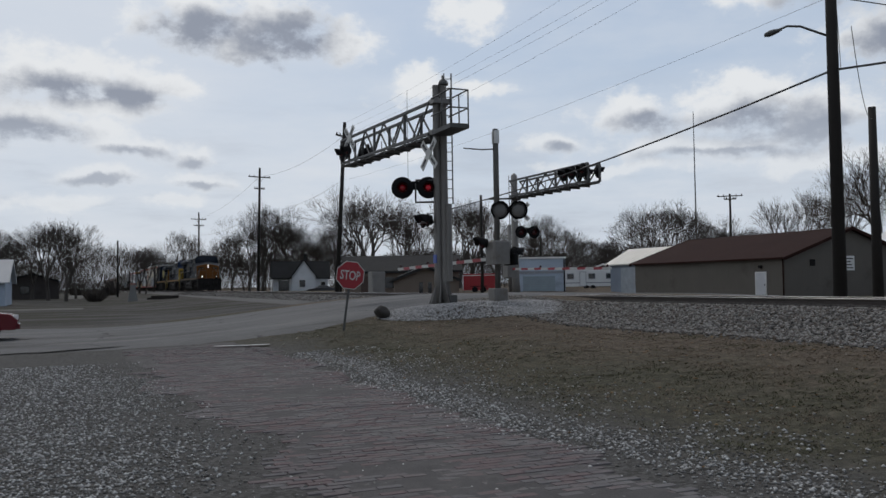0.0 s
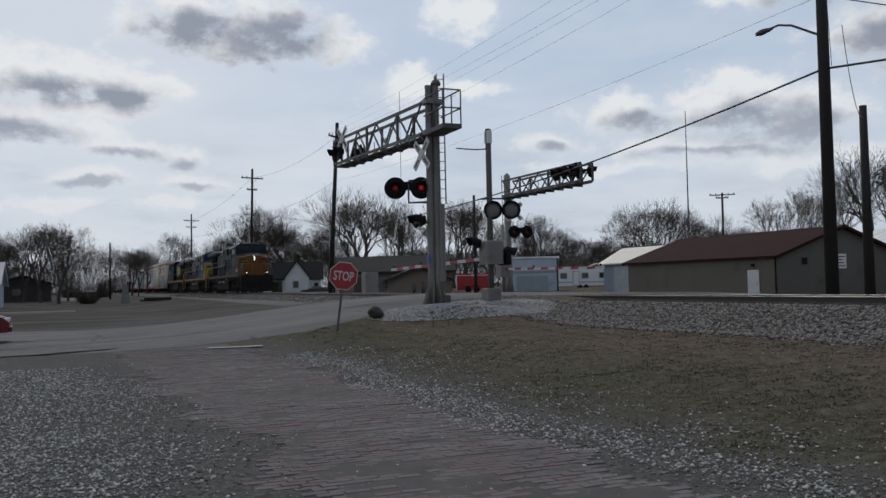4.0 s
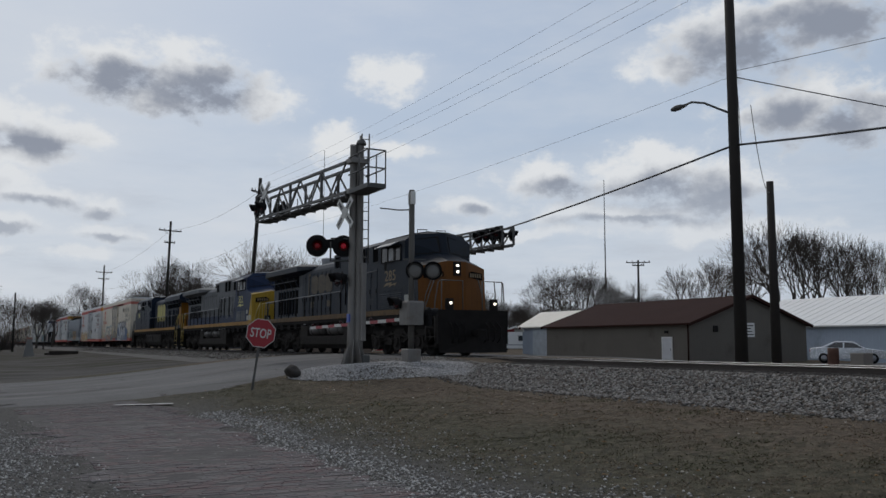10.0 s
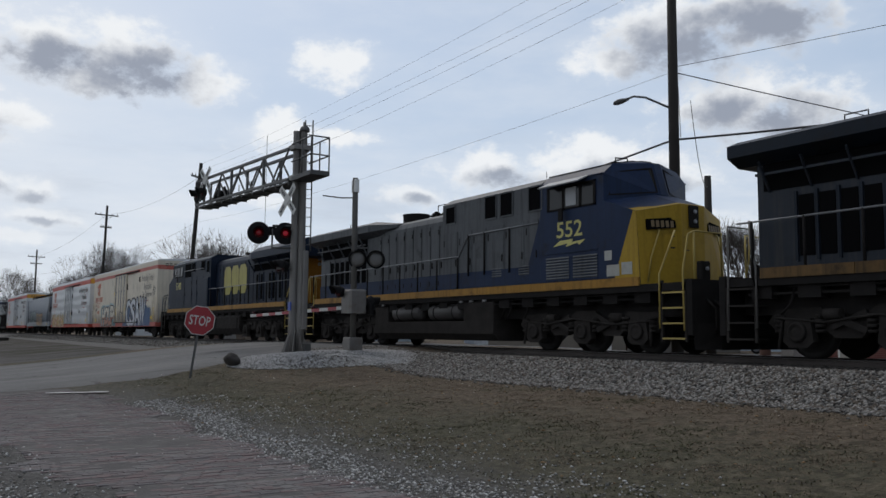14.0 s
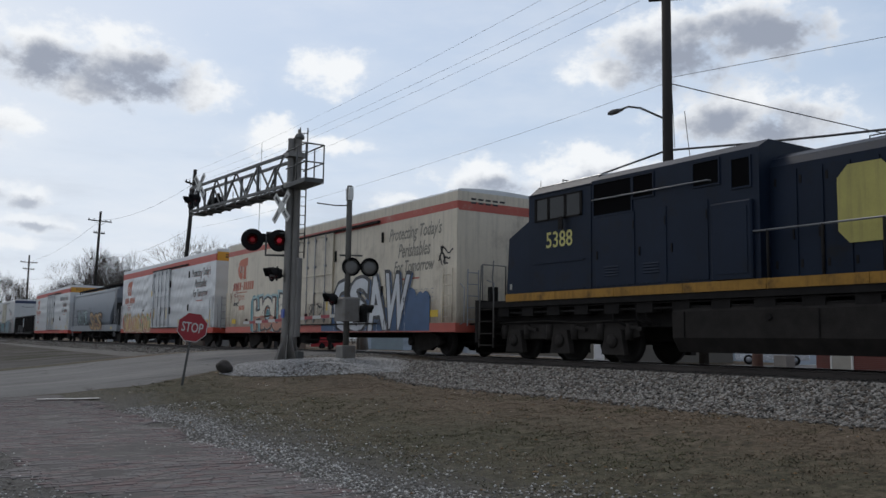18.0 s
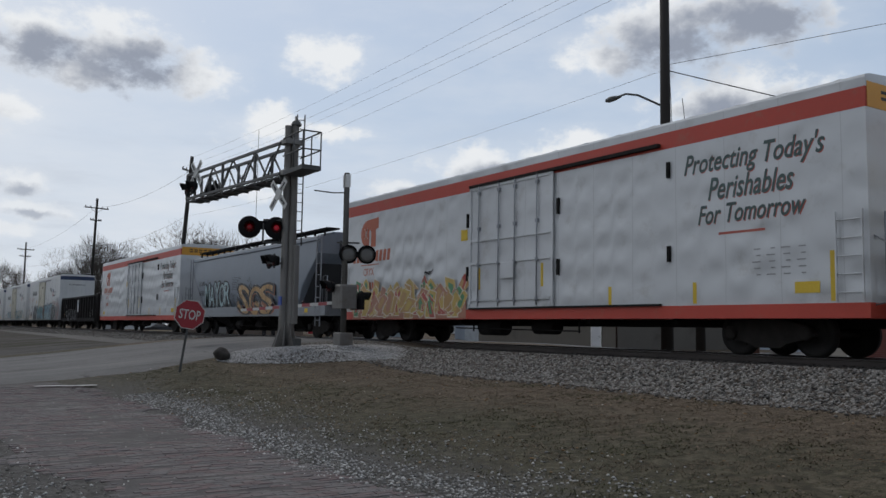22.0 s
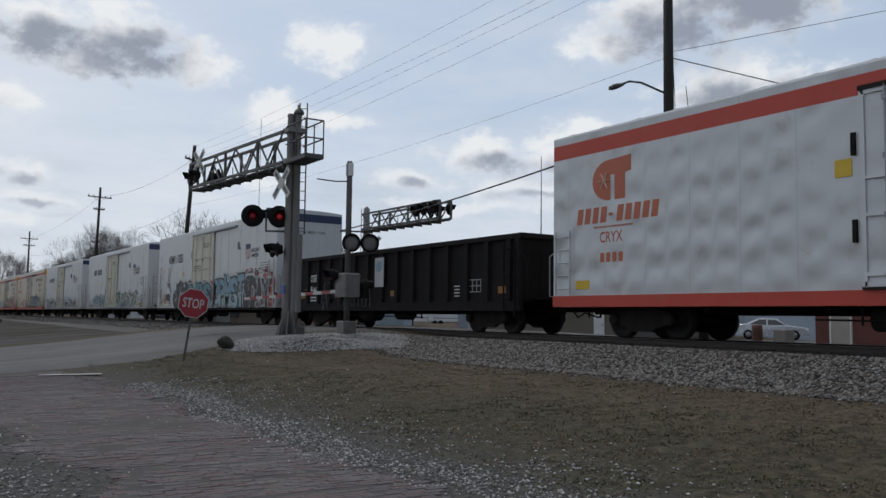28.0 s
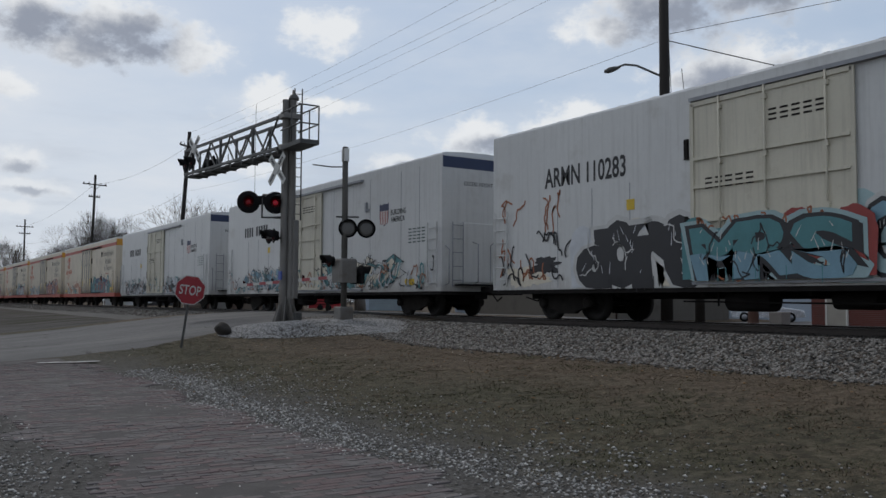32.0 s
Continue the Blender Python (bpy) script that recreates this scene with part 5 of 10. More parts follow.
    for i in range(2):
        for j in range(5 - i):
            quad_box(bm, -1.1 + 0.28 * j, -0.9 + 0.28 * j, -h - 0.010, -h - 0.0062, 4.90 - 0.12 * i, 4.96 - 0.12 * i)
    part("end_print", bm, SOOT, t)
    return t


def armn_car(origin, h, label, seed):
    """A newer white refrigerator car with a cream door and a dark blue band on its end."""
    t = rolling("refrigerator_car", label, origin)
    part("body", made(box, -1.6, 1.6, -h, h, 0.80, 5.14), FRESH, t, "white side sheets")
    part("roof", made(roof_bm, h, 5.14), ROOF, t)
    part("end_band", made(box, -1.57, 1.57, -h - 0.006, -h, 4.74, 5.10), mat("navy_band", (0.02, 0.035, 0.09), 0.5), t, "dark blue band")
    cream = mat("cream_door", (0.55, 0.52, 0.43), 0.55, 0, 0.1, 1.2, dirt=((0.35, 0.30, 0.22), 0.25, 1.5), streaks=0.2)
    door_bm_set(t, -1.17, 2.56, 0.95, 4.80, cream, plug=False)
    part("door_track", made(box, -1.72, -1.60, -4.65, 2.6, 4.84, 4.92), RAILING, t)
    part("door_track", made(box, -1.68, -1.60, -4.65, 2.6, 0.86, 0.92), RAILING, t)
    for y in (2.75,):
        for z in (1.9, 3.6):
            part("door_stop", made(box, -1.66, -1.6, y - 0.05, y + 0.05, z, z + 0.45), IRON, t)
    for y in (-8.6, -7.4, -5.2, -3.4, -2.2, 4.5, 5.8, 7.1):
        part("panel_seam", made(quad_box, -1.604, -1.599, y - 0.012, y + 0.012, 0.85, 4.9 if y < 0 else 3.3), RAILING, t)
    part("side_sill", made(box, -1.62, 1.62, -h, h, 0.70, 0.80), IRON, t)
    for y0, y1 in ((-9.78, -9.22), (9.2, 9.76)):
        part("side_ladder", made(ladder_bm, y0, y1, 0.9, 3.0, -1.68, 6), FRESH, t)
    bm = bmesh.new()
    box(bm, -1.68, -1.6, -5.0, -4.9, 3.7, 4.05)
    box(bm, -1.66, -1.6, -5.15, -5.0, 3.72, 3.8)
    part("latch", bm, RAILING, t)
    # emblem: red and white bars under a dark blue head
    cy, z0 = -6.22, 3.10
    rim = [(-0.33, 0.80), (-0.16, 0.76), (0.0, 0.80), (0.16, 0.76), (0.33, 0.80), (0.33, 0.28), (0.24, 0.10), (0.0, 0.0), (-0.24, 0.10), (-0.33, 0.28)]
    e = part("emblem", made(prism, rim, lambda u, v, w: (w, cy + u, z0 + v), -1.604, -1.602), mat("shield_navy", (0.02, 0.03, 0.085), 0.5), t, "shield of dark blue over red and white bars")
    part("emblem_field", made(prism, [(u * 0.9, 0.03 + v * 0.62) for u, v in ((-0.33, 0.82), (0.33, 0.82), (0.33, 0.30), (0.24, 0.12), (0.0, 0.0), (-0.24, 0.12), (-0.33, 0.30))], lambda u, v, w: (w, cy + u, z0 + v), -1.606, -1.6045), PALE, e)
    for i in range(5):
        u = -0.252 + 0.126 * i
        low = 0.05 + 0.62 * 0.5 * abs(u) ** 1.4
        part("emblem_bar", made(quad_box, -1.608, -1.6065, cy + u - 0.03, cy + u + 0.03, z0 + low, z0 + 0.535), PAINTS["red"], e)
    letters(t, "BUILDING", -7.74, -6.70, 3.45, 3.64, -1.606, SOOT, "slogan", 0.02)
    letters(t, "AMERICA", -7.66, -6.70, 3.20, 3.39, -1.606, SOOT, "slogan", 0.02)
    if seed == 0:
        letters(t, "ARMN 110283", 4.62, 7.62, 3.47, 4.00, -1.606, SOOT, "car_mark", 0.02)
    else:
        bm = bmesh.new()
        for i in range(10):
            if i != 4:
                quad_box(bm, -1.607, -1.604, 7.6 - 0.3 * i - 0.2, 7.6 - 0.3 * i, 3.5, 3.95)
        part("car_mark", bm, SOOT, t)
    bm = bmesh.new()
    for i in range(5):
        for j in range(4):
            quad_box(bm, -1.607, -1.604, -8.95 + 0.28 * j, -8.75 + 0.28 * j, 2.42 + 0.11 * i, 2.46 + 0.11 * i)
    tagged(part("fine_print", bm, DARK_LETTER, t), kind="stuff")
    front_letters(t, "EXCESS HEIGHT CAR", -0.75, 0.75, 4.20, 4.33, -h - 0.004, SOOT, "end_print", 0.01)
    for k, (ya, yb) in enumerate(((-0.6, 0.9), (1.0, 2.2))):
        bm = bmesh.new()
        for i in range(3):
            for j in range(5):
                quad_box(bm, -1.657, -1.652, ya + 0.26 * j, ya + 0.26 * j + 0.18, (4.1, 2.9)[k] + 0.1 * i, (4.14, 2.94)[k] + 0.1 * i)
        part("door_print", bm, GRIME, t)
    part("placard", made(box, -1.612, -1.6, -8.3, -7.7, 1.02, 1.22), YELLOW, t, "yellow placard")
    part("placard", made(box, -1.612, -1.6, 4.35, 4.6, 2.65, 2.9), YELLOW, t, "yellow placard")
    for s in (-1, 1):
        end_gear(t, h, s, 3.0)
    part("end_door", made(box, -0.9, 0.9, -h - 0.05, -h, 1.1, 3.0, 0.02), FRESH, t)
    running_gear(t, h, 7.4, 0.78)
    return t


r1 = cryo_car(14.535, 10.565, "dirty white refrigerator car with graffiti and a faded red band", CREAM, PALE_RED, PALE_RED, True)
for y0, y1, z1 in ((-8.95, -7.0, 2.3), (-7.4, -5.0, 1.75), (-2.5, -0.95, 1.5), (-5.2, -2.0, 2.2)):
    part("paint_cloud", made(cloud_patch, y0, y1, 0.80, z1, -1.632 - 0.0003 * y0 / 8, round(y0 * 10), 5), PAINTS["blue"], r1)
graffiti(r1, "CSAW", -7.6, -2.1, 0.82, 2.72, "silver", "black", (), x=-1.632, bold=0.03, seed=3, shade="blue", swing=5.0)
graffiti(r1, "HOUP", 2.1, 6.5, 0.80, 2.32, "cream", "black", ("teal", "teal"), x=-1.632, bold=0.05, seed=8, fade="salmon", halo="ice", shade="rust", swing=5.0)
tagged(part("spray_paint", made(strokes, -10.4, -9.4, 2.85, 3.55, -1.61, 21, 5, 0.05), PAINTS["black"], r1), kind="stuff")
tagged(part("spray_paint", made(strokes, 8.6, 10.2, 2.2, 3.2, -1.61, 22, 6, 0.04), PAINTS["maroon"], r1), kind="stuff")
tagged(part("spray_paint", made(strokes, 8.6, 9.6, 2.05, 2.35, -1.613, 23, 4, 0.05), PAINTS["black"], r1), kind="stuff")
tagged(part("spray_paint", made(strokes, -1.4, 0.2, 1.3, 2.0, -1.70, 24, 6, 0.045), PAINTS["black"], r1), kind="stuff")
r2 = cryo_car(37.625, 10.525, "white refrigerator car with dimpled sides, red band and graffiti", QUILT, STRIPE, AMBER, False)
r2_paint = part("graffiti", made(cloud_patch, 2.3, 9.5, 0.78, 1.75, -1.634, 12, 16), PAINTS["salmon"], r2, "angular graffiti in orange, yellow, red and green")
shards(r2_paint, 2.3, 9.5, 0.80, 2.30, -1.640, ["ochre", "yellow", "red", "red", "ochre", "yellow", "green", "ochre", "salmon"], "cream", 12, 10)
tagged(part("spray_paint", made(strokes, 4.0, 4.7, 2.05, 2.4, -1.625, 25, 4, 0.03), PAINTS["black"], r2), kind="stuff")
r3 = cryo_car(80.125, 10.575, "clean white refrigerator car with dimpled sides and orange-red sill", QUILT, STRIPE, AMBER, False)

u1 = armn_car(119.825, 9.925, "white refrigerator car with cream door and bright graffiti along its foot", 0)
graffiti(u1, "OPMST", -5.9, -1.35, 0.82, 2.32, "sky", "black", ("ice", "sky", "ice"), x=-1.625, bold=0.035, fade="ice", seed=31, halo="pale")
tagged(part("spray_paint", made(strokes, -5.7, -1.3, 0.9, 2.3, -1.626, 46, 20, 0.04), PAINTS["blue"], u1), kind="stuff")
tagged(part("spray_paint", made(strokes, 2.6, 9.6, 0.9, 2.4, -1.626, 47, 24, 0.05), PAINTS["black"], u1), kind="stuff")
graffiti(u1, "SDAY", -9.25, -6.0, 0.82, 2.20, "black", "pale", ("red", "red", "red"), x=-1.625, bold=0.085, seed=35, shade="black", shine="teal", swing=5.0)
part("paint_patch", made(blob, -9.95, -8.9, 0.85, 2.35, -1.628, 4, 0.45), PAINTS["red"], u1)
graffiti(u1, "dore", 2.5, 6.2, 0.82, 2.25, "black", "pale", ("cream", "silver"), x=-1.625, bold=0.09, seed=38, shine="silver")
graffiti(u1, "MRS", -1.15, 2.4, 0.95, 2.10, "teal", "black", ("maroon", "teal"), x=-1.735, bold=0.05, seed=41, halo="ice", fade="sky")
tagged(part("spray_paint", made(strokes, -1.1, 2.5, 0.9, 2.3, -1.75, 48, 18, 0.04), PAINTS["rust"], u1), kind="stuff")
tagged(part("spray_paint", made(strokes, 7.0, 9.7, 1.0, 3.4, -1.61, 43, 14, 0.05), PAINTS["rust"], u1), kind="stuff")
tagged(part("spray_paint", made(strokes, -9.7, -6.0, 2.2, 2.7, -1.612, 44, 12, 0.07), PAINTS["red"], u1), kind="stuff")
tagged(part("spray_paint", made(strokes, -9.4, -1.5, 2.3, 2.65, -1.614, 45, 16, 0.045), PAINTS["black"], u1), kind="stuff")
part("tag", made(blob, 7.2, 9.5, 0.82, 1.5, -1.606, 6.5, 0.5), PAINTS["cream"], u1)
part("tag", made(blob, 6.9, 8.3, 1.15, 1.75, -1.608, 7.5, 0.6), PAINTS["black"], u1)
u2 = armn_car(142.45, 9.95, "white refrigerator car with cream door and teal graffiti", 1)
scrawl(u2, 5, -7.2, -1.5, 0.85, 2.2, "teal", "black", ("pale", "cream"), seed=51)
scrawl(u2, 4, 3.0, 7.0, 0.9, 2.1, "sky", "black", ("pale",), seed=53)
u3 = armn_car(165.35, 9.95, "white refrigerator car with dark tags along its foot", 2)
scrawl(u3, 3, -6.8, -2.0, 0.85, 1.9, "black", "silver", ("silver",), seed=57)
scrawl(u3, 4, 3.0, 8.0, 0.85, 1.8, "silver", "black", (), seed=59)
for car, seed in ((u2, 55), (u3, 58)):
    for i, (c, n, w) in enumerate((("black", 30, 0.05), ("teal", 22, 0.07), ("rust", 18, 0.05), ("silver", 24, 0.06))):
        tagged(part("spray_paint", made(strokes, -9.6, 9.6, 0.85, 2.0 - 0.12 * i, -1.672 - 0.002 * i, seed + 7 * i, n, w), PAINTS[c], car), kind="stuff")
for i in range(8):
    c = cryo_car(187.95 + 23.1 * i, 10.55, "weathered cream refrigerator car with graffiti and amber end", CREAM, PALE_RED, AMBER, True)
    scrawl(c, 5, -8.4, -2.4, 0.85, 2.6, ("teal", "salmon", "ice", "ochre")[i % 4], "black", ("blue", "pale", "maroon"), seed=61 + i)
    scrawl(c, 4, 2.4, 8.6, 0.85, 2.2, ("salmon", "sky", "ochre", "silver")[i % 4], "rust", ("cream", "teal"), seed=71 + i)


# ---------------------------------------------------------------- covered hopper
def hopper_car(origin):
    t = rolling("hopper_car", "grey covered hopper car with two large graffiti pieces", origin)
    grey = mat("hopper_grey", (0.160, 0.186, 0.222), 0.42, 0, 0.10, 0.6, 0.04, 20, dirt=((0.22, 0.21, 0.20), 0.2, 0.8), streaks=0.12)
    h = 9.45
    low = lambda y: 1.40 if abs(y) <= 6.5 else 1.40 + 0.55 * ease(abs(y), 6.5, 6.75) + (1.5 * (abs(y) - 6.75) / 1.6 if abs(y) > 6.75 else 0)
    reach = 8.35
    ys = list(np.linspace(-reach, reach, 64))
    fr = [0, 0.12, 0.3, 0.5, 0.7, 0.85, 0.94, 1.0]
    bm = bmesh.new()
    rows = []
    for y in ys:
        lo = min(low(y), 3.55)
        z = [lo + f * (4.05 - lo) for f in fr]
        x = [1.60 - 0.10 * ((q - 2.6) / 1.45) ** 2 for q in z]
        prof = [(-a, b) for a, b in zip(x, z)] + [(-1.35, 4.17), (-0.7, 4.30), (0, 4.34), (0.7, 4.30), (1.35, 4.17)] + [(a, b) for a, b in zip(x[::-1], z[::-1])]
        rows.append([bm.verts.new((u, y, v)) for u, v in prof])
    for a, b in zip(rows, rows[1:]):
        for i in range(len(a)):
            bm.faces.new((a[i], a[(i + 1) % len(a)], b[(i + 1) % len(a)], b[i])).smooth = True
    bm.faces.new(rows[0][::-1]), bm.faces.new(rows[-1])
    part("body", bm, grey, t, "smooth curved grey side")
    bm = bmesh.new()
    box(bm, -1.62, 1.62, -h + 0.3, h - 0.3, 0.92, 1.40)
    part("side_sill", bm, mat("hopper_sill_grey", (0.215, 0.23, 0.25), 0.5, 0, 0.15, 0.8, 0.05, 20, dirt=((0.12, 0.11, 0.10), 0.3, 1.5), streaks=0.3), t)
    part("roof_rim", made(lambda b: [prism(b, [(s * 1.50, 3.98), (s * 1.57, 4.0), (s * 1.55, 4.14), (s * 1.40, 4.20)], along_y, -reach, reach) for s in (-1, 1)]), grey, t)
    # shade on the car's ends is put into this darker grey
    dark = mat("hopper_end_shade", (0.045, 0.047, 0.05), 0.8)
    for s in (-1, 1):
        bm = bmesh.new()
        bm.faces.new([bm.verts.new(p) for p in ((-1.45, s * 6.6, 1.45), (1.45, s * 6.6, 1.45), (1.4, s * 8.3, 3.5), (-1.4, s * 8.3, 3.5))])
        part("slope_sheet", bm, dark, t, "sloping end sheet")
        bm = bmesh.new()
        for x in (-1.5, 1.5, -0.6, 0.6):
            bar(bm, (x, s * 9.0, 1.4), (x, s * 8.33, 4.0), 0.09, 0.09) if abs(x) < 1 else bar(bm, (x, s * 8.95, 1.4), (x, s * 8.95, 2.3), 0.06, 0.06)
        box(bm, -1.5, 1.5, s * 9.1 - 0.25, s * 9.1 + 0.25, 1.36, 1.42)
        part("end_frame", bm, dark, t)
        for x in (-1.52, 1.52):
            part("side_ladder", made(ladder_bm, s * 8.45 - 0.22, s * 8.45 + 0.22, 0.5, 4.15, x * 1.06, 8), RAILING, t)
        bm = bmesh.new()
        pipe(bm, [(-1.55, s * 8.75, 1.4), (-1.55, s * 8.75, 2.5), (-1.55, s * 9.15, 2.5), (-1.55, s * 9.15, 1.4)], 0.02)
        part("grab_iron", bm, RAILING, t)
    bm = bmesh.new()
    for x in (-0.95, 0.95):
        box(bm, x - 0.28, x + 0.28, -reach, reach, 4.46, 4.53)
    for y in np.linspace(-reach + 0.3, reach - 0.3, 18):
        bar(bm, (-1.2, y, 4.2), (-1.2, y, 4.47), 0.07, 0.07)
        bar(bm, (1.2, y, 4.2), (1.2, y, 4.47), 0.07, 0.07)
    part("roof_walk", bm, IRON, t, "dark roof walkway")
    for y in np.linspace(-6.6, 6.6, 6):
        part("roof_hatch", made(box, -0.5, 0.5, y - 0.8, y + 0.8, 4.30, 4.48, 0.04), grey, t)
    for y in (-4.5, -1.5, 1.5, 4.5):
        bm = bmesh.new()
        a = [bm.verts.new(p) for p in ((-1.35, y - 1.35, 0.95), (1.35, y - 1.35, 0.95), (1.35, y + 1.35, 0.95), (-1.35, y + 1.35, 0.95))]
        b = [bm.verts.new(p) for p in ((-0.5, y - 0.4, 0.36), (0.5, y - 0.4, 0.36), (0.5, y + 0.4, 0.36), (-0.5, y + 0.4, 0.36))]
        for i in range(4):
            bm.faces.new((a[i], a[(i + 1) % 4], b[(i + 1) % 4], b[i]))
        bm.faces.new(b[::-1])
        box(bm, -0.6, 0.6, y - 0.5, y + 0.5, 0.25, 0.37)
        part("outlet", bm, IRON, t, "discharge outlet")
    letters(t, "SOXX", 6.15, 7.02, 2.58, 2.82, -1.604, SOOT, "car_mark", 0.015)
    letters(t, "565023", 5.75, 7.02, 2.08, 2.32, -1.604, SOOT, "car_mark", 0.015)
    bm = bmesh.new()
    for i in range(8):
        quad_box(bm, -1.602, -1.599, 0.45 + 0.16 * (i % 3), 1.75, 2.25 + 0.085 * i, 2.268 + 0.085 * i)
    part("fine_print", bm, SOOT, t)
    graffiti(t, "MAYOR", 1.95, 5.9, 1.42, 2.65, "ice", "black", (), x=-1.605, bold=0.008, seed=81, shade="black", swing=6.0)
    graffiti(t, "SGS", -3.8, 0.75, 1.02, 2.42, "ochre", "black", (), x=-1.630, bold=0.015, seed=86, shade="rust", shine="cream", swing=16.0)
    part("tag", made(strokes, -1.0, 6.5, 1.5, 2.9, -1.618, 86, 12, 0.035), PAINTS["black"], t)
    tagged(part("spray_paint", made(strokes, -3.8, 0.7, 1.1, 2.5, -1.656, 87, 9, 0.03), PAINTS["black"], t), kind="stuff")
    part("placard", made(box, -1.63, -1.62, -7.5, -7.2, 1.05, 1.22), YELLOW, t)
    running_gear(t, h, 7.55, 0.92)


hopper_car(58.75)


# ---------------------------------------------------------------- gondola
def gondola_car(origin):
    t = rolling("gondola_car", "black steel gondola car with upright ribs", origin)
    black = mat("gondola_black", (0.016, 0.0145, 0.015), 0.8, 0.0, 0.35, 1.2, 0.15, 30, dirt=((0.025, 0.018, 0.014), 0.3, 1.4), streaks=0.15, spec=0.15)
    h = 8.08
    bm = bmesh.new()
    for s in (-1, 1):
        x0, x1 = sorted((s * 1.40, s * 1.46))
        box(bm, x0, x1, -h, h, 0.95, 2.72)
    for s in (-1, 1):
        y0, y1 = sorted((s * h, s * (h - 0.06)))
        box(bm, -1.4, 1.4, y0, y1, 0.95, 2.72)
    box(bm, -1.4, 1.4, -h, h, 0.92, 0.98)
    part("body", bm, black, t)
    for s in (-1, 1):
        x0, x1 = sorted((s * 1.36, s * 1.58))
        part("top_chord", made(box, x0, x1, -h, h, 2.70, 2.84, 0.02), black, t)
        x0, x1 = sorted((s * 1.40, s * 1.56))
        part("side_sill", made(box, x0, x1, -h, h, 0.66, 0.95), black, t)
        for y in [-h + 0.08, h - 0.08, *np.arange(-7.6, 7.7, 1.0667)]:
            x0, x1 = sorted((s * 1.46, s * 1.58))
            ob = new("rib", shared("gondola_rib%d" % s, lambda b: box(b, x0, x1, -0.09, 0.09, 0.9, 2.72), black))
            ob.parent = t
            ob.location = (0, y, 0)
        y0, y1 = sorted((s * h, s * (h + 0.12)))
        part("end_chord", made(box, -1.58, 1.58, y0, y1, 2.70, 2.84), black, t)
        for y0, y1 in ((h - 0.62, h - 0.12), (-h + 0.12, -h + 0.62)):
            part("side_ladder", made(ladder_bm, y0, y1, 0.5, 2.6, s * 1.62, 6), IRON, t)
        end_gear(t, h, s, 2.5, IRON)
    letters(t, "COER", 5.44, 6.12, 1.82, 2.12, -1.470, PALE, "car_mark", 0.02)
    letters(t, "9144", 5.46, 6.10, 1.36, 1.65, -1.470, PALE, "car_mark", 0.02)
    bm = bmesh.new()
    for i in range(2):
        quad_box(bm, -1.472, -1.466, 5.2, 6.1, 1.05 + 0.12 * i, 1.10 + 0.12 * i)
    for i in range(4):
        quad_box(bm, -1.472, -1.466, -5.0, -4.7, 1.1 + 0.1 * i, 1.13 + 0.1 * i)
    part("fine_print", bm, PALE, t)
    s = part("sign_panel", made(box, -1.60, -1.58, -0.36, 0.28, 1.50, 2.54), mat("pale_panel", (0.40, 0.40, 0.41), 0.6), t, "pale panel with a blue patch")
    part("sign_patch", made(blob, -0.28, 0.2, 2.0, 2.45, -1.604, 3.3, 0.3), PAINTS["sky"], s)
    for y in (-7.25, 6.9, 3.4, -0.9):
        part("placard", made(box, -1.475, -1.46, y - 0.25, y + 0.25, 1.16, 1.36), mat("dull_orange", (0.22, 0.11, 0.025), 0.6), t)
    bm = bmesh.new()
    for z in (1.23, 1.41, 1.59):
        quad_box(bm, -1.474, -1.466, -6.13, -5.49, z - 0.012, z + 0.012)
    for y in (-6.13, -5.92, -5.70, -5.49):
        quad_box(bm, -1.474, -1.466, y - 0.012, y + 0.012, 1.23, 1.59)
    part("data_panel", bm, mat("worn_stencil", (0.36, 0.36, 0.35), 0.6), t)
    spray = mat("grey_spray", (0.17, 0.17, 0.175), 0.6)
    rng = random.Random(91)
    for y0, y1, z0, z1 in ((4.25, 4.75, 0.72, 1.30), (3.55, 4.55, 1.12, 1.72), (2.50, 3.30, 0.80, 1.70), (1.55, 2.35, 0.82, 1.68), (0.62, 1.40, 0.78, 1.62)):
        loop = [(y0, z0), (y0 + 0.06, z1), (y1 - 0.1, z1 + 0.05), (y1, z1 - 0.3), (y1 - 0.18, z1 - 0.34), (y1 - 0.12, z0 + 0.05), (y0 + 0.3, z0 + 0.02), (y0 + 0.26, z0 + 0.3), (y0 + 0.1, z0 + 0.3)]
        bm = bmesh.new()
        for (ya, za), (yb, zb) in zip(loop, loop[1:]):
            bar(bm, (-1.590, ya + rng.uniform(-0.03, 0.03), za), (-1.590, yb, zb), 0.04, 0.004)
        part("graffiti", bm, spray, t, "thin grey sprayed outline")
    running_gear(t, h, 5.9, 0.78)


gondola_car(100.325)


# ---------------------------------------------------------------- locomotives
def chamfered(w, z0, z1, c, d):
    return [(-w, z0), (w, z0), (w, z1 - d), (w - c, z1), (c - w, z1), (-w, z1 - d)]


def skin(bm, points, faces):
    """Faces over corner points given by name or index."""
    v = {k: bm.verts.new(p) for k, p in points.items()}
    for f in faces:
        bm.faces.new([v[k] for k in f])


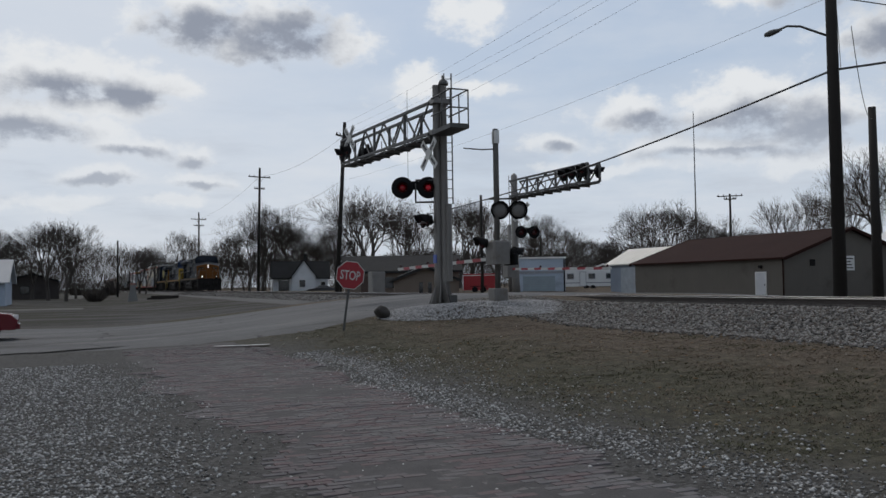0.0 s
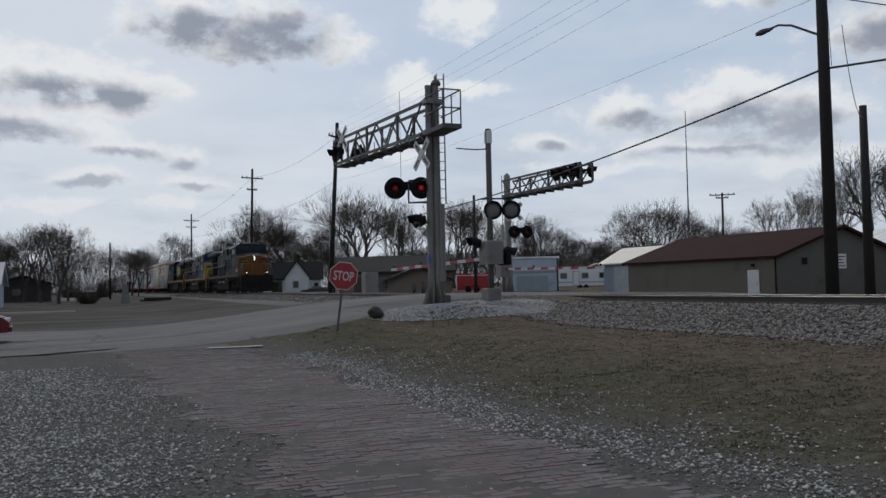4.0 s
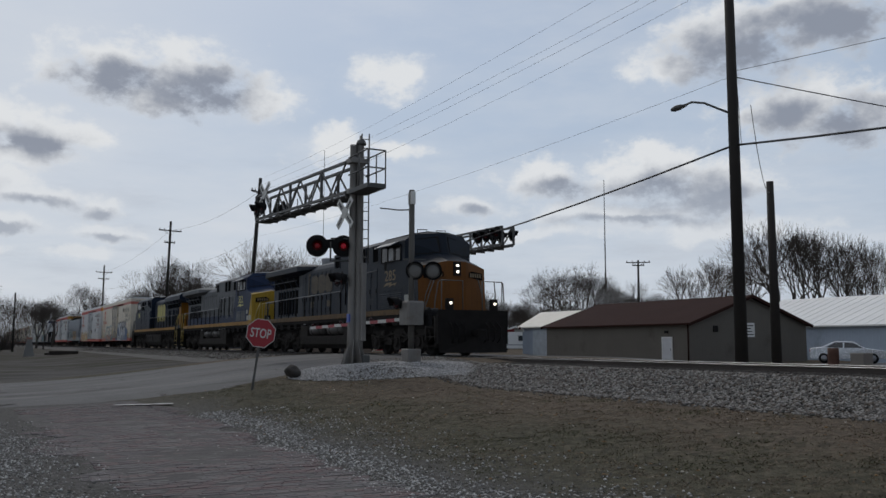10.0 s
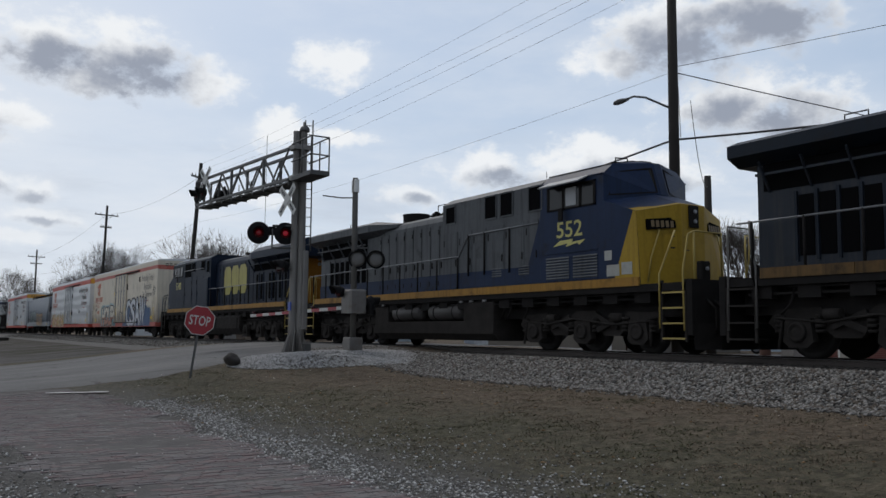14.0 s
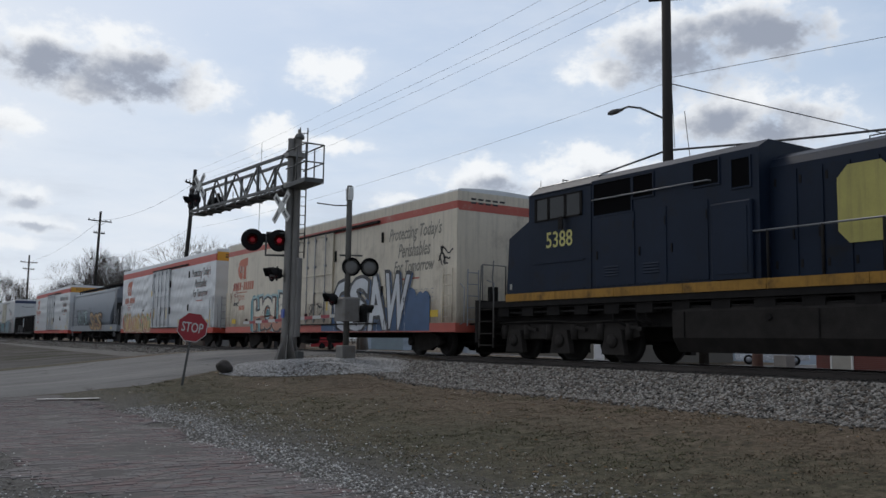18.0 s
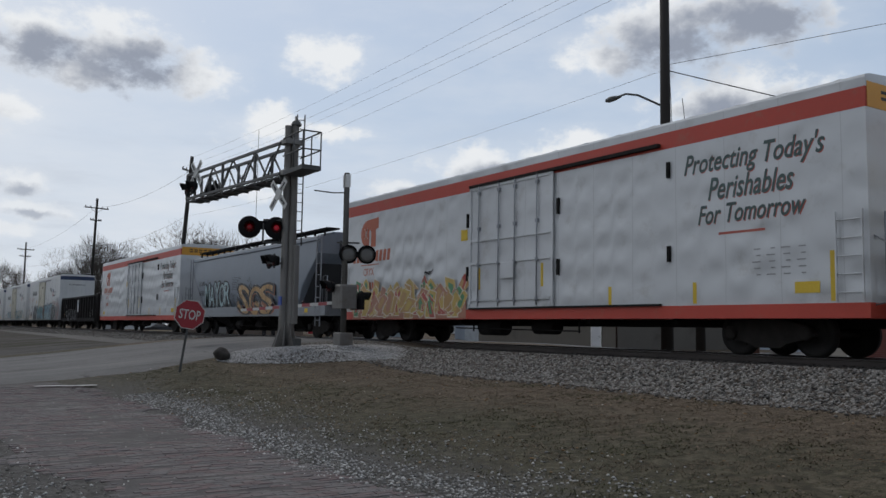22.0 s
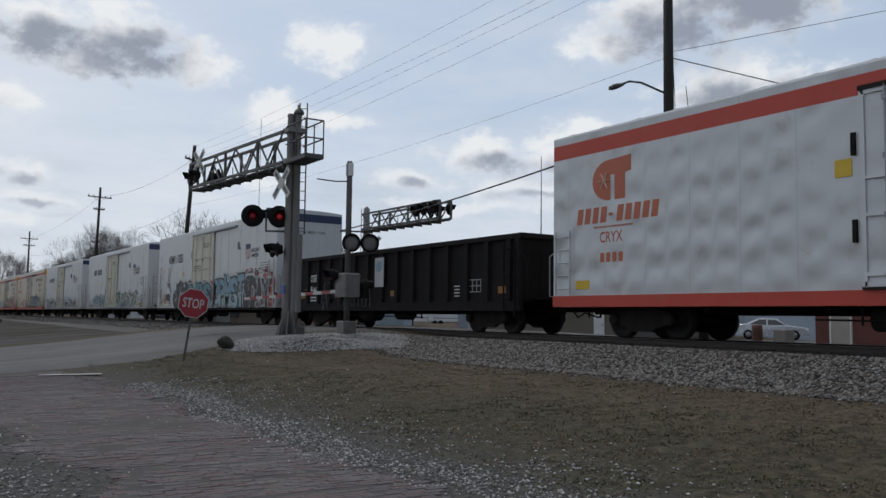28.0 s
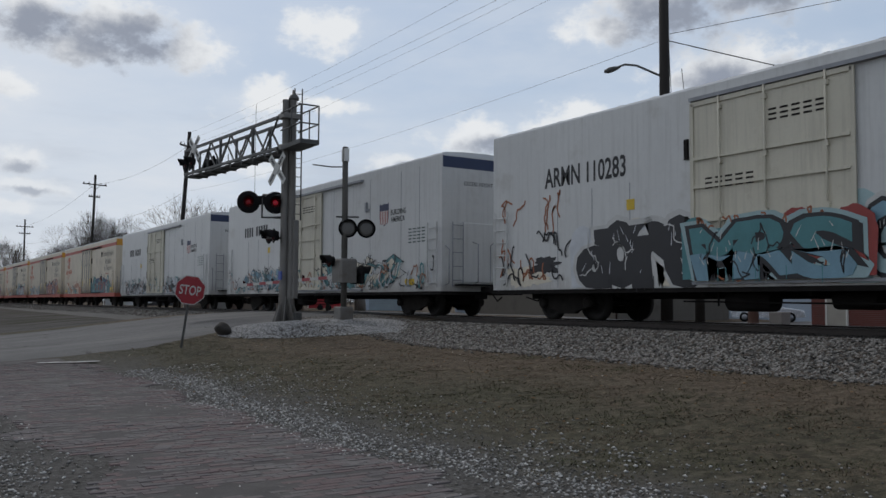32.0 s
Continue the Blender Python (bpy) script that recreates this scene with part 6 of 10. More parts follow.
def loco_truck(t, y, rolling_frame):
    def side_frames(bm):
        for s in (-1, 1):
            x0, x1 = sorted((s * 1.02, s * 1.16))
            # upper beam that dips between the axles, with three arched pockets under it
            top = [(-2.75, 0.72), (-2.55, 0.98), (-1.55, 1.02), (-1.2, 0.80), (-0.75, 0.80), (-0.35, 1.06), (0.35, 1.06), (0.75, 0.80), (1.2, 0.80), (1.55, 1.02), (2.55, 0.98), (2.75, 0.72)]
            low = [(2.5, 0.50), (1.5, 0.62), (1.25, 0.42), (0.72, 0.42), (0.45, 0.66), (-0.45, 0.66), (-0.72, 0.42), (-1.25, 0.42), (-1.5, 0.62), (-2.5, 0.50)]
            prism(bm, top + low, along_x, x0, x1)
            for a in (-1.98, 0, 1.98):
                prism(bm, [(a - 0.34, 0.34), (a - 0.2, 0.22), (a + 0.2, 0.22), (a + 0.34, 0.34), (a + 0.28, 0.80), (a - 0.28, 0.80)], along_x, *sorted((s * 1.10, s * 1.28)))
                lathe(bm, [(0.20, 0), (0.20, 0.07), (0.15, 0.09), (0.13, 0.05), (0.05, 0.10)], lambda u, v, w: (s * (1.27 + w), a + u, 0.53 + v), 12)
                for d in (-0.46, 0.46):
                    for k in range(4):
                        rod(bm, (s * 1.20, a + d, 0.52 + 0.1 * k), (s * 1.20, a + d, 0.58 + 0.1 * k), 0.10, n=8)
            for a in (-1.0, 1.0):
                bar(bm, (s * 1.22, a * 1.45, 0.92), (s * 1.22, a * 0.55, 0.56), 0.10, 0.13)
                bar(bm, (s * 1.22, a * 0.55, 0.92), (s * 1.22, a * 1.25, 0.62), 0.07, 0.10)
                lathe(bm, [(0.11, 0), (0.11, 0.34), (0.06, 0.36)], lambda u, v, w: (s * 1.24 + u, a * (1.05 + w), 0.88 + v), 10)
            pipe(bm, [(s * 1.28, -2.5, 0.78), (s * 1.30, -1.1, 0.70), (s * 1.30, 0.3, 0.86), (s * 1.28, 1.4, 0.72), (s * 1.28, 2.5, 0.82)], 0.025)
            for a in (-2.35, 2.35):
                rod(bm, (s * 1.22, a, 0.88), (s * 1.28, a * 1.03, 0.18), 0.035, n=6)
        box(bm, -1.0, 1.0, -2.4, 2.4, 0.55, 0.9)

    def plain_frames(bm):
        for s in (-1, 1):
            x0, x1 = sorted((s * 1.02, s * 1.16))
            prism(bm, [(-2.8, 0.66), (-2.7, 0.98), (2.7, 0.98), (2.8, 0.66), (2.4, 0.58), (-2.4, 0.58)], along_x, x0, x1)
            for a in (-1.98, 0, 1.98):
                prism(bm, [(a - 0.40, 0.20), (a + 0.40, 0.20), (a + 0.27, 0.82), (a - 0.27, 0.82)], along_x, *sorted((s * 1.10, s * 1.27)))
                lathe(bm, [(0.17, 0), (0.17, 0.05), (0.07, 0.08)], lambda u, v, w: (s * (1.27 + w), a + u, 0.53 + v), 12)
                for d in (-0.5, 0.5):
                    rod(bm, (s * 1.19, a + d, 0.56), (s * 1.19, a + d, 0.96), 0.10, n=8)
                bar(bm, (s * 1.2, a + 0.45, 0.90), (s * 1.2, a + 0.95, 0.82), 0.10, 0.09)
            pipe(bm, [(s * 1.24, -2.7, 1.02), (s * 1.26, -0.6, 1.06), (s * 1.26, 0.8, 1.0), (s * 1.24, 2.7, 1.05)], 0.022)
        box(bm, -1.0, 1.0, -2.4, 2.4, 0.55, 0.9)
    ob = new("truck", shared("loco_truck_frame", side_frames, GRIME) if rolling_frame else shared("loco_plain_truck_frame", plain_frames, GRIME))
    ob.parent = t
    ob.location = (0, y, 0)
    for a in (-1.98, 0, 1.98):
        wheelset(ob, a, 0.53)


def bolt_mark(bm, x, ya, yb, z0, z1):
    """A flat zigzag flash under a number, on a side at x."""
    w = yb - ya
    pts = [(0.0, 0.15), (0.22, 0.9), (0.62, 0.95), (0.58, 0.55), (1.0, 0.75), (0.80, 0.05), (0.76, 0.4), (0.40, 0.0), (0.45, 0.45)]
    bm.faces.new([bm.verts.new((x, (yb - w * u) if x < 0 else (ya + w * u), z0 + (z1 - z0) * v)) for u, v in pts])


def slats(bm, x0, x1, ya, yb, za, zb, step):
    for z in np.arange(za, zb - step * 0.4, step):
        skin(bm, {0: (x0, ya, z), 1: (x0, yb, z), 2: (x1, yb, z + step * 0.25), 3: (x1, ya, z + step * 0.25), 4: (x0, yb, z + step * 0.8), 5: (x0, ya, z + step * 0.8)}, ((0, 1, 2, 3), (3, 2, 4, 5)))


def end_steps(t, e, s, style):
    """Step wells, pilot, plough, coupler, hoses and the railings of one end platform (s: its outward sense)."""
    bm = bmesh.new()
    box(bm, -1.5, 1.5, *sorted((e, e + s * 0.15)), 0.45, 1.70)
    part("pilot", bm, IRON, t)
    bm = bmesh.new()
    skin(bm, {0: (-1.45, e + s * 0.16, 0.14), 1: (0, e + s * 0.62, 0.14), 2: (1.45, e + s * 0.16, 0.14), 3: (1.45, e + s * 0.12, 0.72), 4: (0, e + s * 0.42, 0.72), 5: (-1.45, e + s * 0.12, 0.72)},
         ((0, 1, 4, 5), (1, 2, 3, 4), (5, 4, 3)))
    part("plough", bm, IRON, t)
    part("coupler", made(coupler_bm, e, s), IRON, t)
    for x in (-1.0, -0.75, -0.5, 0.5, 0.75, 1.0):
        bm = bmesh.new()
        pipe(bm, [(x, e + s * 0.12, 1.25), (x * 1.04, e + s * 0.42, 1.05), (x, e + s * 0.40, 0.62), (x * 0.95, e + s * 0.28, 0.5)], 0.03, 5)
        part("air_hose", bm, IRON, t)
    for x in (-1, 1):
        for z in (0.36, 0.70, 1.05, 1.40):
            tread = part("step", made(box, *sorted((x * 1.02, x * 1.50)), *sorted((e - s * 0.06, e - s * 0.72)), z, z + 0.03), GRIME, t)
            part("step_edge", made(box, *sorted((x * 1.50, x * 1.515)), *sorted((e - s * 0.06, e - s * 0.72)), z - 0.005, z + 0.035), style["edge"], tread, "worn painted step edge")
        for yy in (e - s * 0.05, e - s * 0.76):
            part("step_stile", made(box, *sorted((x * 1.44, x * 1.50)), yy - 0.03, yy + 0.03, 0.3, 1.7), GRIME, t)
        bm = bmesh.new()
        pipe(bm, [(x * 1.50, e - s * 0.08, 0.55), (x * 1.50, e - s * 0.10, 1.9), (x * 1.40, e - s * 0.02, 2.72), (x * 1.30, e + s * 0.06, 2.78), (x * 0.42, e + s * 0.08, 2.78), (x * 0.42, e + s * 0.08, 1.6)], 0.024)
        rod(bm, (x * 1.30, e + s * 0.06, 1.6), (x * 1.30, e + s * 0.06, 2.78), 0.022, n=6)
        part("end_handrail", bm, style["grab"], t, "painted end handrail")
        bm = bmesh.new()
        pipe(bm, [(x * 1.51, e - s * 0.80, 0.6), (x * 1.51, e - s * 0.80, 1.85), (x * 1.43, e - s * 0.62, 2.35), (x * 1.30, e - s * 0.50, 2.85)], 0.022)
        part("end_handrail", bm, style["grab"], t)


def shape_blocks(t, x, ya, yb, za, zb, col):
    """An emblem as three plain slotted blocks on a side at x."""
    w, h = (yb - ya) / 3, zb - za
    octo = [(0.22, 0.0), (0.78, 0.0), (0.97, 0.16), (0.97, 0.84), (0.78, 1.0), (0.22, 1.0), (0.03, 0.84), (0.03, 0.16)]
    for i in range(3):
        part("emblem_block", made(block_face, x, ya, yb, za, h, w, i, octo), col, t, "plain painted block of an emblem")


def block_face(bm, x, ya, yb, za, h, w, i, shape):
    bm.faces.new([bm.verts.new((x, (yb - w * (i + u)) if x < 0 else (ya + w * (i + u)), za + h * v)) for u, v in shape])


def side_band(bm, x, corners):
    bm.faces.new([bm.verts.new((x, y, z)) for y, z in corners])


def wide_cab(t, style):
    """Nose with two raked front sheets, cab with a wedge windscreen, windows and lights."""
    lower, nose = style["lower"], style["nose"]
    glass = mat("cab_glass", (0.008, 0.009, 0.010), 0.15, 0, 0.1, 1.0, 0.0, spec=0.28)
    vent = mat("black_vent", (0.005, 0.005, 0.0055), 0.95, bump=0.0, spec=0.03)
    f0, f1 = style["front"], style["front"] - 0.36
    base = -7.12
    bm = bmesh.new()
    P = {}
    for n, s in (("l", -1), ("r", 1)):
        P.update({n + "fb": (s * 1.48, f0 - 0.06, 1.62), n + "ft": (s * 1.48, f0 + 0.06, 3.40), n + "bt": (s * 1.48, base, 3.80), n + "bb": (s * 1.48, base, 1.62),
                  n + "cb": (s * 0.40, f1 - 0.02, 1.62), n + "ct": (s * 0.40, f1 + 0.0, 3.62), n + "cw": (s * 0.40, base - 0.66, 3.96)})
    skin(bm, P, (("lfb", "lft", "lbt", "lbb"), ("rfb", "rbb", "rbt", "rft"), ("lft", "lct", "lcw", "lbt"), ("rft", "rbt", "rcw", "rct"), ("lct", "rct", "rcw", "lcw")))
    part("nose", bm, lower, t)
    bm = bmesh.new()
    o = 0.006
    F = {k: (p[0], p[1] - o, p[2]) for k, p in P.items()}
    skin(bm, F, (("lfb", "lcb", "lct", "lft"), ("rfb", "rft", "rct", "rcb"), ("lcb", "rcb", "rct", "lct")))
    part("nose_front", bm, nose, t, "painted nose front")
    if style["wrap"]:
        bm = bmesh.new()
        for s in (-1, 1):
            side_band(bm, s * 1.486, ((f0 - 0.05, 1.64), (f0 + 0.05, 3.40), (f0 + 0.16, 3.43), (f0 + 0.80, 1.84), (f0 + 0.80, 1.64)))
        part("nose_side", bm, nose, t, "painted wedge round the nose")
        bm = bmesh.new()
        skin(bm, {0: (-1.482, f0 + 0.06, 3.407), 1: (-0.40, f1, 3.627), 2: (0.40, f1, 3.627), 3: (1.482, f0 + 0.06, 3.407), 4: (1.482, f0 + 0.30, 3.494), 5: (0.40, f1 + 0.2, 3.69), 6: (-0.40, f1 + 0.2, 3.69), 7: (-1.482, f0 + 0.30, 3.494)}, ((0, 1, 6, 7), (1, 2, 5, 6), (2, 3, 4, 5)))
        part("nose_brow", bm, nose, t)
    for s in (-1, 1):
        part("nose_grab", made(pipe, [(s * 1.30, f0 - 0.12, 1.7), (s * 1.26, f0 - 0.20, 2.3), (s * 1.02, f0 - 0.24, 2.95), (s * 0.98, f0 - 0.17, 2.97)], 0.02), style["grab_front"], t)
    slope = lambda x: f0 - 0.06 + (f1 - f0 + 0.04) * min(1.0, (1.48 - abs(x)) / 1.08)
    # sheet seams, door with window, number boards, lamps
    d = bmesh.new()
    skin(d, {0: (0.30, slope(0.3) - 0.02, 1.75), 1: (0.95, slope(0.95) - 0.02, 1.75), 2: (0.95, slope(0.95) + 0.05, 3.2), 3: (0.30, slope(0.3) + 0.05, 3.34), 4: (0.30, slope(0.3) + 0.1, 1.75), 5: (0.95, slope(0.95) + 0.1, 1.75), 6: (0.95, slope(0.95) + 0.15, 3.2), 7: (0.30, slope(0.3) + 0.15, 3.34)}, ((0, 1, 2, 3), (0, 3, 7, 4), (1, 5, 6, 2), (3, 2, 6, 7)))
    door = part("nose_door", d, nose, t)
    bm = bmesh.new()
    skin(bm, {0: (0.48, slope(0.48) + 0.015, 2.92), 1: (0.78, slope(0.78) + 0.015, 2.92), 2: (0.78, slope(0.78) + 0.03, 3.2), 3: (0.48, slope(0.48) + 0.03, 3.2)}, ((0, 1, 2, 3),))
    part("door_window", bm, glass, door, "dark door window")
    lit = mat("headlight_lamp", (0.9, 0.88, 0.8), 0.2, glow=((1.0, 0.92, 0.78), 5.0)) if style["lit"] else RAILING
    part("headlight_box", made(box, -0.16, 0.16, f1 - 0.07, f1 + 0.1, 3.06, 3.60, 0.02), IRON, t)
    for z in (3.21, 3.45):
        part("headlight", made(lathe, [(0.060, 0), (0.065, 0.03), (0.05, 0.045)], lambda u, v, w: (0.75 * u, f1 - 0.068 - w, z + 0.75 * v), 14), lit, t, "round headlight")
    for x in (-0.95, 0.95):
        b = part("ditch_light_box", made(box, x - 0.15, x + 0.15, style["lead"] - 0.10, style["lead"] + 0.08, 1.70, 2.12, 0.03), IRON, t)
        part("ditch_light", made(lathe, [(0.038, 0), (0.042, 0.04), (0.03, 0.055)], lambda u, v, w: (x + u, style["lead"] - 0.10 - w, 1.95 + v), 12), lit, b, "round ditch light")
    for s in (-1, 1):
        y0, y1 = slope(1.28), slope(0.56)
        bm = bmesh.new()
        skin(bm, {0: (s * 1.28, y0 - 0.02, 2.95), 1: (s * 0.56, y1 - 0.02, 3.02), 2: (s * 0.56, y1 + 0.02, 3.28), 3: (s * 1.28, y0 + 0.02, 3.21), 4: (s * 1.28, y0 + 0.1, 2.95), 5: (s * 0.56, y1 + 0.1, 3.02), 6: (s * 0.56, y1 + 0.12, 3.28), 7: (s * 1.28, y0 + 0.12, 3.21)}, ((0, 1, 2, 3), (0, 3, 7, 4), (1, 5, 6, 2), (2, 6, 7, 3), (0, 4, 5, 1)))
        nb = part("number_board", bm, vent, t, "dark number board")
        bm = bmesh.new()
        for i in range(5):
            u0, u1 = 1.20 - 0.125 * i, 1.12 - 0.125 * i
            skin(bm, {0: (s * u0, slope(u0) - 0.022, 3.02), 1: (s * u1, slope(u1) - 0.022, 3.03), 2: (s * u1, slope(u1) + 0.0, 3.19), 3: (s * u0, slope(u0) + 0.0, 3.18)}, ((0, 1, 2, 3),))
        part("board_print", bm, style["board"], nb)
    if style["crest"]:
        bm = bmesh.new()
        for u0, u1, v0, v1 in ((-0.70, -0.58, 2.52, 2.90), (-0.62, -0.30, 2.80, 2.95), (-0.62, -0.30, 2.46, 2.60), (-0.26, -0.16, 2.48, 2.92)):
            skin(bm, {0: (u0, slope(u0) + 0.002, v0), 1: (u1, slope(u1) + 0.002, v0), 2: (u1, slope(u1) + 0.016, v1), 3: (u0, slope(u0) + 0.016, v1)}, ((0, 1, 2, 3),))
        part("emblem_block", bm, style["crest"], t, "plain dark blocks of an emblem")
    # cab: raked wedge front, chamfered roof
    side = [(1.48, 1.62), (1.48, 4.50), (1.14, 4.78), (0.45, 4.90)]
    ring = [(-x, z) for x, z in side] + [(x, z) for x, z in side[::-1]]
    part("cab", made(prism, ring, along_y, base, -4.6), lower, t)
    bm = bmesh.new()
    W = {}
    for n, s in (("l", -1), ("r", 1)):
        W.update({n + "b": (s * 1.48, base, 3.80), n + "t": (s * 1.48, base, 4.50), n + "u": (s * 1.14, base, 4.78), n + "cb": (s * 0.12, base - 0.66, 3.97), n + "ct": (s * 0.12, base - 0.38, 4.84), n + "r": (s * 0.45, base, 4.90)})
    skin(bm, W, (("lb", "lcb", "lct", "lu", "lt"), ("rb", "rt", "ru", "rct", "rcb"), ("lcb", "rcb", "rct", "lct"), ("lu", "lct", "lr"), ("ru", "rr", "rct"), ("lct", "rct", "rr", "lr")))
    part("cab_front", bm, lower, t)
    for s in (-1, 1):
        a, b, c, e = (Vector((s * 1.48, base, 3.80)), Vector((s * 0.12, base - 0.66, 3.97)), Vector((s * 0.12, base - 0.38, 4.84)), Vector((s * 1.25, base, 4.66)))
        mixp = lambda u, v: (a.lerp(b, u)).lerp(e.lerp(c, u), v) + Vector((0, -0.012, 0))
        corners = [(0.07, 0.16), (0.93, 0.10), (0.92, 0.84), (0.12, 0.84)]
        bm = bmesh.new()
        skin(bm, dict(enumerate(mixp(u, v) for u, v in corners)), ((0, 1, 2, 3),))
        w = part("windscreen", bm, glass, t, "dark windscreen")
        bm = bmesh.new()
        for p, q in zip(corners, corners[1:] + corners[:1]):
            bar(bm, mixp(*p), mixp(*q), 0.035, 0.03)
        bar(bm, mixp(0.45, 0.14), mixp(0.60, 0.62), 0.015, 0.02)
        part("window_gasket", bm, IRON, w)
    part("cab_roof", made(prism, [(-1.17, 4.775), (-0.45, 4.905), (0.45, 4.905), (1.17, 4.775), (1.15, 4.80), (0.45, 4.93), (-0.45, 4.93), (-1.15, 4.80)], along_y, base, -4.6), IRON if not style["roof_pale"] else ROOF, t)
    for s in (-1, 1):
        part("gutter", made(bar, (s * 1.49, base, 4.50), (s * 1.49, -4.6, 4.50), 0.035, 0.03), lower, t)
        x0, x1 = sorted((s * 1.48, s * 1.492))
        panes = ((-6.78, -6.30), (-6.22, -5.62), (-5.54, -4.98))
        for ya, yb in panes:
            part("side_window", made(box, x0, x1, ya, yb, 3.78, 4.34), glass, t, "dark cab window")
        bm = bmesh.new()
        x0, x1 = sorted((s * 1.48, s * 1.51))
        for ya, yb, za, zb in [(-6.84, -4.92, 4.34, 4.38), (-6.84, -4.92, 3.74, 3.78)] + [(y - 0.05, y + 0.03, 3.74, 4.38) for y in (-6.79, -6.25, -5.57, -4.95)]:
            box(bm, x0, x1, ya, yb, za, zb)
        part("window_frame", bm, IRON, t)
        if style["awning"]:
            part("window_shade", made(box, *sorted((s * 1.495, s * 1.51)), -6.10, -5.70, 3.82, 4.30), mat("pale_blind", (0.36, 0.37, 0.38), 0.6), t, "pale sliding window panel")
        bm = bmesh.new()
        bar(bm, (s * 1.5, -5.62, 3.72), (s * 1.62, -5.62, 3.78), 0.02, 0.02)
        box(bm, *sorted((s * 1.60, s * 1.64)), -5.70, -5.54, 3.42, 3.76)
        part("mirror", bm, IRON, t)
        if style["awning"]:
            bm = bmesh.new()
            skin(bm, {0: (s * 1.48, -6.55, 4.50), 1: (s * 1.48, -4.95, 4.50), 2: (s * 1.84, -4.95, 4.33), 3: (s * 1.84, -6.55, 4.33), 4: (s * 1.48, -6.55, 4.53), 5: (s * 1.48, -4.95, 4.53), 6: (s * 1.85, -4.95, 4.36), 7: (s * 1.85, -6.55, 4.36)}, ((0, 1, 2, 3), (4, 7, 6, 5), (2, 6, 7, 3), (0, 3, 7, 4), (1, 5, 6, 2), (0, 4, 5, 1)))
            part("sunshade", bm, mat("sunshade_sheet", (0.22, 0.23, 0.24), 0.5, 0.2, 0.15, 2.0), t, "pale window sunshade")
        xs = s * 1.487
        ink = style["ink"]
        letters(t, style["number"], -6.32 - style["wide"], -5.30, 2.99, 3.42, xs, ink, "cab_number", 0.012)
        if style["bolt"]:
            part("flash_mark", made(bolt_mark, xs, -6.45, -5.15, 2.74, 2.94), ink, t, "zigzag flash under the number")
        if style["louvres"]:
            for ya, yb in ((-5.80, -4.86), (-6.88, -5.96)):
                bm = bmesh.new()
                slats(bm, s * 1.482, s * 1.505, ya, yb, 1.90, 2.52, 0.075)
                part("cab_louvre", bm, style["doors"], t, "slatted cab vent")
        bm = bmesh.new()
        for ya, yb, z in ((-6.9, -4.85, 2.60), (-6.9, -4.85, 1.87)):
            bar(bm, (s * 1.49, ya, z), (s * 1.49, yb, z), 0.03, 0.03)
        part("cab_seam", bm, lower, t)
        for ya, yb, za, zb in style["notes"]:
            part("placard", made(box, *sorted((s * 1.485, s * 1.494)), ya, yb, za, zb), mat("dull_white_notice", (0.34, 0.34, 0.31), 0.6, 0, 0.3, 5), t, "white notice")


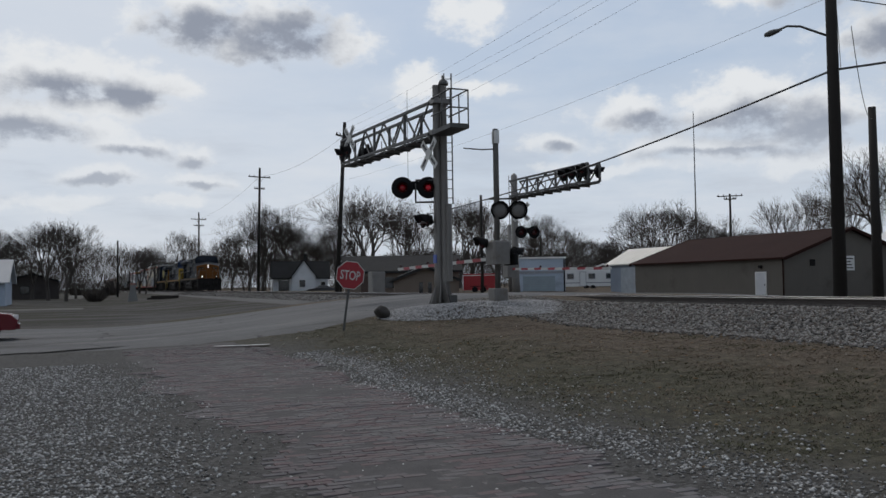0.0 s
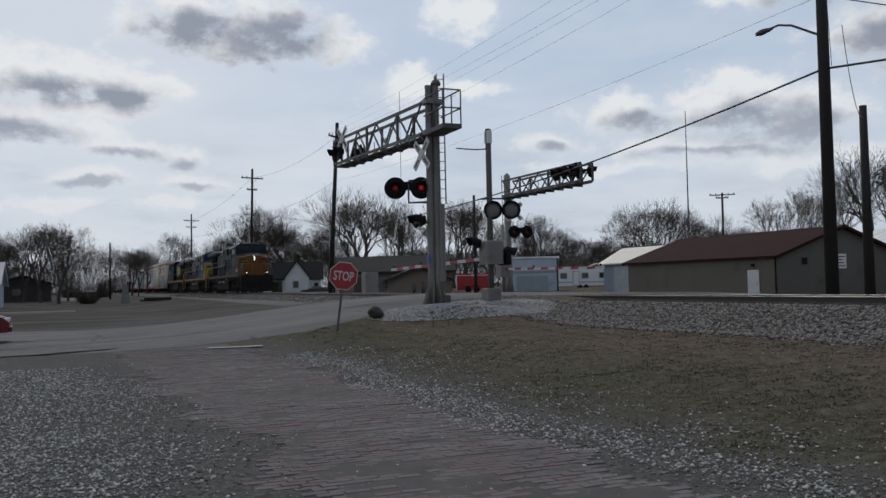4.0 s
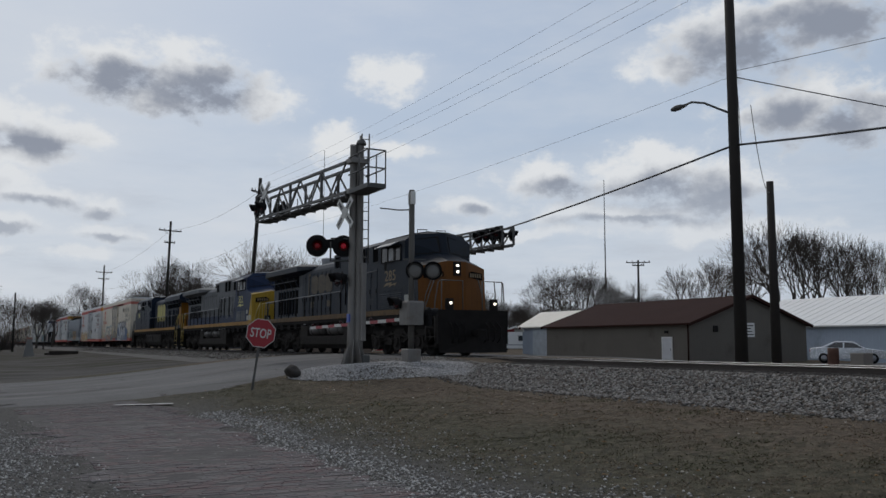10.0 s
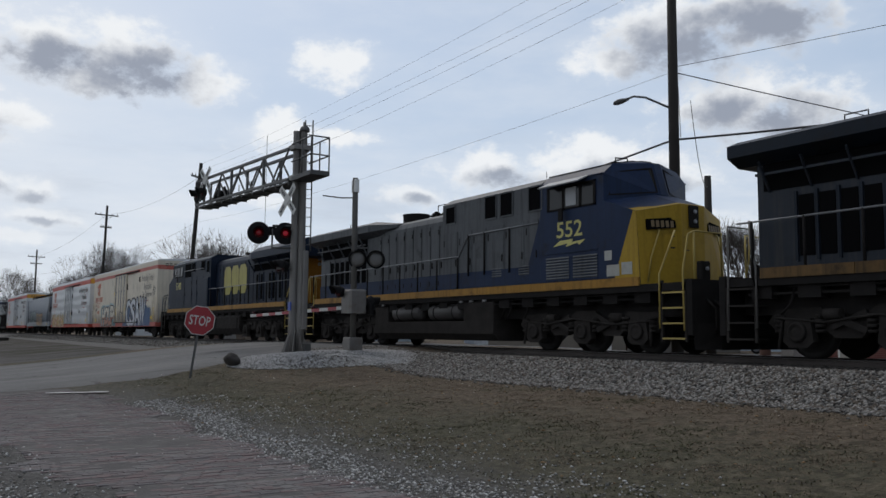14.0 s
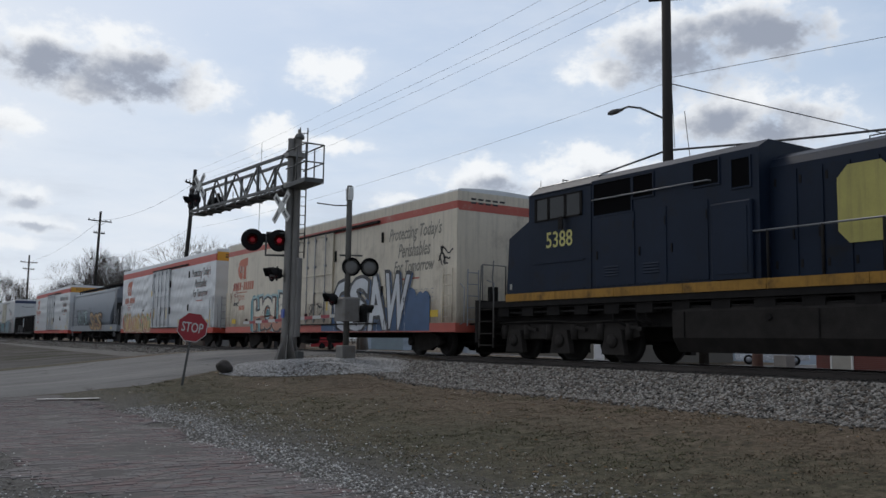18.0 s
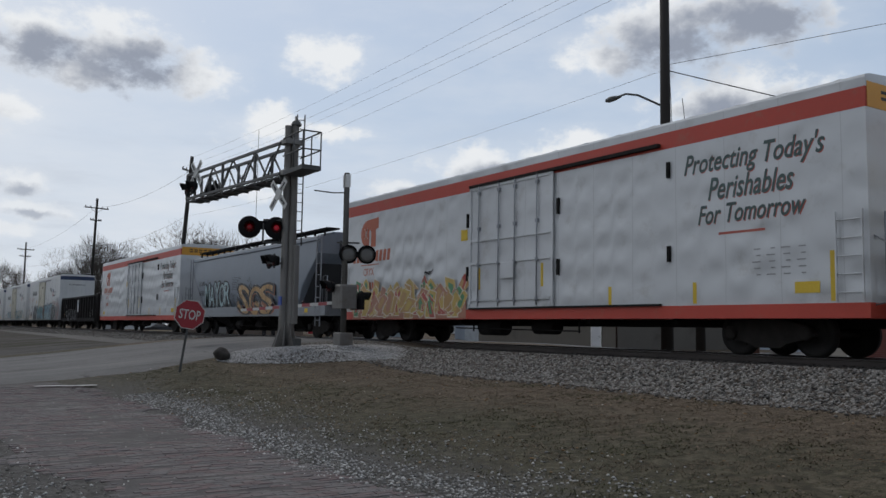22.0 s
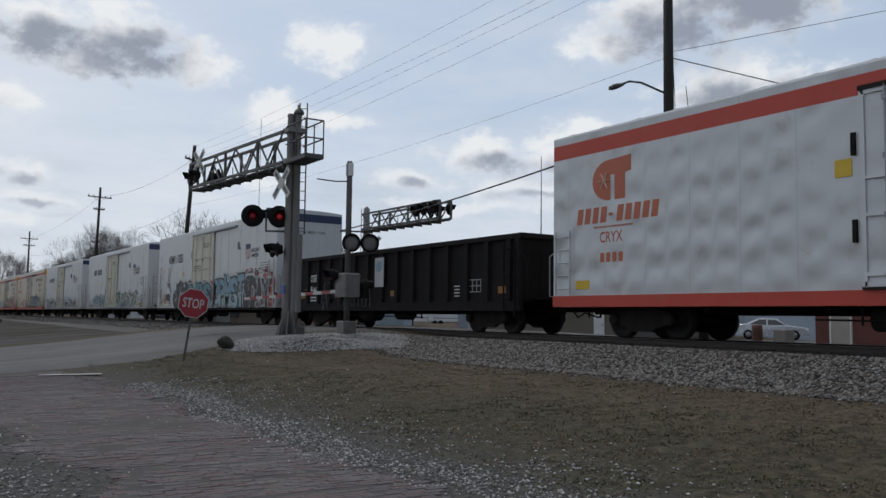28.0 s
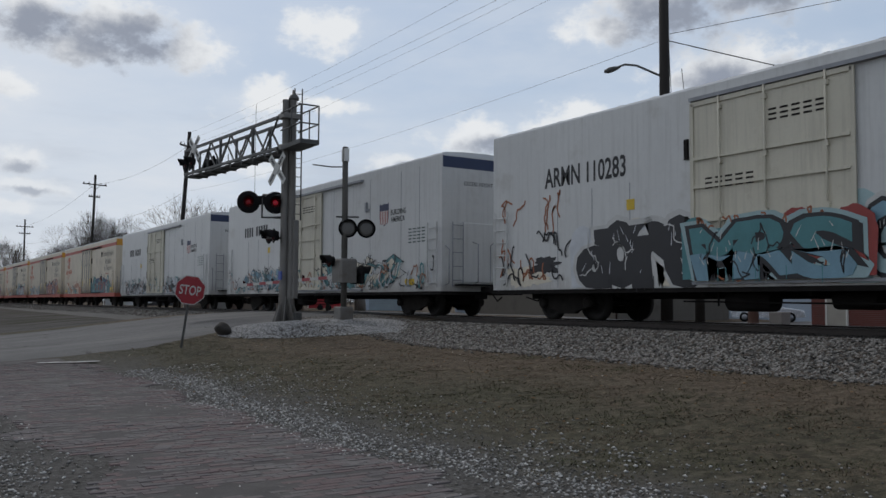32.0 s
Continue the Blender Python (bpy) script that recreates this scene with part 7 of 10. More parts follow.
def locomotive(origin, turned, label, style):
    t = rolling("locomotive", label, origin, turned, "locomotives")
    lower, upper, sill = style["lower"], style["upper"], style["sill"]
    rear, wing = style["rear"], style["wing"]
    vent = mat("black_vent", (0.005, 0.005, 0.0055), 0.95, bump=0.0, spec=0.03)
    lead, tail = style["lead"], style["tail_end"]
    part("deck", made(box, -1.5, 1.5, lead, tail, 1.46, 1.64), IRON, t)
    for s in (-1, 1):
        n = 9
        ys = np.linspace(style["front"] - 0.04, tail - 0.9, n + 1)
        for ya, yb in zip(ys, ys[1:]):
            part("side_sill", made(box, *sorted((s * 1.49, s * 1.53)), ya, yb - 0.012, 1.61, 1.82), sill, t, "painted stripe along the deck")
    end_steps(t, lead, -1, dict(style, grab=style["grab_front"], edge=style["edge_front"]))
    end_steps(t, tail, 1, style)
    wide_cab(t, style)
    # equipment cabinet behind the cab
    cr = style["cabinet_rear"]
    part("cabinet", made(prism, chamfered(1.46, 1.62, 4.76, 0.34, 0.20), along_y, -4.6, cr), upper, t)
    for s in (-1, 1):
        x0, x1 = sorted((s * 1.46, s * 1.472))
        for ya, yb, za, zb in style["openings"]:
            o = part("cabinet_vent", made(box, x0, x1, ya, yb, za, zb), vent, t, "dark vent opening")
            bm = bmesh.new()
            a0, a1 = sorted((s * 1.46, s * 1.488))
            for p, q, r0, r1 in ((ya - 0.04, ya, za, zb), (yb, yb + 0.04, za, zb), (ya - 0.04, yb + 0.04, zb, zb + 0.04), (ya - 0.04, yb + 0.04, za - 0.04, za)):
                box(bm, a0, a1, p, q, r0, r1)
            part("vent_rim", bm, upper, o)
        for ya, yb in style["panels"]:
            d = part("cabinet_door", made(box, *sorted((s * 1.46, s * 1.478)), ya, yb, 1.88, 3.62), style["doors"], t)
            part("latch", made(box, *sorted((s * 1.478, s * 1.50)), ya + 0.05, ya + 0.09, 2.55, 2.75), IRON, d)
            part("hinge", made(box, *sorted((s * 1.478, s * 1.49)), yb - 0.05, yb - 0.02, 3.2, 3.4), IRON, d)
        for y in (-2.55, -3.85):
            bm = bmesh.new()
            slats(bm, s * 1.479, s * 1.495, y - 0.26, y + 0.22, 2.10, 2.38, 0.07)
            part("cabinet_louvre", bm, style["doors"], t)
        if style["wrap"]:
            bm = bmesh.new()
            side_band(bm, s * 1.482, ((-4.6, 1.84), (-4.6, 3.66), (-4.05, 2.32), (cr - 0.02, 2.32), (cr - 0.02, 1.84)))
            part("blue_band", bm, lower, t, "blue lower band")
            bm = bmesh.new()
            side_band(bm, s * 1.152, ((cr + 0.02, 1.84), (cr + 0.02, 2.36), (rear - 0.05, 2.36), (rear - 0.05, 1.84)))
            part("blue_band", bm, lower, t, "blue lower band")
    # engine hood with doors, then the radiator end
    hood = [(-1.12, 1.62), (1.12, 1.62), (1.12, 4.14), (1.02, 4.32), (0.70, 4.46), (-0.70, 4.46), (-1.02, 4.32), (-1.12, 4.14)]
    part("hood", made(prism, hood, along_y, cr, 6.3), style["hood"], t)
    part("radiator_hood", made(prism, chamfered(1.10, 1.62, 4.1, 0.1, 0.1), along_y, 6.3, rear), style["hood"], t)
    gap = 0.58
    for s in (-1, 1):
        for y in np.arange(cr + 0.38, 5.9, gap):
            d = part("hood_door", made(box, *sorted((s * 1.12, s * 1.144)), y - 0.26, y + 0.26, 1.84, 4.02), style["doors"], t)
            part("latch", made(box, *sorted((s * 1.144, s * 1.17)), y + 0.16, y + 0.20, 2.6, 2.8), IRON, d)
            for z in (2.1, 3.8):
                part("hinge", made(box, *sorted((s * 1.144, s * 1.156)), y - 0.25, y - 0.20, z - 0.08, z + 0.08), IRON, d)
        for y in style["slots"]:
            o = part("radiator_vent", made(box, *sorted((s * 1.10, s * 1.118)), y - 0.17, y + 0.17, 2.05, 3.28), vent, t, "dark vent opening")
            part("vent_rim", made(box, *sorted((s * 1.10, s * 1.145)), y + 0.19, y + 0.25, 1.95, 3.36), style["doors"], o)
        part("radiator_screen", made(box, *sorted((s * 1.10, s * 1.118)), 6.4, rear - 0.15, 3.45, 4.02), vent, t, "dark radiator screen")
        part("screen_bar", made(bar, (s * 1.30, 6.2, 3.78), (s * 1.30, rear - 0.1, 3.78), 0.05, 0.05), style["hood"], t)
        for y in np.linspace(6.4, rear - 0.3, 5):
            part("wing_bracket", made(bar, (s * 1.11, y, 3.42), (s * 1.46, y, 4.02), 0.04, 0.05), style["hood"], t)
    prof = style["wing_shape"]
    w0 = style["wing_start"]
    bm = bmesh.new()
    lay = [[bm.verts.new((x * (1 if k else 0.72), y, z if k else 4.30 + 0.4 * (z - 4.3))) for x, z in prof] for k, y in ((0, w0), (1, w0 + 1.5), (1, wing))]
    for a, b in zip(lay, lay[1:]):
        for i in range(len(prof)):
            bm.faces.new((a[i], a[(i + 1) % len(prof)], b[(i + 1) % len(prof)], b[i]))
    bm.faces.new(lay[0][::-1]), bm.faces.new(lay[-1])
    part("radiator_wing", bm, style["roof"], t, "overhanging radiator roof")
    part("end_panel", made(box, -1.08, 1.08, rear, rear + 0.03, 1.75, 4.05), style["tail"], t, "painted rear end panel")
    part("tail_side", made(lambda b: [side_band(b, s * 1.106, ((rear - 0.0, 2.0), (rear - 0.0, 4.0), (rear - 0.75 * style["tail_wrap"], 4.0), (rear - 0.75 * style["tail_wrap"], 2.0))) for s in (-1, 1)]), style["tail"], t) if style["tail_wrap"] else None
    for z in (3.55, 3.78):
        part("rear_light", made(lathe, [(0.085, 0), (0.09, 0.04), (0.06, 0.05)], lambda u, v, w: (u, rear + 0.03 + w, z + v), 12), RAILING, t, "round rear headlight")
    part("exhaust", made(lathe, [(0.50, 4.30), (0.52, 4.40), (0.54, 4.40 + style["chimney"]), (0.56, 4.46 + style["chimney"]), (0.50, 4.46 + style["chimney"]), (0.46, 4.35)], lambda u, v, w: (u * 0.9, 4.6 + v, w), 18), style["stack"], t, "exhaust stack")
    bm = bmesh.new()
    for i, (dx, dy) in enumerate(((-0.24, 0), (-0.08, 0.12), (0.08, 0), (0.24, 0.1), (0.0, -0.25))):
        rod(bm, (dx, 3.2 + dy, 4.62), (dx, 2.78 + dy, 4.66), 0.03, 0.10, 9)
        rod(bm, (dx, 3.15 + dy, 4.42), (dx, 3.15 + dy, 4.62), 0.025, n=6)
    part("horn", bm, IRON, t)
    part("antenna", made(box, -0.16, 0.16, -6.1, -5.7, 4.93, 5.02, 0.02), RAILING, t)
    bm = bmesh.new()
    for x in (-0.75, 0.1):
        pipe(bm, [(x, -6.8, 4.82), (x, -6.8, 5.02), (x + 0.42, -6.8, 5.04), (x + 0.42, -6.8, 4.84)], 0.02)
    for y in (-2.6, 1.6, 8.4):
        pipe(bm, [(-0.6, y, 4.45), (-0.6, y, 4.84), (-0.6, y + 0.5, 4.84), (-0.6, y + 0.5, 4.45)], 0.018)
    part("roof_grab", bm, IRON, t)
    # walkway handrails
    hs = style["rail_step"]
    for s in (-1, 1):
        x = s * 1.5
        bm = bmesh.new()
        pipe(bm, [(x, tail - 0.35, 2.78), (x, hs + 0.55, 2.84), (x, hs, 3.46), (x * 0.99, -4.5, 3.50)] if hs is not None else [(x, tail - 0.35, 2.78), (x, -0.75, 2.80)], 0.022)
        part("handrail", bm, style["walk_rail"], t, "pale handrail")
        stop = hs + 0.6 if hs is not None else -0.6
        for y in np.arange(stop, tail - 0.4, 1.22):
            ob = new("rail_post", shared("loco_rail_post", lambda b: rod(b, (0, 0, 1.6), (0, 0, 2.80), 0.03, n=6), IRON))
            ob.parent = t
            ob.location = (x, y, 0)
        if hs is not None:
            for y in (hs, hs - 0.85, hs - 2.1):
                ob = new("rail_post", shared("loco_tall_post", lambda b: rod(b, (0, 0, 2.2), (0, 0, 3.48), 0.03, n=6), IRON))
                ob.parent = t
                ob.location = (x, y, 0)
    # tank and reservoirs
    if style["tank"] == "plain":
        part("fuel_tank", made(prism, [(-1.47, 0.62), (-1.25, 0.30), (1.25, 0.30), (1.47, 0.62), (1.47, 1.20), (1.38, 1.28), (-1.38, 1.28), (-1.47, 1.20)], along_y, -1.95, 5.4), GRIME, t, "long flat-sided fuel tank")
        for s in (-1, 1):
            part("tank_strap", made(lambda b: [bar(b, (s * 1.475, y, 0.62), (s * 1.475, y, 1.2), 0.05, 0.02) for y in (-1.6, 1.7, 5.1)]), IRON, t)
            part("filler_cap", made(rod, (s * 1.46, 0.6, 1.05), (s * 1.52, 0.6, 1.05), 0.07, n=10), IRON, t)
        # deep side box behind the cab, rail and windowed band of the upper cabinet
        for s in (-1, 1):
            b = part("side_box", made(box, *sorted((s * 1.30, s * 1.56)), -0.77, 0.28, 1.84, 3.48, 0.03), upper, t, "deep equipment box")
            part("box_door", made(box, *sorted((s * 1.56, s * 1.575)), -0.68, 0.18, 1.95, 3.36), style["doors"], b)
            part("upper_rail", made(pipe, [(s * 1.46, -4.55, 4.05), (s * 1.54, -4.5, 4.05), (s * 1.54, -0.85, 4.03), (s * 1.46, -0.8, 4.03)], 0.018), style["walk_rail"], t)
    else:
        part("fuel_tank", made(prism, [(-1.44, 0.45), (-1.2, 0.24), (1.2, 0.24), (1.44, 0.45), (1.44, 0.84), (-1.44, 0.84)], along_y, -2.35, 5.05), GRIME, t)
        part("equipment_box", made(box, -1.44, 1.44, -2.35, -0.75, 0.84, 1.40, 0.03), GRIME, t)
        part("equipment_box", made(box, -1.44, 1.44, 4.05, 5.05, 0.84, 1.36, 0.03), GRIME, t)
        tin = mat("reservoir_grey", (0.060, 0.056, 0.054), 0.55, 0.1, 0.35, 1.5, spec=0.3)
        for s in (-1, 1):
            for ya, yb in ((-0.54, 1.46), (1.95, 3.88)):
                a = part("air_reservoir", made(lathe, [(0.06, ya), (0.20, ya + 0.04), (0.27, ya + 0.13), (0.27, yb - 0.13), (0.20, yb - 0.04), (0.06, yb)], lambda u, v, w: (s * 1.18 + u, w, 1.13 + v), 18), tin, t, "grey air reservoir")
                part("strap", made(lambda b: [lathe(b, [(0.275, y - 0.03), (0.28, y), (0.275, y + 0.03)], lambda u, v, w: (s * 1.18 + u, w, 1.13 + v), 18) for y in (ya + 0.45, yb - 0.45)]), IRON, a)
            bm = bmesh.new()
            for y in (-1.9, -1.2, -0.66, 4.4):
                box(bm, *sorted((s * 1.40, s * 1.48)), y - 0.07, y + 0.07, 1.40, 1.52)
            part("valve_box", bm, mat("pale_tag", (0.22, 0.22, 0.22), 0.6), t)
    loco_truck(t, -6.05, style["tank"] != "plain")
    loco_truck(t, 7.65, style["tank"] != "plain")
    bm = bmesh.new()
    for s in (-1, 1):
        for y in np.arange(-8.6, tail - 0.6, 1.1):
            box(bm, *sorted((s * 1.1, s * 1.42)), y, y + 0.5, 1.20, 1.46)
        rod(bm, (s * 1.35, -8.4, 1.3), (s * 1.35, tail - 0.5, 1.3), 0.035, n=6)
        rod(bm, (s * 1.40, -8.2, 1.42), (s * 1.40, tail - 1.5, 1.42), 0.022, n=5)
        for y in (-4.0, -3.2, -2.9, 5.4, 9.6):
            pipe(bm, [(s * 1.35, y, 1.42), (s * 1.40, y + 0.1, 1.05), (s * 1.25, y + 0.4, 0.9)], 0.03, 5)
    box(bm, -1.05, 1.05, lead + 0.2, tail - 0.15, 0.88, 1.46)
    part("underframe", bm, IRON, t)
    # emblem on the hood: plain slotted blocks, no letters
    if style["emblem"]:
        col, ya, yb, za, zb, brackets = style["emblem"]
        for s in (-1, 1):
            x = s * 1.172
            shape_blocks(t, x, ya, yb, za, zb, col)
            if brackets:
                for y, d in ((ya - 0.35, 1), (yb + 0.35, -1)):
                    bm = bmesh.new()
                    quad_box(bm, x - 0.002, x + 0.002, y - 0.06, y + 0.06, za - 0.15, zb + 0.15)
                    quad_box(bm, x - 0.002, x + 0.002, *sorted((y + d * 0.06, y + d * 0.24)), zb + 0.03, zb + 0.15)
                    quad_box(bm, x - 0.002, x + 0.002, *sorted((y + d * 0.06, y + d * 0.24)), za - 0.15, za - 0.03)
                    part("emblem_bracket", bm, col, t)
                for y in (ya + 0.55, yb - 0.1):
                    part("emblem_patch", made(blob, y - 0.35, y + 0.25, za - 0.75, za - 0.35, x, y, 0.5), col, t)
    return t


def loco_paint(name, c, streaks=0.35, soot=0.35):
    return mat(name, c, 0.50, 0.0, 0.3, 0.9, 0.08, 25, dirt=((0.012, 0.011, 0.010), soot, 1.2), streaks=streaks, spec=0.15, ink=(0.010, 0.0095, 0.009))


NAVY_OLD, NAVY = loco_paint("navy_paint_worn", (0.0100, 0.0155, 0.025)), loco_paint("navy_paint_fresh", (0.0085, 0.0150, 0.030), 0.1)
GREY_OLD, BLUE_OLD = loco_paint("grey_paint_sooty", (0.085, 0.091, 0.098), 0.55, 0.25), loco_paint("blue_paint_worn", (0.0125, 0.024, 0.058), 0.35)
TAN_SILL, GOLD_SILL = loco_paint("dull_sill_stripe", (0.11, 0.064, 0.024), 0.6), loco_paint("gold_sill_stripe", (0.30, 0.16, 0.032), 0.4)
ORANGE_NOSE, GOLD_NOSE = loco_paint("orange_nose_worn", (0.150, 0.058, 0.012), 0.35, 0.2), loco_paint("yellow_nose", (0.33, 0.215, 0.026), 0.3, 0.15)
FADED = mat("faded_gold_emblem", (0.075, 0.060, 0.040), 0.7, 0, 0.5, 2.0, 0.1, dirt=((0.014, 0.015, 0.018), 0.4, 3.0))
BRIGHT = mat("yellow_emblem", (0.36, 0.32, 0.085), 0.55, 0, 0.2, 1.5, streaks=0.35)
GOLD_INK = mat("dull_gold_number", (0.17, 0.12, 0.06), 0.6, 0, 0.3, 4)
YELLOW_INK = mat("yellow_number", (0.46, 0.42, 0.14), 0.55)
WALK_RAIL, DARK_GRAB, GOLD_GRAB = mat("loco_handrail", (0.16, 0.165, 0.175), 0.4, 0.2), mat("dark_grab_paint", (0.09, 0.085, 0.08), 0.5), mat("yellow_grab_paint", (0.36, 0.27, 0.07), 0.5)
OLDER = dict(chimney=0.38, lead=-9.78, tail_end=11.2, front=-8.30, cabinet_rear=0.44, rear=10.6, wing=11.06, wing_start=4.1, rail_step=-1.1, tank="split", awning=True, roof_pale=False, louvres=True, bolt=True, wide=0.0, walk_rail=WALK_RAIL,
             wing_shape=[(-1.50, 4.20), (-1.15, 4.02), (1.15, 4.02), (1.50, 4.20), (1.50, 4.46), (1.15, 4.60), (-1.15, 4.60), (-1.50, 4.46)],
             openings=((-4.65, -4.09, 3.88, 4.52), (-3.31, -2.75, 3.88, 4.52), (-2.51, -1.96, 3.88, 4.52), (-0.30, 0.22, 3.95, 4.45)),
             panels=((-4.50, -3.95), (-3.85, -3.0), (-2.9, -2.1), (-2.0, -1.35), (-1.25, -0.55), (-0.45, 0.35)), slots=np.arange(6.65, 9.9, 0.47))
locomotive(-53.63, False, "leading dark blue locomotive with a worn orange nose and lit headlights",
           dict(OLDER, lower=NAVY_OLD, upper=NAVY_OLD, doors=loco_paint("navy_door_worn", (0.0125, 0.018, 0.028), 0.5), hood=mat("navy_hood_faded", (0.016, 0.021, 0.030), 0.5, 0, 0.3, 0.9, 0.08, 25, dirt=((0.012, 0.011, 0.010), 0.3, 1.2), streaks=0.5, spec=0.22, ink=(0.050, 0.046, 0.038)), sill=TAN_SILL, nose=ORANGE_NOSE, tail=NAVY_OLD, roof=NAVY_OLD, stack=RAILING, grab=DARK_GRAB, grab_front=DARK_GRAB, edge_front=GRIME, ink=GOLD_INK, edge=GRIME, board=GOLD_INK,
                number="285", wrap=False, tail_wrap=0, lit=True, crest=None, notes=((-7.55, -7.14, 2.06, 2.36), (-7.98, -7.60, 2.06, 2.36), (-2.38, -2.28, 1.95, 2.08)), emblem=(FADED, 1.35, 4.3, 2.95, 3.85, True)))
locomotive(-31.6, False, "sooty grey and blue locomotive with yellow nose",
           dict(OLDER, lower=BLUE_OLD, upper=GREY_OLD, doors=GREY_OLD, hood=GREY_OLD, sill=GOLD_SILL, nose=GOLD_NOSE, tail=GOLD_NOSE, roof=GREY_OLD, stack=IRON, grab=GOLD_GRAB, grab_front=GOLD_GRAB, edge_front=GOLD_GRAB, ink=YELLOW_INK, edge=GOLD_GRAB, board=GOLD_INK,
                number="552", wrap=True, tail_wrap=0, lit=False, crest=NAVY, notes=((-7.40, -7.15, 2.28, 2.52), (-7.66, -7.22, 1.88, 2.16), (-8.10, -7.74, 1.90, 2.20)), emblem=None))
locomotive(-6.55, True, "dark blue locomotive running backwards with large yellow emblem",
           dict(chimney=0.06, lead=-9.5, tail_end=12.35, front=-8.06, cabinet_rear=0.42, rear=11.75, wing=12.9, wing_start=5.4, rail_step=None, tank="plain", awning=False, roof_pale=True, louvres=False, bolt=False, wide=0.04, walk_rail=WALK_RAIL,
                wing_shape=[(-1.50, 4.02), (-1.10, 3.80), (1.10, 3.80), (1.50, 4.02), (1.50, 4.36), (1.10, 4.62), (-1.10, 4.62), (-1.50, 4.36)],
                openings=((-4.50, -3.20, 3.66, 4.46), (-3.12, -2.50, 3.95, 4.46), (-1.29, -0.60, 3.95, 4.46), (-0.25, 0.2, 3.78, 4.38)), panels=((-4.45, -3.1), (-3.0, -2.1), (-2.0, -0.9)), slots=(6.9, 7.5, 8.6, 9.1, 9.9, 10.6),
                lower=NAVY, upper=NAVY, doors=NAVY, hood=NAVY, sill=GOLD_SILL, nose=NAVY, tail=loco_paint("orange_tail_paint", (0.26, 0.115, 0.016), 0.25, 0.2), roof=NAVY, stack=IRON, grab=GOLD_GRAB, grab_front=DARK_GRAB, edge_front=GRIME, ink=YELLOW_INK, edge=GOLD_GRAB, board=GOLD_INK,
                number="5388", wrap=False, tail_wrap=1.0, lit=False, crest=None, notes=((-7.95, -7.85, 1.95, 2.1),), emblem=(BRIGHT, 1.92, 5.50, 2.42, 3.92, False)))

# ---------------------------------------------------------------- crossing signals
GALV = mat("weathered_steel_grey", (0.21, 0.20, 0.188), 0.6, 0.35, 0.22, 1.5, 0.15, 30, dirt=((0.12, 0.09, 0.065), 0.25, 1.2), streaks=0.15)
DULL = mat("dull_steel", (0.085, 0.085, 0.083), 0.6, 0.3, 0.25, 2.0)
BLACK = mat("signal_black", (0.010, 0.010, 0.011), 0.8, 0, 0.2, 3, spec=0.15)
LENS_ON = mat("red_lens_lit", (0.10, 0.006, 0.010), 0.25, 0, 0.1, 5, 0, glow=((1.0, 0.03, 0.07), 0.13))
LENS_LOW = mat("red_lens_low", (0.10, 0.006, 0.008), 0.25, 0, 0.1, 5, 0, glow=((1.0, 0.02, 0.05), 0.045))
LENS_DIM = mat("red_lens_glow", (0.022, 0.003, 0.004), 0.25, 0, 0.1, 5, 0, glow=((1.0, 0.02, 0.03), 0.008))
LENS_OFF = mat("red_lens_dim", (0.025, 0.004, 0.005), 0.25, 0, 0.1, 5, 0, glow=((1.0, 0.02, 0.03), 0.004))
SIGN_WHITE = mat("sign_white", (0.48, 0.48, 0.46), 0.5, 0, 0.12, 3)
SIGN_RED = mat("sign_red", (0.28, 0.012, 0.022), 0.4, 0, 0.12, 2, dirt=((0.25, 0.05, 0.05), 0.2, 2))
CONCRETE = mat("old_concrete", (0.30, 0.29, 0.27), 0.9, 0, 0.2, 3, 0.4, 40)


def facing(x, y, z, yaw):
    """A pose whose local -y looks out at the given yaw (degrees left of +y)."""
    return pose(x, y, z, 0, 0, yaw + 180)


def flasher(parent, at, lit=None, r=0.33, hood=0.30, clear=None):
    """One round signal lamp: target plate, hood, lens and housing; it looks along its own -y."""
    f = part("signal_lamp", made(lathe, [(0.05, 0.16), (0.15, 0.14), (0.17, 0.02), (r - 0.02, 0.015), (r, 0.0), (r - 0.01, -0.012), (0.16, -0.01)], lambda u, v, w: (u, w, v), 24), BLACK, parent)
    f.matrix_basis = at
    bm = bmesh.new()
    n = 14
    ang = [math.pi * (-0.12 + 1.24 * i / (n - 1)) for i in range(n)]
    mouth = 0.26 if clear else 0.175
    rows = [[bm.verts.new(((mouth + d) * math.cos(a), -0.02 - dep * (0.55 + 0.45 * math.sin(max(0, min(math.pi, a)))), (mouth + d) * math.sin(a))) for a in ang] for d, dep in ((0, 0), (0, hood), (0.012, hood), (0.012, 0))]
    for a, b in zip(rows, rows[1:]):
        for i in range(n - 1):
            bm.faces.new((a[i], a[i + 1], b[i + 1], b[i])).smooth = True
    part("hood", bm, BLACK, f)
    wide = 1.55 if clear else 1.0
    part("lens", made(lathe, [(0.155 * wide, -0.014), (0.14 * wide, -0.04), (0.09 * wide, -0.06), (0.02, -0.066)], lambda u, v, w: (u, w, v), 20), clear or (LENS_DIM if lit else LENS_OFF), f, "unlit lens with sky reflection in its colour" if clear else "red lens")
    if lit:
        part("lamp_filament", made(lathe, [(0.085, -0.062), (0.06, -0.070), (0.02, -0.076)], lambda u, v, w: (u, w, v), 14), LENS_ON if lit > 1 else LENS_LOW, f, "glowing red lamp centre")
    return f


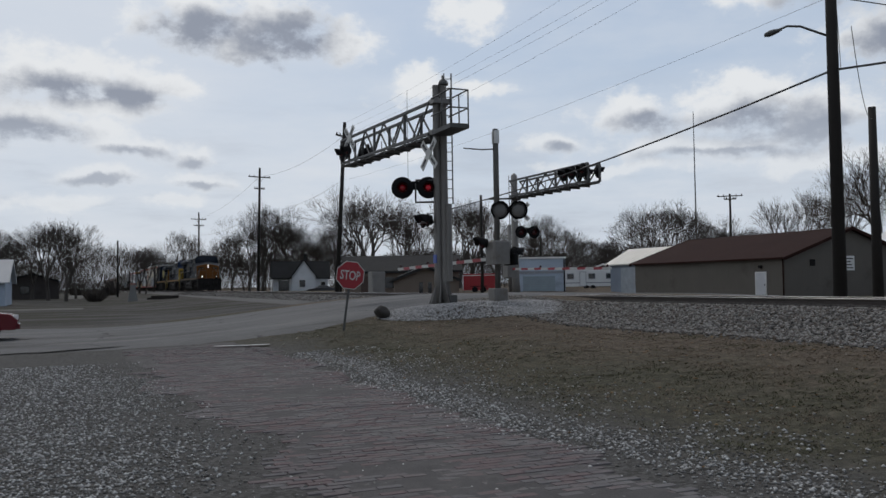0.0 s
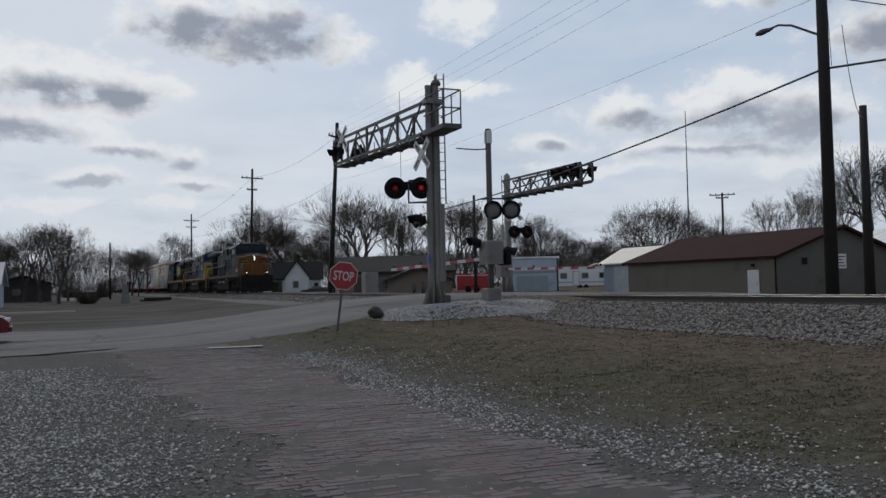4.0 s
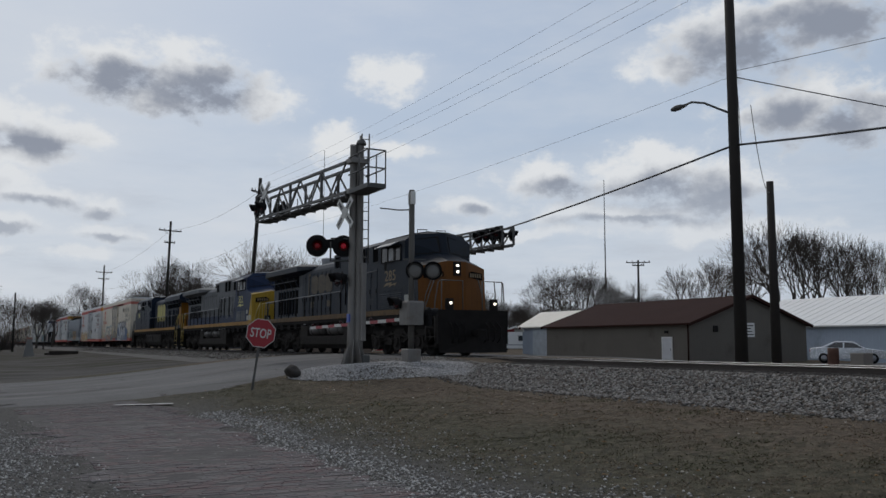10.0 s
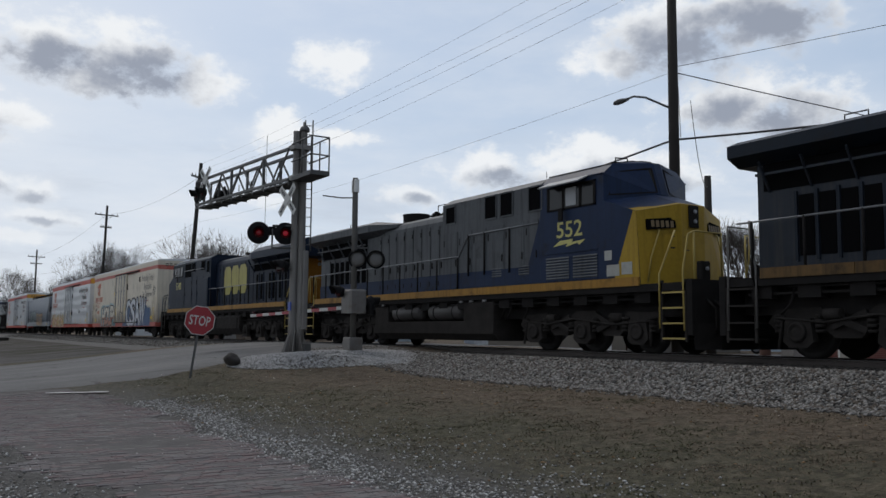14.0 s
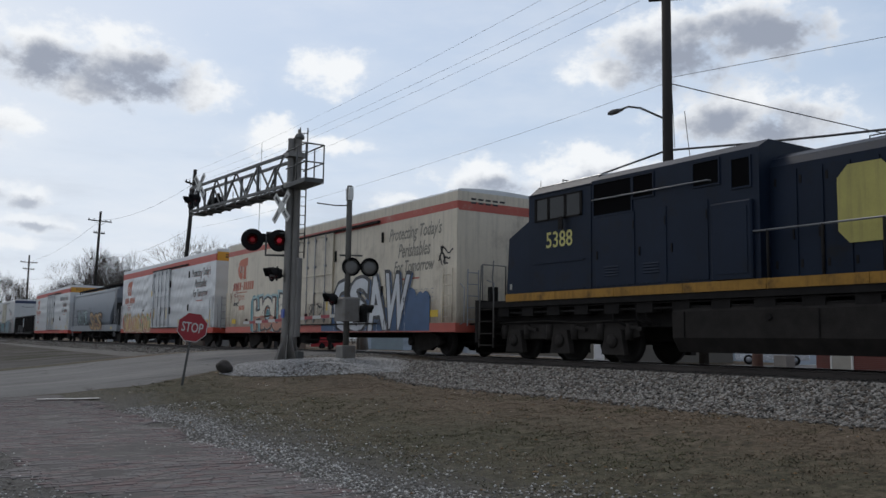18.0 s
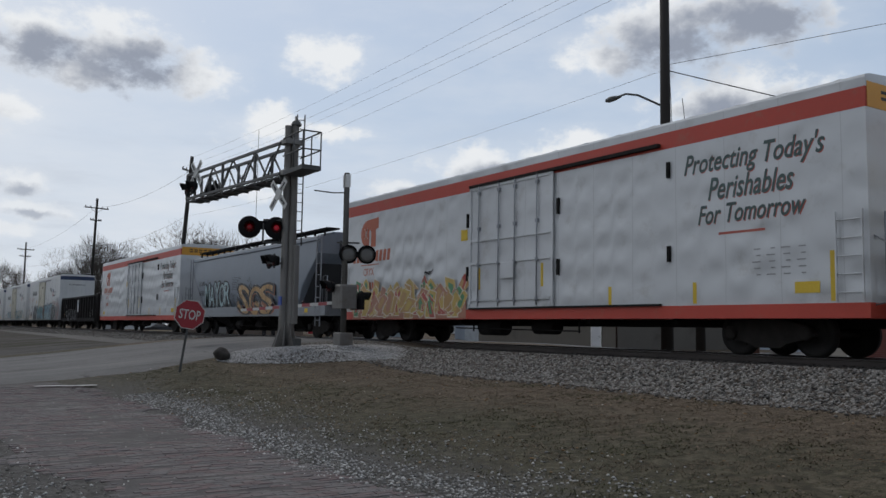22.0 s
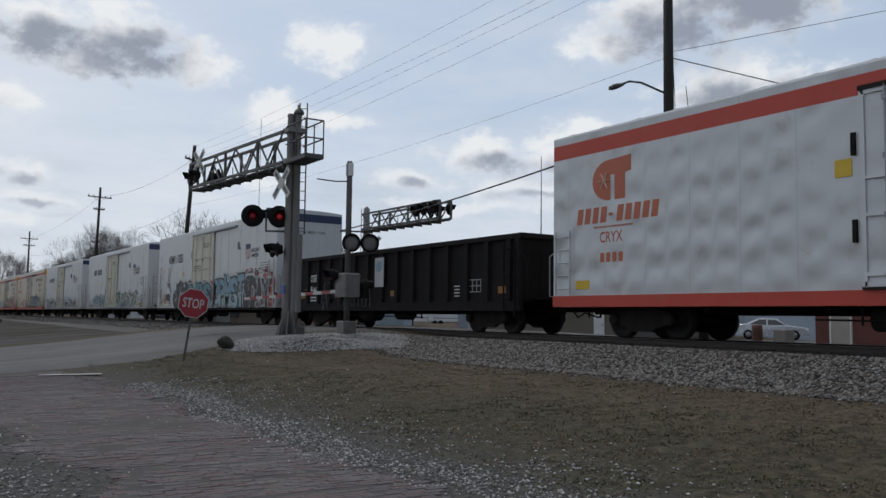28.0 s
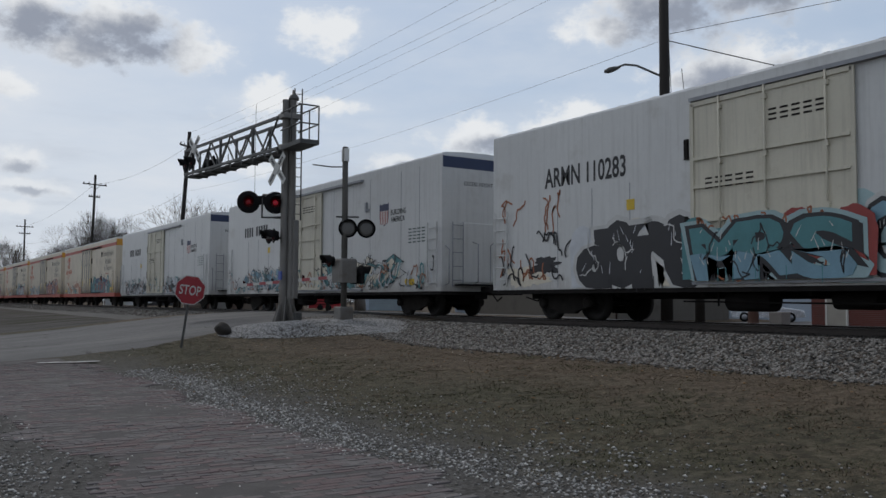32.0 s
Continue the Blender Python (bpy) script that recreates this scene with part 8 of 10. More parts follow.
def lamp_pair(parent, x, y, z, yaw, gap, lit=(False, False), r=0.33, bracket=True):
    m = facing(x, y, z, yaw)
    for s, on in zip((-1, 1), lit):
        flasher(parent, m @ pose(s * gap / 2, 0, 0), on, r)
    if bracket:
        bm = bmesh.new()
        bar(bm, (-gap / 2, 0.12, 0), (gap / 2, 0.12, 0), 0.06, 0.06)
        box(bm, -0.12, 0.12, 0.06, 0.24, -0.05, 0.22)
        ob = part("crossarm", bm, BLACK, parent)
        ob.matrix_basis = m


def crossbuck(parent, x, y, z, yaw, size=1.22):
    m = facing(x, y, z, yaw)
    c = None
    for i, a in enumerate((45, -45)):
        ob = part("crossbuck_board", made(box, -size / 2, size / 2, -0.012 - 0.02 * i, 0.006 - 0.02 * i, -0.115, 0.115), SIGN_WHITE, parent, "white crossbuck board")
        ob.matrix_basis = m @ pose(0, 0, 0, 0, a, 0)
        for k in (-1, 1):
            bm = bmesh.new()
            for j in range(5):
                quad_box(bm, k * 0.36 - 0.16 + 0.065 * j, k * 0.36 - 0.16 + 0.065 * j + 0.045, -0.016 - 0.02 * i, -0.0125 - 0.02 * i, -0.05, 0.05)
            part("board_print", bm, SOOT, ob)


def truss_arm(parent, x, y0, y1, zb, zt, w=0.62, rise=0.0, bays=8, walk_end=None):
    """A box truss that reaches along y from its mast, with a walkway and a hand rail."""
    up = lambda y: rise * (y - y0) / (y1 - y0)
    for sx in (-w / 2, w / 2):
        for z in (zb, zt):
            part("chord", made(bar, (x + sx, y0, z), (x + sx, y1, z + rise), 0.09, 0.09), DULL, parent)
        ys = np.linspace(y0, y1, bays + 1)
        for i, (a, b) in enumerate(zip(ys, ys[1:])):
            lo, hi = (zb, zt) if i % 2 else (zt, zb)
            part("diagonal", made(bar, (x + sx, a, lo + up(a)), (x + sx, b, hi + up(b)), 0.05, 0.05), DULL, parent)
        for y in ys[2::3]:
            part("post", made(bar, (x + sx, y, zb + up(y)), (x + sx, y, zt + up(y)), 0.085, 0.085), DULL, parent)
    part("end_post", made(bar, (x - w / 2, y1, zb + rise), (x - w / 2, y1, zt + rise), 0.08, 0.08), DULL, parent)
    part("end_post", made(bar, (x + w / 2, y1, zb + rise), (x + w / 2, y1, zt + rise), 0.08, 0.08), DULL, parent)
    n = 9
    for i in range(n):
        a, b = y0 + (y1 - y0) * i / n, y0 + (y1 - y0) * (i + 0.97) / n
        bm = bmesh.new()
        box(bm, x - w / 2, x + w / 2, min(a, b), max(a, b), zb + up(a) - 0.10, zb + up(a) - 0.06)
        bar(bm, (x - w / 2, a, zb + up(a) - 0.14), (x + w / 2, a, zb + up(a) - 0.14), 0.06, 0.10)
        part("walkway_panel", bm, DULL, parent)
    for f in np.linspace(0.1, 0.9, 7):
        y = y0 + (y1 - y0) * f
        part("rail_post", made(rod, (x + w / 2 - 0.05, y, zb + up(y)), (x + w / 2 - 0.05, y, zb + up(y) + 0.55), 0.018, n=5), DULL, parent)


def near_signal():
    t = thing("cantilever_signal", "grey steel cantilever crossing signal with red flashing lamps", "crossing signal", pose(0, 0, 0), "crossing signals")
    z0 = 0.80
    a, b = (10.82, 26.04), (11.03, 25.96)
    part("mast", made(lathe, [(0.17, z0 + 0.05), (0.125, z0 + 1.2), (0.11, 8.02), (0.12, 8.05), (0.11, 8.10)], lambda u, v, w: (a[0] + u, a[1] + v, w), 14), GALV, t, "round steel mast")
    part("mast", made(lathe, [(0.17, z0 + 0.05), (0.13, z0 + 1.2), (0.115, 8.12), (0.125, 8.14), (0.09, 8.22), (0.04, 8.24), (0.035, 8.42)], lambda u, v, w: (b[0] + u, b[1] + v, w), 14), GALV, t, "round steel mast")
    for i in range(8):
        bm = bmesh.new()
        an = math.pi * i / 4 + 0.2
        c = Vector((10.92, 26.0, 0))
        d = Vector((math.cos(an), math.sin(an), 0))
        v = [c + d * 0.16 + Vector((0, 0, z0 + 0.95)), c + d * 0.16 + Vector((0, 0, z0)), c + d * 0.50 + Vector((0, 0, z0))]
        side = Vector((-d.y, d.x, 0)) * 0.012
        p = [bm.verts.new(q + side) for q in v] + [bm.verts.new(q - side) for q in v]
        for f in ((0, 1, 2), (5, 4, 3), (0, 3, 4, 1), (1, 4, 5, 2), (2, 5, 3, 0)):
            bm.faces.new([p[j] for j in f])
        part("base_gusset", bm, GALV, t)
    bm = bmesh.new()
    box(bm, 10.42, 11.42, 25.5, 26.5, z0 - 0.25, z0 + 0.04, 0.03)
    part("base_plate", bm, GALV, t)
    bm = bmesh.new()
    box(bm, 11.02, 11.2, 25.72, 25.92, z0 + 0.9, 4.2, 0.03)
    part("cable_duct", bm, GALV, t)
    part("cable_box", made(box, 11.0, 11.25, 25.5, 25.72, z0 + 0.03, z0 + 0.45, 0.02), DULL, t)
    part("notice", made(box, 10.60, 10.64, 25.72, 25.92, 2.28, 2.55), mat("blue_notice", (0.03, 0.07, 0.32), 0.4), t, "small blue notice")
    for z in (6.55, 7.55):
        part("clamp", made(box, 10.62, 11.24, 25.75, 26.25, z - 0.08, z + 0.08, 0.02), GALV, t)
    truss_arm(t, 10.92, 26.15, 36.3, 6.52, 7.52, 0.62, 0.36, 9)
    # service platform behind the mast
    part("platform", made(box, 10.58, 11.22, 24.33, 25.85, 6.42, 6.56, 0.01), DULL, t)
    for x in (10.6, 11.20):
        for z in (7.05, 7.62):
            part("platform_rail", made(rod, (x, 24.35, z), (x, 25.9, z), 0.024, n=6), DULL, t)
        for y in (24.35, 25.05):
            part("rail_post", made(rod, (x, y, 6.56), (x, y, 7.62), 0.024, n=6), DULL, t)
    for z in (7.05, 7.62):
        part("platform_rail", made(rod, (10.6, 24.35, z), (11.20, 24.35, z), 0.024, n=6), DULL, t)
    bm = bmesh.new()
    for dx, dy in ((0.0, 0.0), (0.22, -0.09)):
        rod(bm, (11.06 + dx, 25.91 + dy, 4.2), (11.06 + dx, 25.91 + dy, 8.48), 0.024, n=6)
    for z in np.arange(4.4, 8.45, 0.3):
        rod(bm, (11.06, 25.91, z), (11.28, 25.82, z), 0.014, n=5)
    part("ladder", bm, DULL, t)
    lamp_pair(t, 10.16, 26.30, 4.75, 160, 0.84, (1, 2), 0.36)
    bm = bmesh.new()
    pipe(bm, [(10.8, 26.05, 4.28), (10.2, 26.38, 4.28), (10.2, 26.38, 4.9)], 0.04)
    pipe(bm, [(10.8, 26.05, 5.0), (10.2, 26.38, 5.0)], 0.04)
    part("lamp_bracket", bm, DULL, t)
    for dy, yaw in ((0.2, 95), (-0.2, 80)):
        flasher(t, facing(10.45, 26.18 + dy, 3.68, yaw), False, 0.24, 0.28)
    part("lamp_bracket", made(rod, (10.3, 26.2, 3.62), (10.9, 26.0, 3.62), 0.04), DULL, t)
    crossbuck(t, 10.56, 26.05, 5.82, 100)
    crossbuck(t, 10.50, 34.7, 7.75, 100)
    for y in (34.9, 35.7):
        flasher(t, facing(10.45, y, 7.25, 92), False, 0.34)
        flasher(t, facing(11.35, y, 7.25, -92), False, 0.34)
    part("lamp_bracket", made(bar, (10.92, 34.6, 7.0), (10.92, 36.2, 7.0), 0.08, 0.08), BLACK, t)
    part("bell", made(lathe, [(0.16, 8.1), (0.17, 8.16), (0.12, 8.26), (0.03, 8.3)], lambda u, v, w: (11.05 + u, 25.95 + v, w), 12), DULL, t)
    part("whip_antenna", made(rod, (9.95, 26.4, 5.02), (9.95, 26.4, 7.9), 0.008, n=5), DULL, t)


def gate(t, x, y, z, sign, length):
    """A lowered crossing gate: striped arm, counterweights and warning lamps."""
    n = 14
    for i in range(n):
        a, b = y + sign * length * i / n, y + sign * length * (i + 1) / n
        part("gate_arm", made(box, x - 0.02, x + 0.02, min(a, b), max(a, b), z - 0.055 - 0.012 * i, z + 0.055 - 0.012 * i), SIGN_WHITE if i % 2 else SIGN_RED, t)
    part("counterweight", made(box, x + 0.05, x + 0.16, *sorted((y - sign * 0.2, y - sign * 1.0)), z - 0.25, z + 0.12, 0.02), BLACK, t)
    for f in (0.35, 0.65, 0.97):
        part("gate_lamp", made(lathe, [(0.05, 0), (0.06, 0.05), (0.03, 0.10)], lambda u, v, w: (x + u, y + sign * length * f + v, z - 0.15 * f + 0.06 + w), 10), LENS_OFF, t)


def near_gate():
    t = thing("gate_mechanism", "grey crossing gate post with lowered striped arm", "crossing gate", pose(0, 0, 0), "crossing gates")
    x, y = 12.30, 24.70
    part("post", made(lathe, [(0.095, 0.95), (0.09, 6.50), (0.08, 6.52)], lambda u, v, w: (x + u, y + v, w), 12), mat("weathered_post_steel", (0.105, 0.10, 0.092), 0.65, 0.2, 0.3, 2.0, 0.2, 30, streaks=0.3), t)
    part("base", made(box, x - 0.24, x + 0.24, y - 0.24, y + 0.24, 0.60, 1.45, 0.03), GALV, t)
    part("mechanism_box", made(box, x - 0.30, x + 0.30, y - 0.36, y + 0.30, 2.20, 2.95, 0.06), GALV, t, "grey drive housing")
    part("service_cap", made(box, x - 0.08, x + 0.08, y - 0.13, y + 0.13, 6.05, 6.46, 0.02), PALE, t)
    bm = bmesh.new()
    pipe(bm, [(x, y, 5.88), (x - 0.4, y + 0.15, 5.86), (x - 0.95, y + 0.4, 5.92)], 0.022)
    part("wire_bracket", bm, DULL, t)
    for s in (-1, 1):
        # lens colour holds the pale sky reflected in the unlit glass
        flasher(t, facing(x + 0.34, y - 0.20, 3.92, 158) @ pose(s * 0.29, 0, 0), None, 0.30, 0.16, mat("sky_grey_lens", (0.13, 0.125, 0.118), 0.35, 0, 0.2, 8, 0.1))
    part("crossarm", made(bar, (x - 0.1, y, 3.92), (x + 0.75, y - 0.2, 3.92), 0.06, 0.06), BLACK, t)
    part("lamp_bracket", made(bar, (x - 0.25, y + 0.1, 4.28), (x + 0.4, y - 0.2, 4.28), 0.05, 0.05), DULL, t)
    flasher(t, facing(x - 0.42, y + 0.2, 2.88, 95), False, 0.2, 0.3)
    flasher(t, facing(x + 0.48, y - 0.22, 2.55, -80), False, 0.22, 0.34)
    gate(t, 12.62, 25.2, 2.42, 1, 9.6)


def far_signal():
    t = thing("cantilever_signal", "grey cantilever crossing signal beyond the track", "crossing signal", pose(0, 0, 0), "crossing signals")
    x, y, z0 = 21.5, 41.05, 0.95
    part("mast", made(lathe, [(0.26, z0), (0.20, z0 + 0.8), (0.17, 7.3), (0.05, 7.45)], lambda u, v, w: (x + u, y + v, w), 14), GALV, t)
    part("base_plate", made(box, x - 0.5, x + 0.5, y - 0.5, y + 0.5, z0 - 0.3, z0 + 0.03), GALV, t)
    truss_arm(t, x, y - 0.1, 33.3, 6.2, 7.0, 0.62, -0.06, 8)
    bm = bmesh.new()
    for dy in (0.25, 0.6):
        rod(bm, (x, y + dy, 1.4), (x, y + dy, 7.4), 0.022, n=6)
    for z in np.arange(1.7, 7.3, 0.3):
        rod(bm, (x, y + 0.25, z), (x, y + 0.6, z), 0.014, n=5)
    part("ladder", bm, DULL, t)
    for yy in (33.6, 34.5, 35.2):
        flasher(t, facing(x - 0.42, yy, 6.66, 95), False, 0.33)
        flasher(t, facing(x + 0.42, yy, 6.66, -95), False, 0.33)
    lamp_pair(t, x - 0.1, y - 1.6, 4.22, 175, 0.72, (False, False), 0.33)
    part("lamp_bracket", made(bar, (x, y, 4.1), (x - 0.1, y - 1.5, 4.1), 0.07, 0.07), DULL, t)
    crossbuck(t, x - 0.1, y - 0.95, 5.3, 125)
    part("mechanism_box", made(box, x - 1.3, x - 0.7, y - 1.6, y - 1.0, 1.9, 2.6, 0.05), GALV, t)
    part("post", made(rod, (x - 1.0, y - 1.3, 0.9), (x - 1.0, y - 1.3, 4.6), 0.09, n=10), GALV, t)
    gate(t, 20.5, 39.8, 2.32, -1, 9.2)


def stop_sign(x, y, z, yaw, lean, size, label, group=""):
    t = thing("stop_sign", label, "stop sign", pose(x, y, z, 0, lean, yaw + 180), group)
    hgt = 1.60
    part("post", made(box, -0.03, 0.03, 0.01, 0.035, -0.3, hgt + size * 0.45), DULL, t, "dark channel post")
    octo = lambda r: [(r * math.cos(math.pi * (i + 0.5) / 4), hgt + r * math.sin(math.pi * (i + 0.5) / 4)) for i in range(8)]
    part("rim", made(prism, octo(size * 0.541), along_y, -0.004, 0.004), SIGN_WHITE, t, "white rim")
    f = part("face", made(prism, octo(size * 0.512), along_y, -0.008, -0.0042), SIGN_RED, t, "red octagonal face")
    front_letters(f, "STOP", -size * 0.36, size * 0.36, hgt - size * 0.17, hgt + size * 0.17, -0.0125, SIGN_WHITE, "lettering", 0.012)
    return t


near_signal()
near_gate()
far_signal()
stop_sign(6.74, 23.07, 0.30, 164, 7.5, 0.76, "leaning red stop sign on a dark post in the grass")

# ---------------------------------------------------------------- buildings past the track
def wall_mat(name, c, **k):
    return mat(name, c, 0.8, 0, 0.14, 0.5, 0.1, 12, dirt=((c[0] * 0.6, c[1] * 0.58, c[2] * 0.55), 0.3, 0.4), **k)


TAN, BROWN = wall_mat("tan_siding", (0.118, 0.106, 0.090)), mat("brown_metal_roof", (0.030, 0.0135, 0.011), 0.9, 0, 0.2, 0.4, 0.1, 10, spec=0.1)
PALE_ROOF, BLUEGREY = mat("bright_metal_roof", (0.72, 0.72, 0.70), 0.5, 0.1, 0.08, 0.4), wall_mat("blue_grey_siding", (0.36, 0.42, 0.50))
SHINGLE = mat("dark_shingles", (0.020, 0.020, 0.020), 0.95, 0, 0.3, 0.6, 0.4, 20)
CLAP = wall_mat("white_clapboard", (0.60, 0.62, 0.64))
GLASS = glass_mat("dark_window_glass", (0.02, 0.022, 0.026))
TRIM = mat("white_trim", (0.66, 0.66, 0.64), 0.6)


def ribs(bm, x, ya, yb, za, zb, step, depth=0.012):
    for y in np.arange(ya, yb, step):
        quad_box(bm, min(x, x + depth), max(x, x + depth), y, y + 0.035, za, zb)


def opening(parent, name, x0, x1, y0, y1, z0, z1, glass, casing, label=""):
    """A window or door leaf set in a casing on a wall facing -x or -y (given as a thin box)."""
    w = part(name, made(quad_box, x0, x1, y0, y1, z0, z1), glass, parent, label)
    bm = bmesh.new()
    if x1 - x0 < y1 - y0:
        for a, b, c, d in ((y0 - 0.07, y1 + 0.07, z1, z1 + 0.08), (y0 - 0.07, y1 + 0.07, z0 - 0.08, z0), (y0 - 0.07, y0, z0, z1), (y1, y1 + 0.07, z0, z1)):
            quad_box(bm, x0 - 0.03, x1 + 0.01, a, b, c, d)
    else:
        for a, b, c, d in ((x0 - 0.07, x1 + 0.07, z1, z1 + 0.08), (x0 - 0.07, x1 + 0.07, z0 - 0.08, z0), (x0 - 0.07, x0, z0, z1), (x1, x1 + 0.07, z0, z1)):
            quad_box(bm, a, b, y0 - 0.03, y1 + 0.01, c, d)
    part("casing", bm, casing, w)
    return w


def gable_house(name, label, at, length, width, eave, ridge, wall, roof, z0=-0.4, over=0.35, sheets=0, category="building"):
    """A gabled block: its long side lies along local y, its front along local x; origin at the near corner on the ground."""
    t = thing(name, label, category, at)
    part("wall", made(prism, [(0, z0), (width, z0), (width, eave), (width / 2, ridge - 0.05), (0, eave)], along_y, 0, length), wall, t)
    for s in (0, 1):
        a, b = ((-over, eave - over * (ridge - eave) / (width / 2)), (width / 2, ridge))
        if s:
            a, b = (width + over, a[1]), b
        bm = bmesh.new()
        prism(bm, [a, b, (b[0], b[1] + 0.12), (a[0], a[1] + 0.12)], along_y, -over, length + over)
        r = part("roof", bm, roof, t)
        if sheets:
            bm = bmesh.new()
            for y in np.arange(0, length, sheets):
                bar(bm, (a[0], y, a[1] + 0.13), (b[0], y, b[1] + 0.13), 0.05, 0.04)
            part("roof_seam", bm, roof, r)
    e = eave - over * (ridge - eave) / (width / 2)
    for y in (-over - 0.03, length + over + 0.03):
        for x0, x1 in ((-over, width / 2), (width + over, width / 2)):
            part("fascia", made(bar, (x0, y, e + 0.02), (x1, y, ridge + 0.02), 0.06, 0.22), roof if roof is not PALE_ROOF else TRIM, t)
    return t


def tan_shed():
    t = gable_house("warehouse", "long tan metal warehouse with a dark brown roof", pose(45, 46.1, 0.55), 17.4, 12.2, 2.55, 4.60, TAN, BROWN)
    bm = bmesh.new()
    ribs(bm, -0.007, 0.2, 17.3, 0.0, 2.5, 0.45, 0.005)
    part("siding", bm, TAN, t, "ribbed siding")
    bm = bmesh.new()
    for x in np.arange(0.3, 12.0, 0.45):
        quad_box(bm, x, x + 0.035, -0.006, -0.001, 0.0, 2.5)
    part("siding", bm, TAN, t, "ribbed siding")
    d = opening(t, "door", -0.05, -0.02, 1.75, 2.7, -0.3, 1.52, mat("white_steel_door", (0.55, 0.56, 0.58), 0.5), TRIM, "white steel door")
    part("door_handle", made(rod, (-0.08, 1.85, 0.6), (-0.08, 1.85, 0.75), 0.02), IRON, d)
    part("wall_lamp", made(box, -0.2, -0.02, 2.1, 2.35, 1.85, 2.05, 0.02), IRON, t)
    part("downpipe", made(rod, (-0.08, 0.06, -0.3), (-0.08, 0.06, 2.5), 0.05), BROWN, t)
    s = part("sign_board", made(box, 5.35, 6.5, -0.06, -0.02, 1.60, 2.65), TRIM, t, "white sign board")
    bm = bmesh.new()
    for i in range(4):
        quad_box(bm, 5.5 + 0.08 * (i % 2), 6.35 - 0.12 * (i % 3), -0.068, -0.062, 1.75 + 0.22 * i, 1.82 + 0.22 * i)
    part("sign_print", bm, IRON, s)
    part("vent", made(box, 2.3, 2.75, -0.08, -0.02, 1.95, 2.4), IRON, t)
    part("meter_box", made(box, 8.9, 9.2, -0.12, -0.02, 1.6, 2.2), RAILING, t)
    part("conduit", made(rod, (9.05, -0.06, 0), (9.05, -0.06, 2.8), 0.03), RAILING, t)
    g = gable_house("metal_shed", "small shed with grey metal siding", pose(47.2, 64.2, 0.6), 6.4, 5.0, 2.7, 4.0, mat("grey_sheet_siding", (0.24, 0.28, 0.33), 0.5, 0.2, 0.2, 1.0), mat("pale_sheet_roof", (0.50, 0.49, 0.46), 0.5, 0.3, 0.12, 1.0), sheets=0.6)
    part("sliding_door", made(box, -0.06, -0.01, 1.6, 4.6, -0.3, 2.3), mat("worn_sheet_door", (0.34, 0.37, 0.40), 0.5, 0.2, 0.3, 2.0), g)


def white_barn():
    t = gable_house("storage_barn", "pale blue-grey metal barn with a bright white roof", pose(61.5, 24.0, 0.4), 34, 16, 2.75, 5.4, BLUEGREY, PALE_ROOF, sheets=1.0)
    bm = bmesh.new()
    ribs(bm, -0.014, 0.3, 33.8, -0.2, 2.7, 0.6, 0.012)
    part("siding", bm, BLUEGREY, t, "ribbed siding")


def brick_block():
    red = mat("painted_red_brick", (0.13, 0.038, 0.030), 0.85, 0, 0.22, 1.0, 0.4, 14, dirt=((0.07, 0.035, 0.03), 0.3, 0.8))
    t = thing("brick_building", "dark red brick building with boarded windows", "building", pose(35.0, 11.0, 0.5))
    part("wall", made(box, 0, 9, 0, 12.7, -0.3, 3.85), red, t)
    part("parapet", made(box, -0.1, 9.1, -0.1, 12.8, 3.85, 4.0), SHINGLE, t)
    for y in (10.4, 7.6, 4.6):
        opening(t, "window", -0.06, -0.01, y, y + 0.9, 2.0, 3.1, mat("boarded_window", (0.34, 0.31, 0.26), 0.8), TRIM, "boarded window")
    opening(t, "door", -0.06, -0.01, 11.0, 11.9, -0.1, 1.4, mat("pale_panel_door", (0.36, 0.34, 0.30), 0.7), TRIM, "pale panel door")
    bm = bmesh.new()
    for z in np.arange(-0.2, 3.8, 0.08):
        quad_box(bm, -0.004, -0.001, 0, 12.7, z, z + 0.012)
    part("mortar_course", bm, mat("mortar", (0.16, 0.11, 0.10), 0.9), t)


def tan_hall():
    stucco = wall_mat("tan_stucco", (0.17, 0.135, 0.108))
    t = gable_house("store_building", "low tan building with a dark shingle roof", pose(27.15, 91.0, 0.7, 0, 0, -109), 11.5, 7.0, 2.35, 3.85, stucco, SHINGLE)
    for y in (4.0, 6.5):
        opening(t, "window", 7.01, 7.05, y, y + 0.9, 0.6, 1.7, GLASS, stucco, "dark window")
    opening(t, "door", 7.01, 7.05, 1.6, 2.5, -0.3, 1.8, mat("brown_door", (0.08, 0.05, 0.04), 0.7), stucco)
    for x in (1.2, 3.6, 5.4):
        opening(t, "window", x, x + 1.0, -0.05, -0.01, 0.2, 1.7, GLASS, TRIM, "tall dark window")
    part("wall_sign", made(box, 7.02, 7.12, 2.9, 3.4, 0.9, 1.5), SIGN_RED, t, "small red sign")
    part("gutter", made(bar, (7.4, -0.3, 2.15), (7.4, 11.8, 2.15), 0.12, 0.12), SHINGLE, t)
    a = gable_house("annexe", "tan annexe with a low dark gable and pale trim", pose(26.3, 73.6, 0.7, 0, 0, -19), 6.0, 5.6, 1.35, 2.45, stucco, SHINGLE, over=0.4)
    for x in (2.2, 3.0):
        opening(a, "window", x, x + 0.35, -0.05, -0.01, 0.0, 1.1, GLASS, stucco)
    opening(a, "door", 3.9, 4.7, -0.05, -0.01, -0.3, 1.5, mat("brown_door", (0.08, 0.05, 0.04), 0.7), stucco)
    part("ridge_flashing", made(bar, (0.4, 3.0, 1.72), (2.6, 3.0, 2.58), 0.9, 0.03), TRIM, a, "pale weathered flashing")


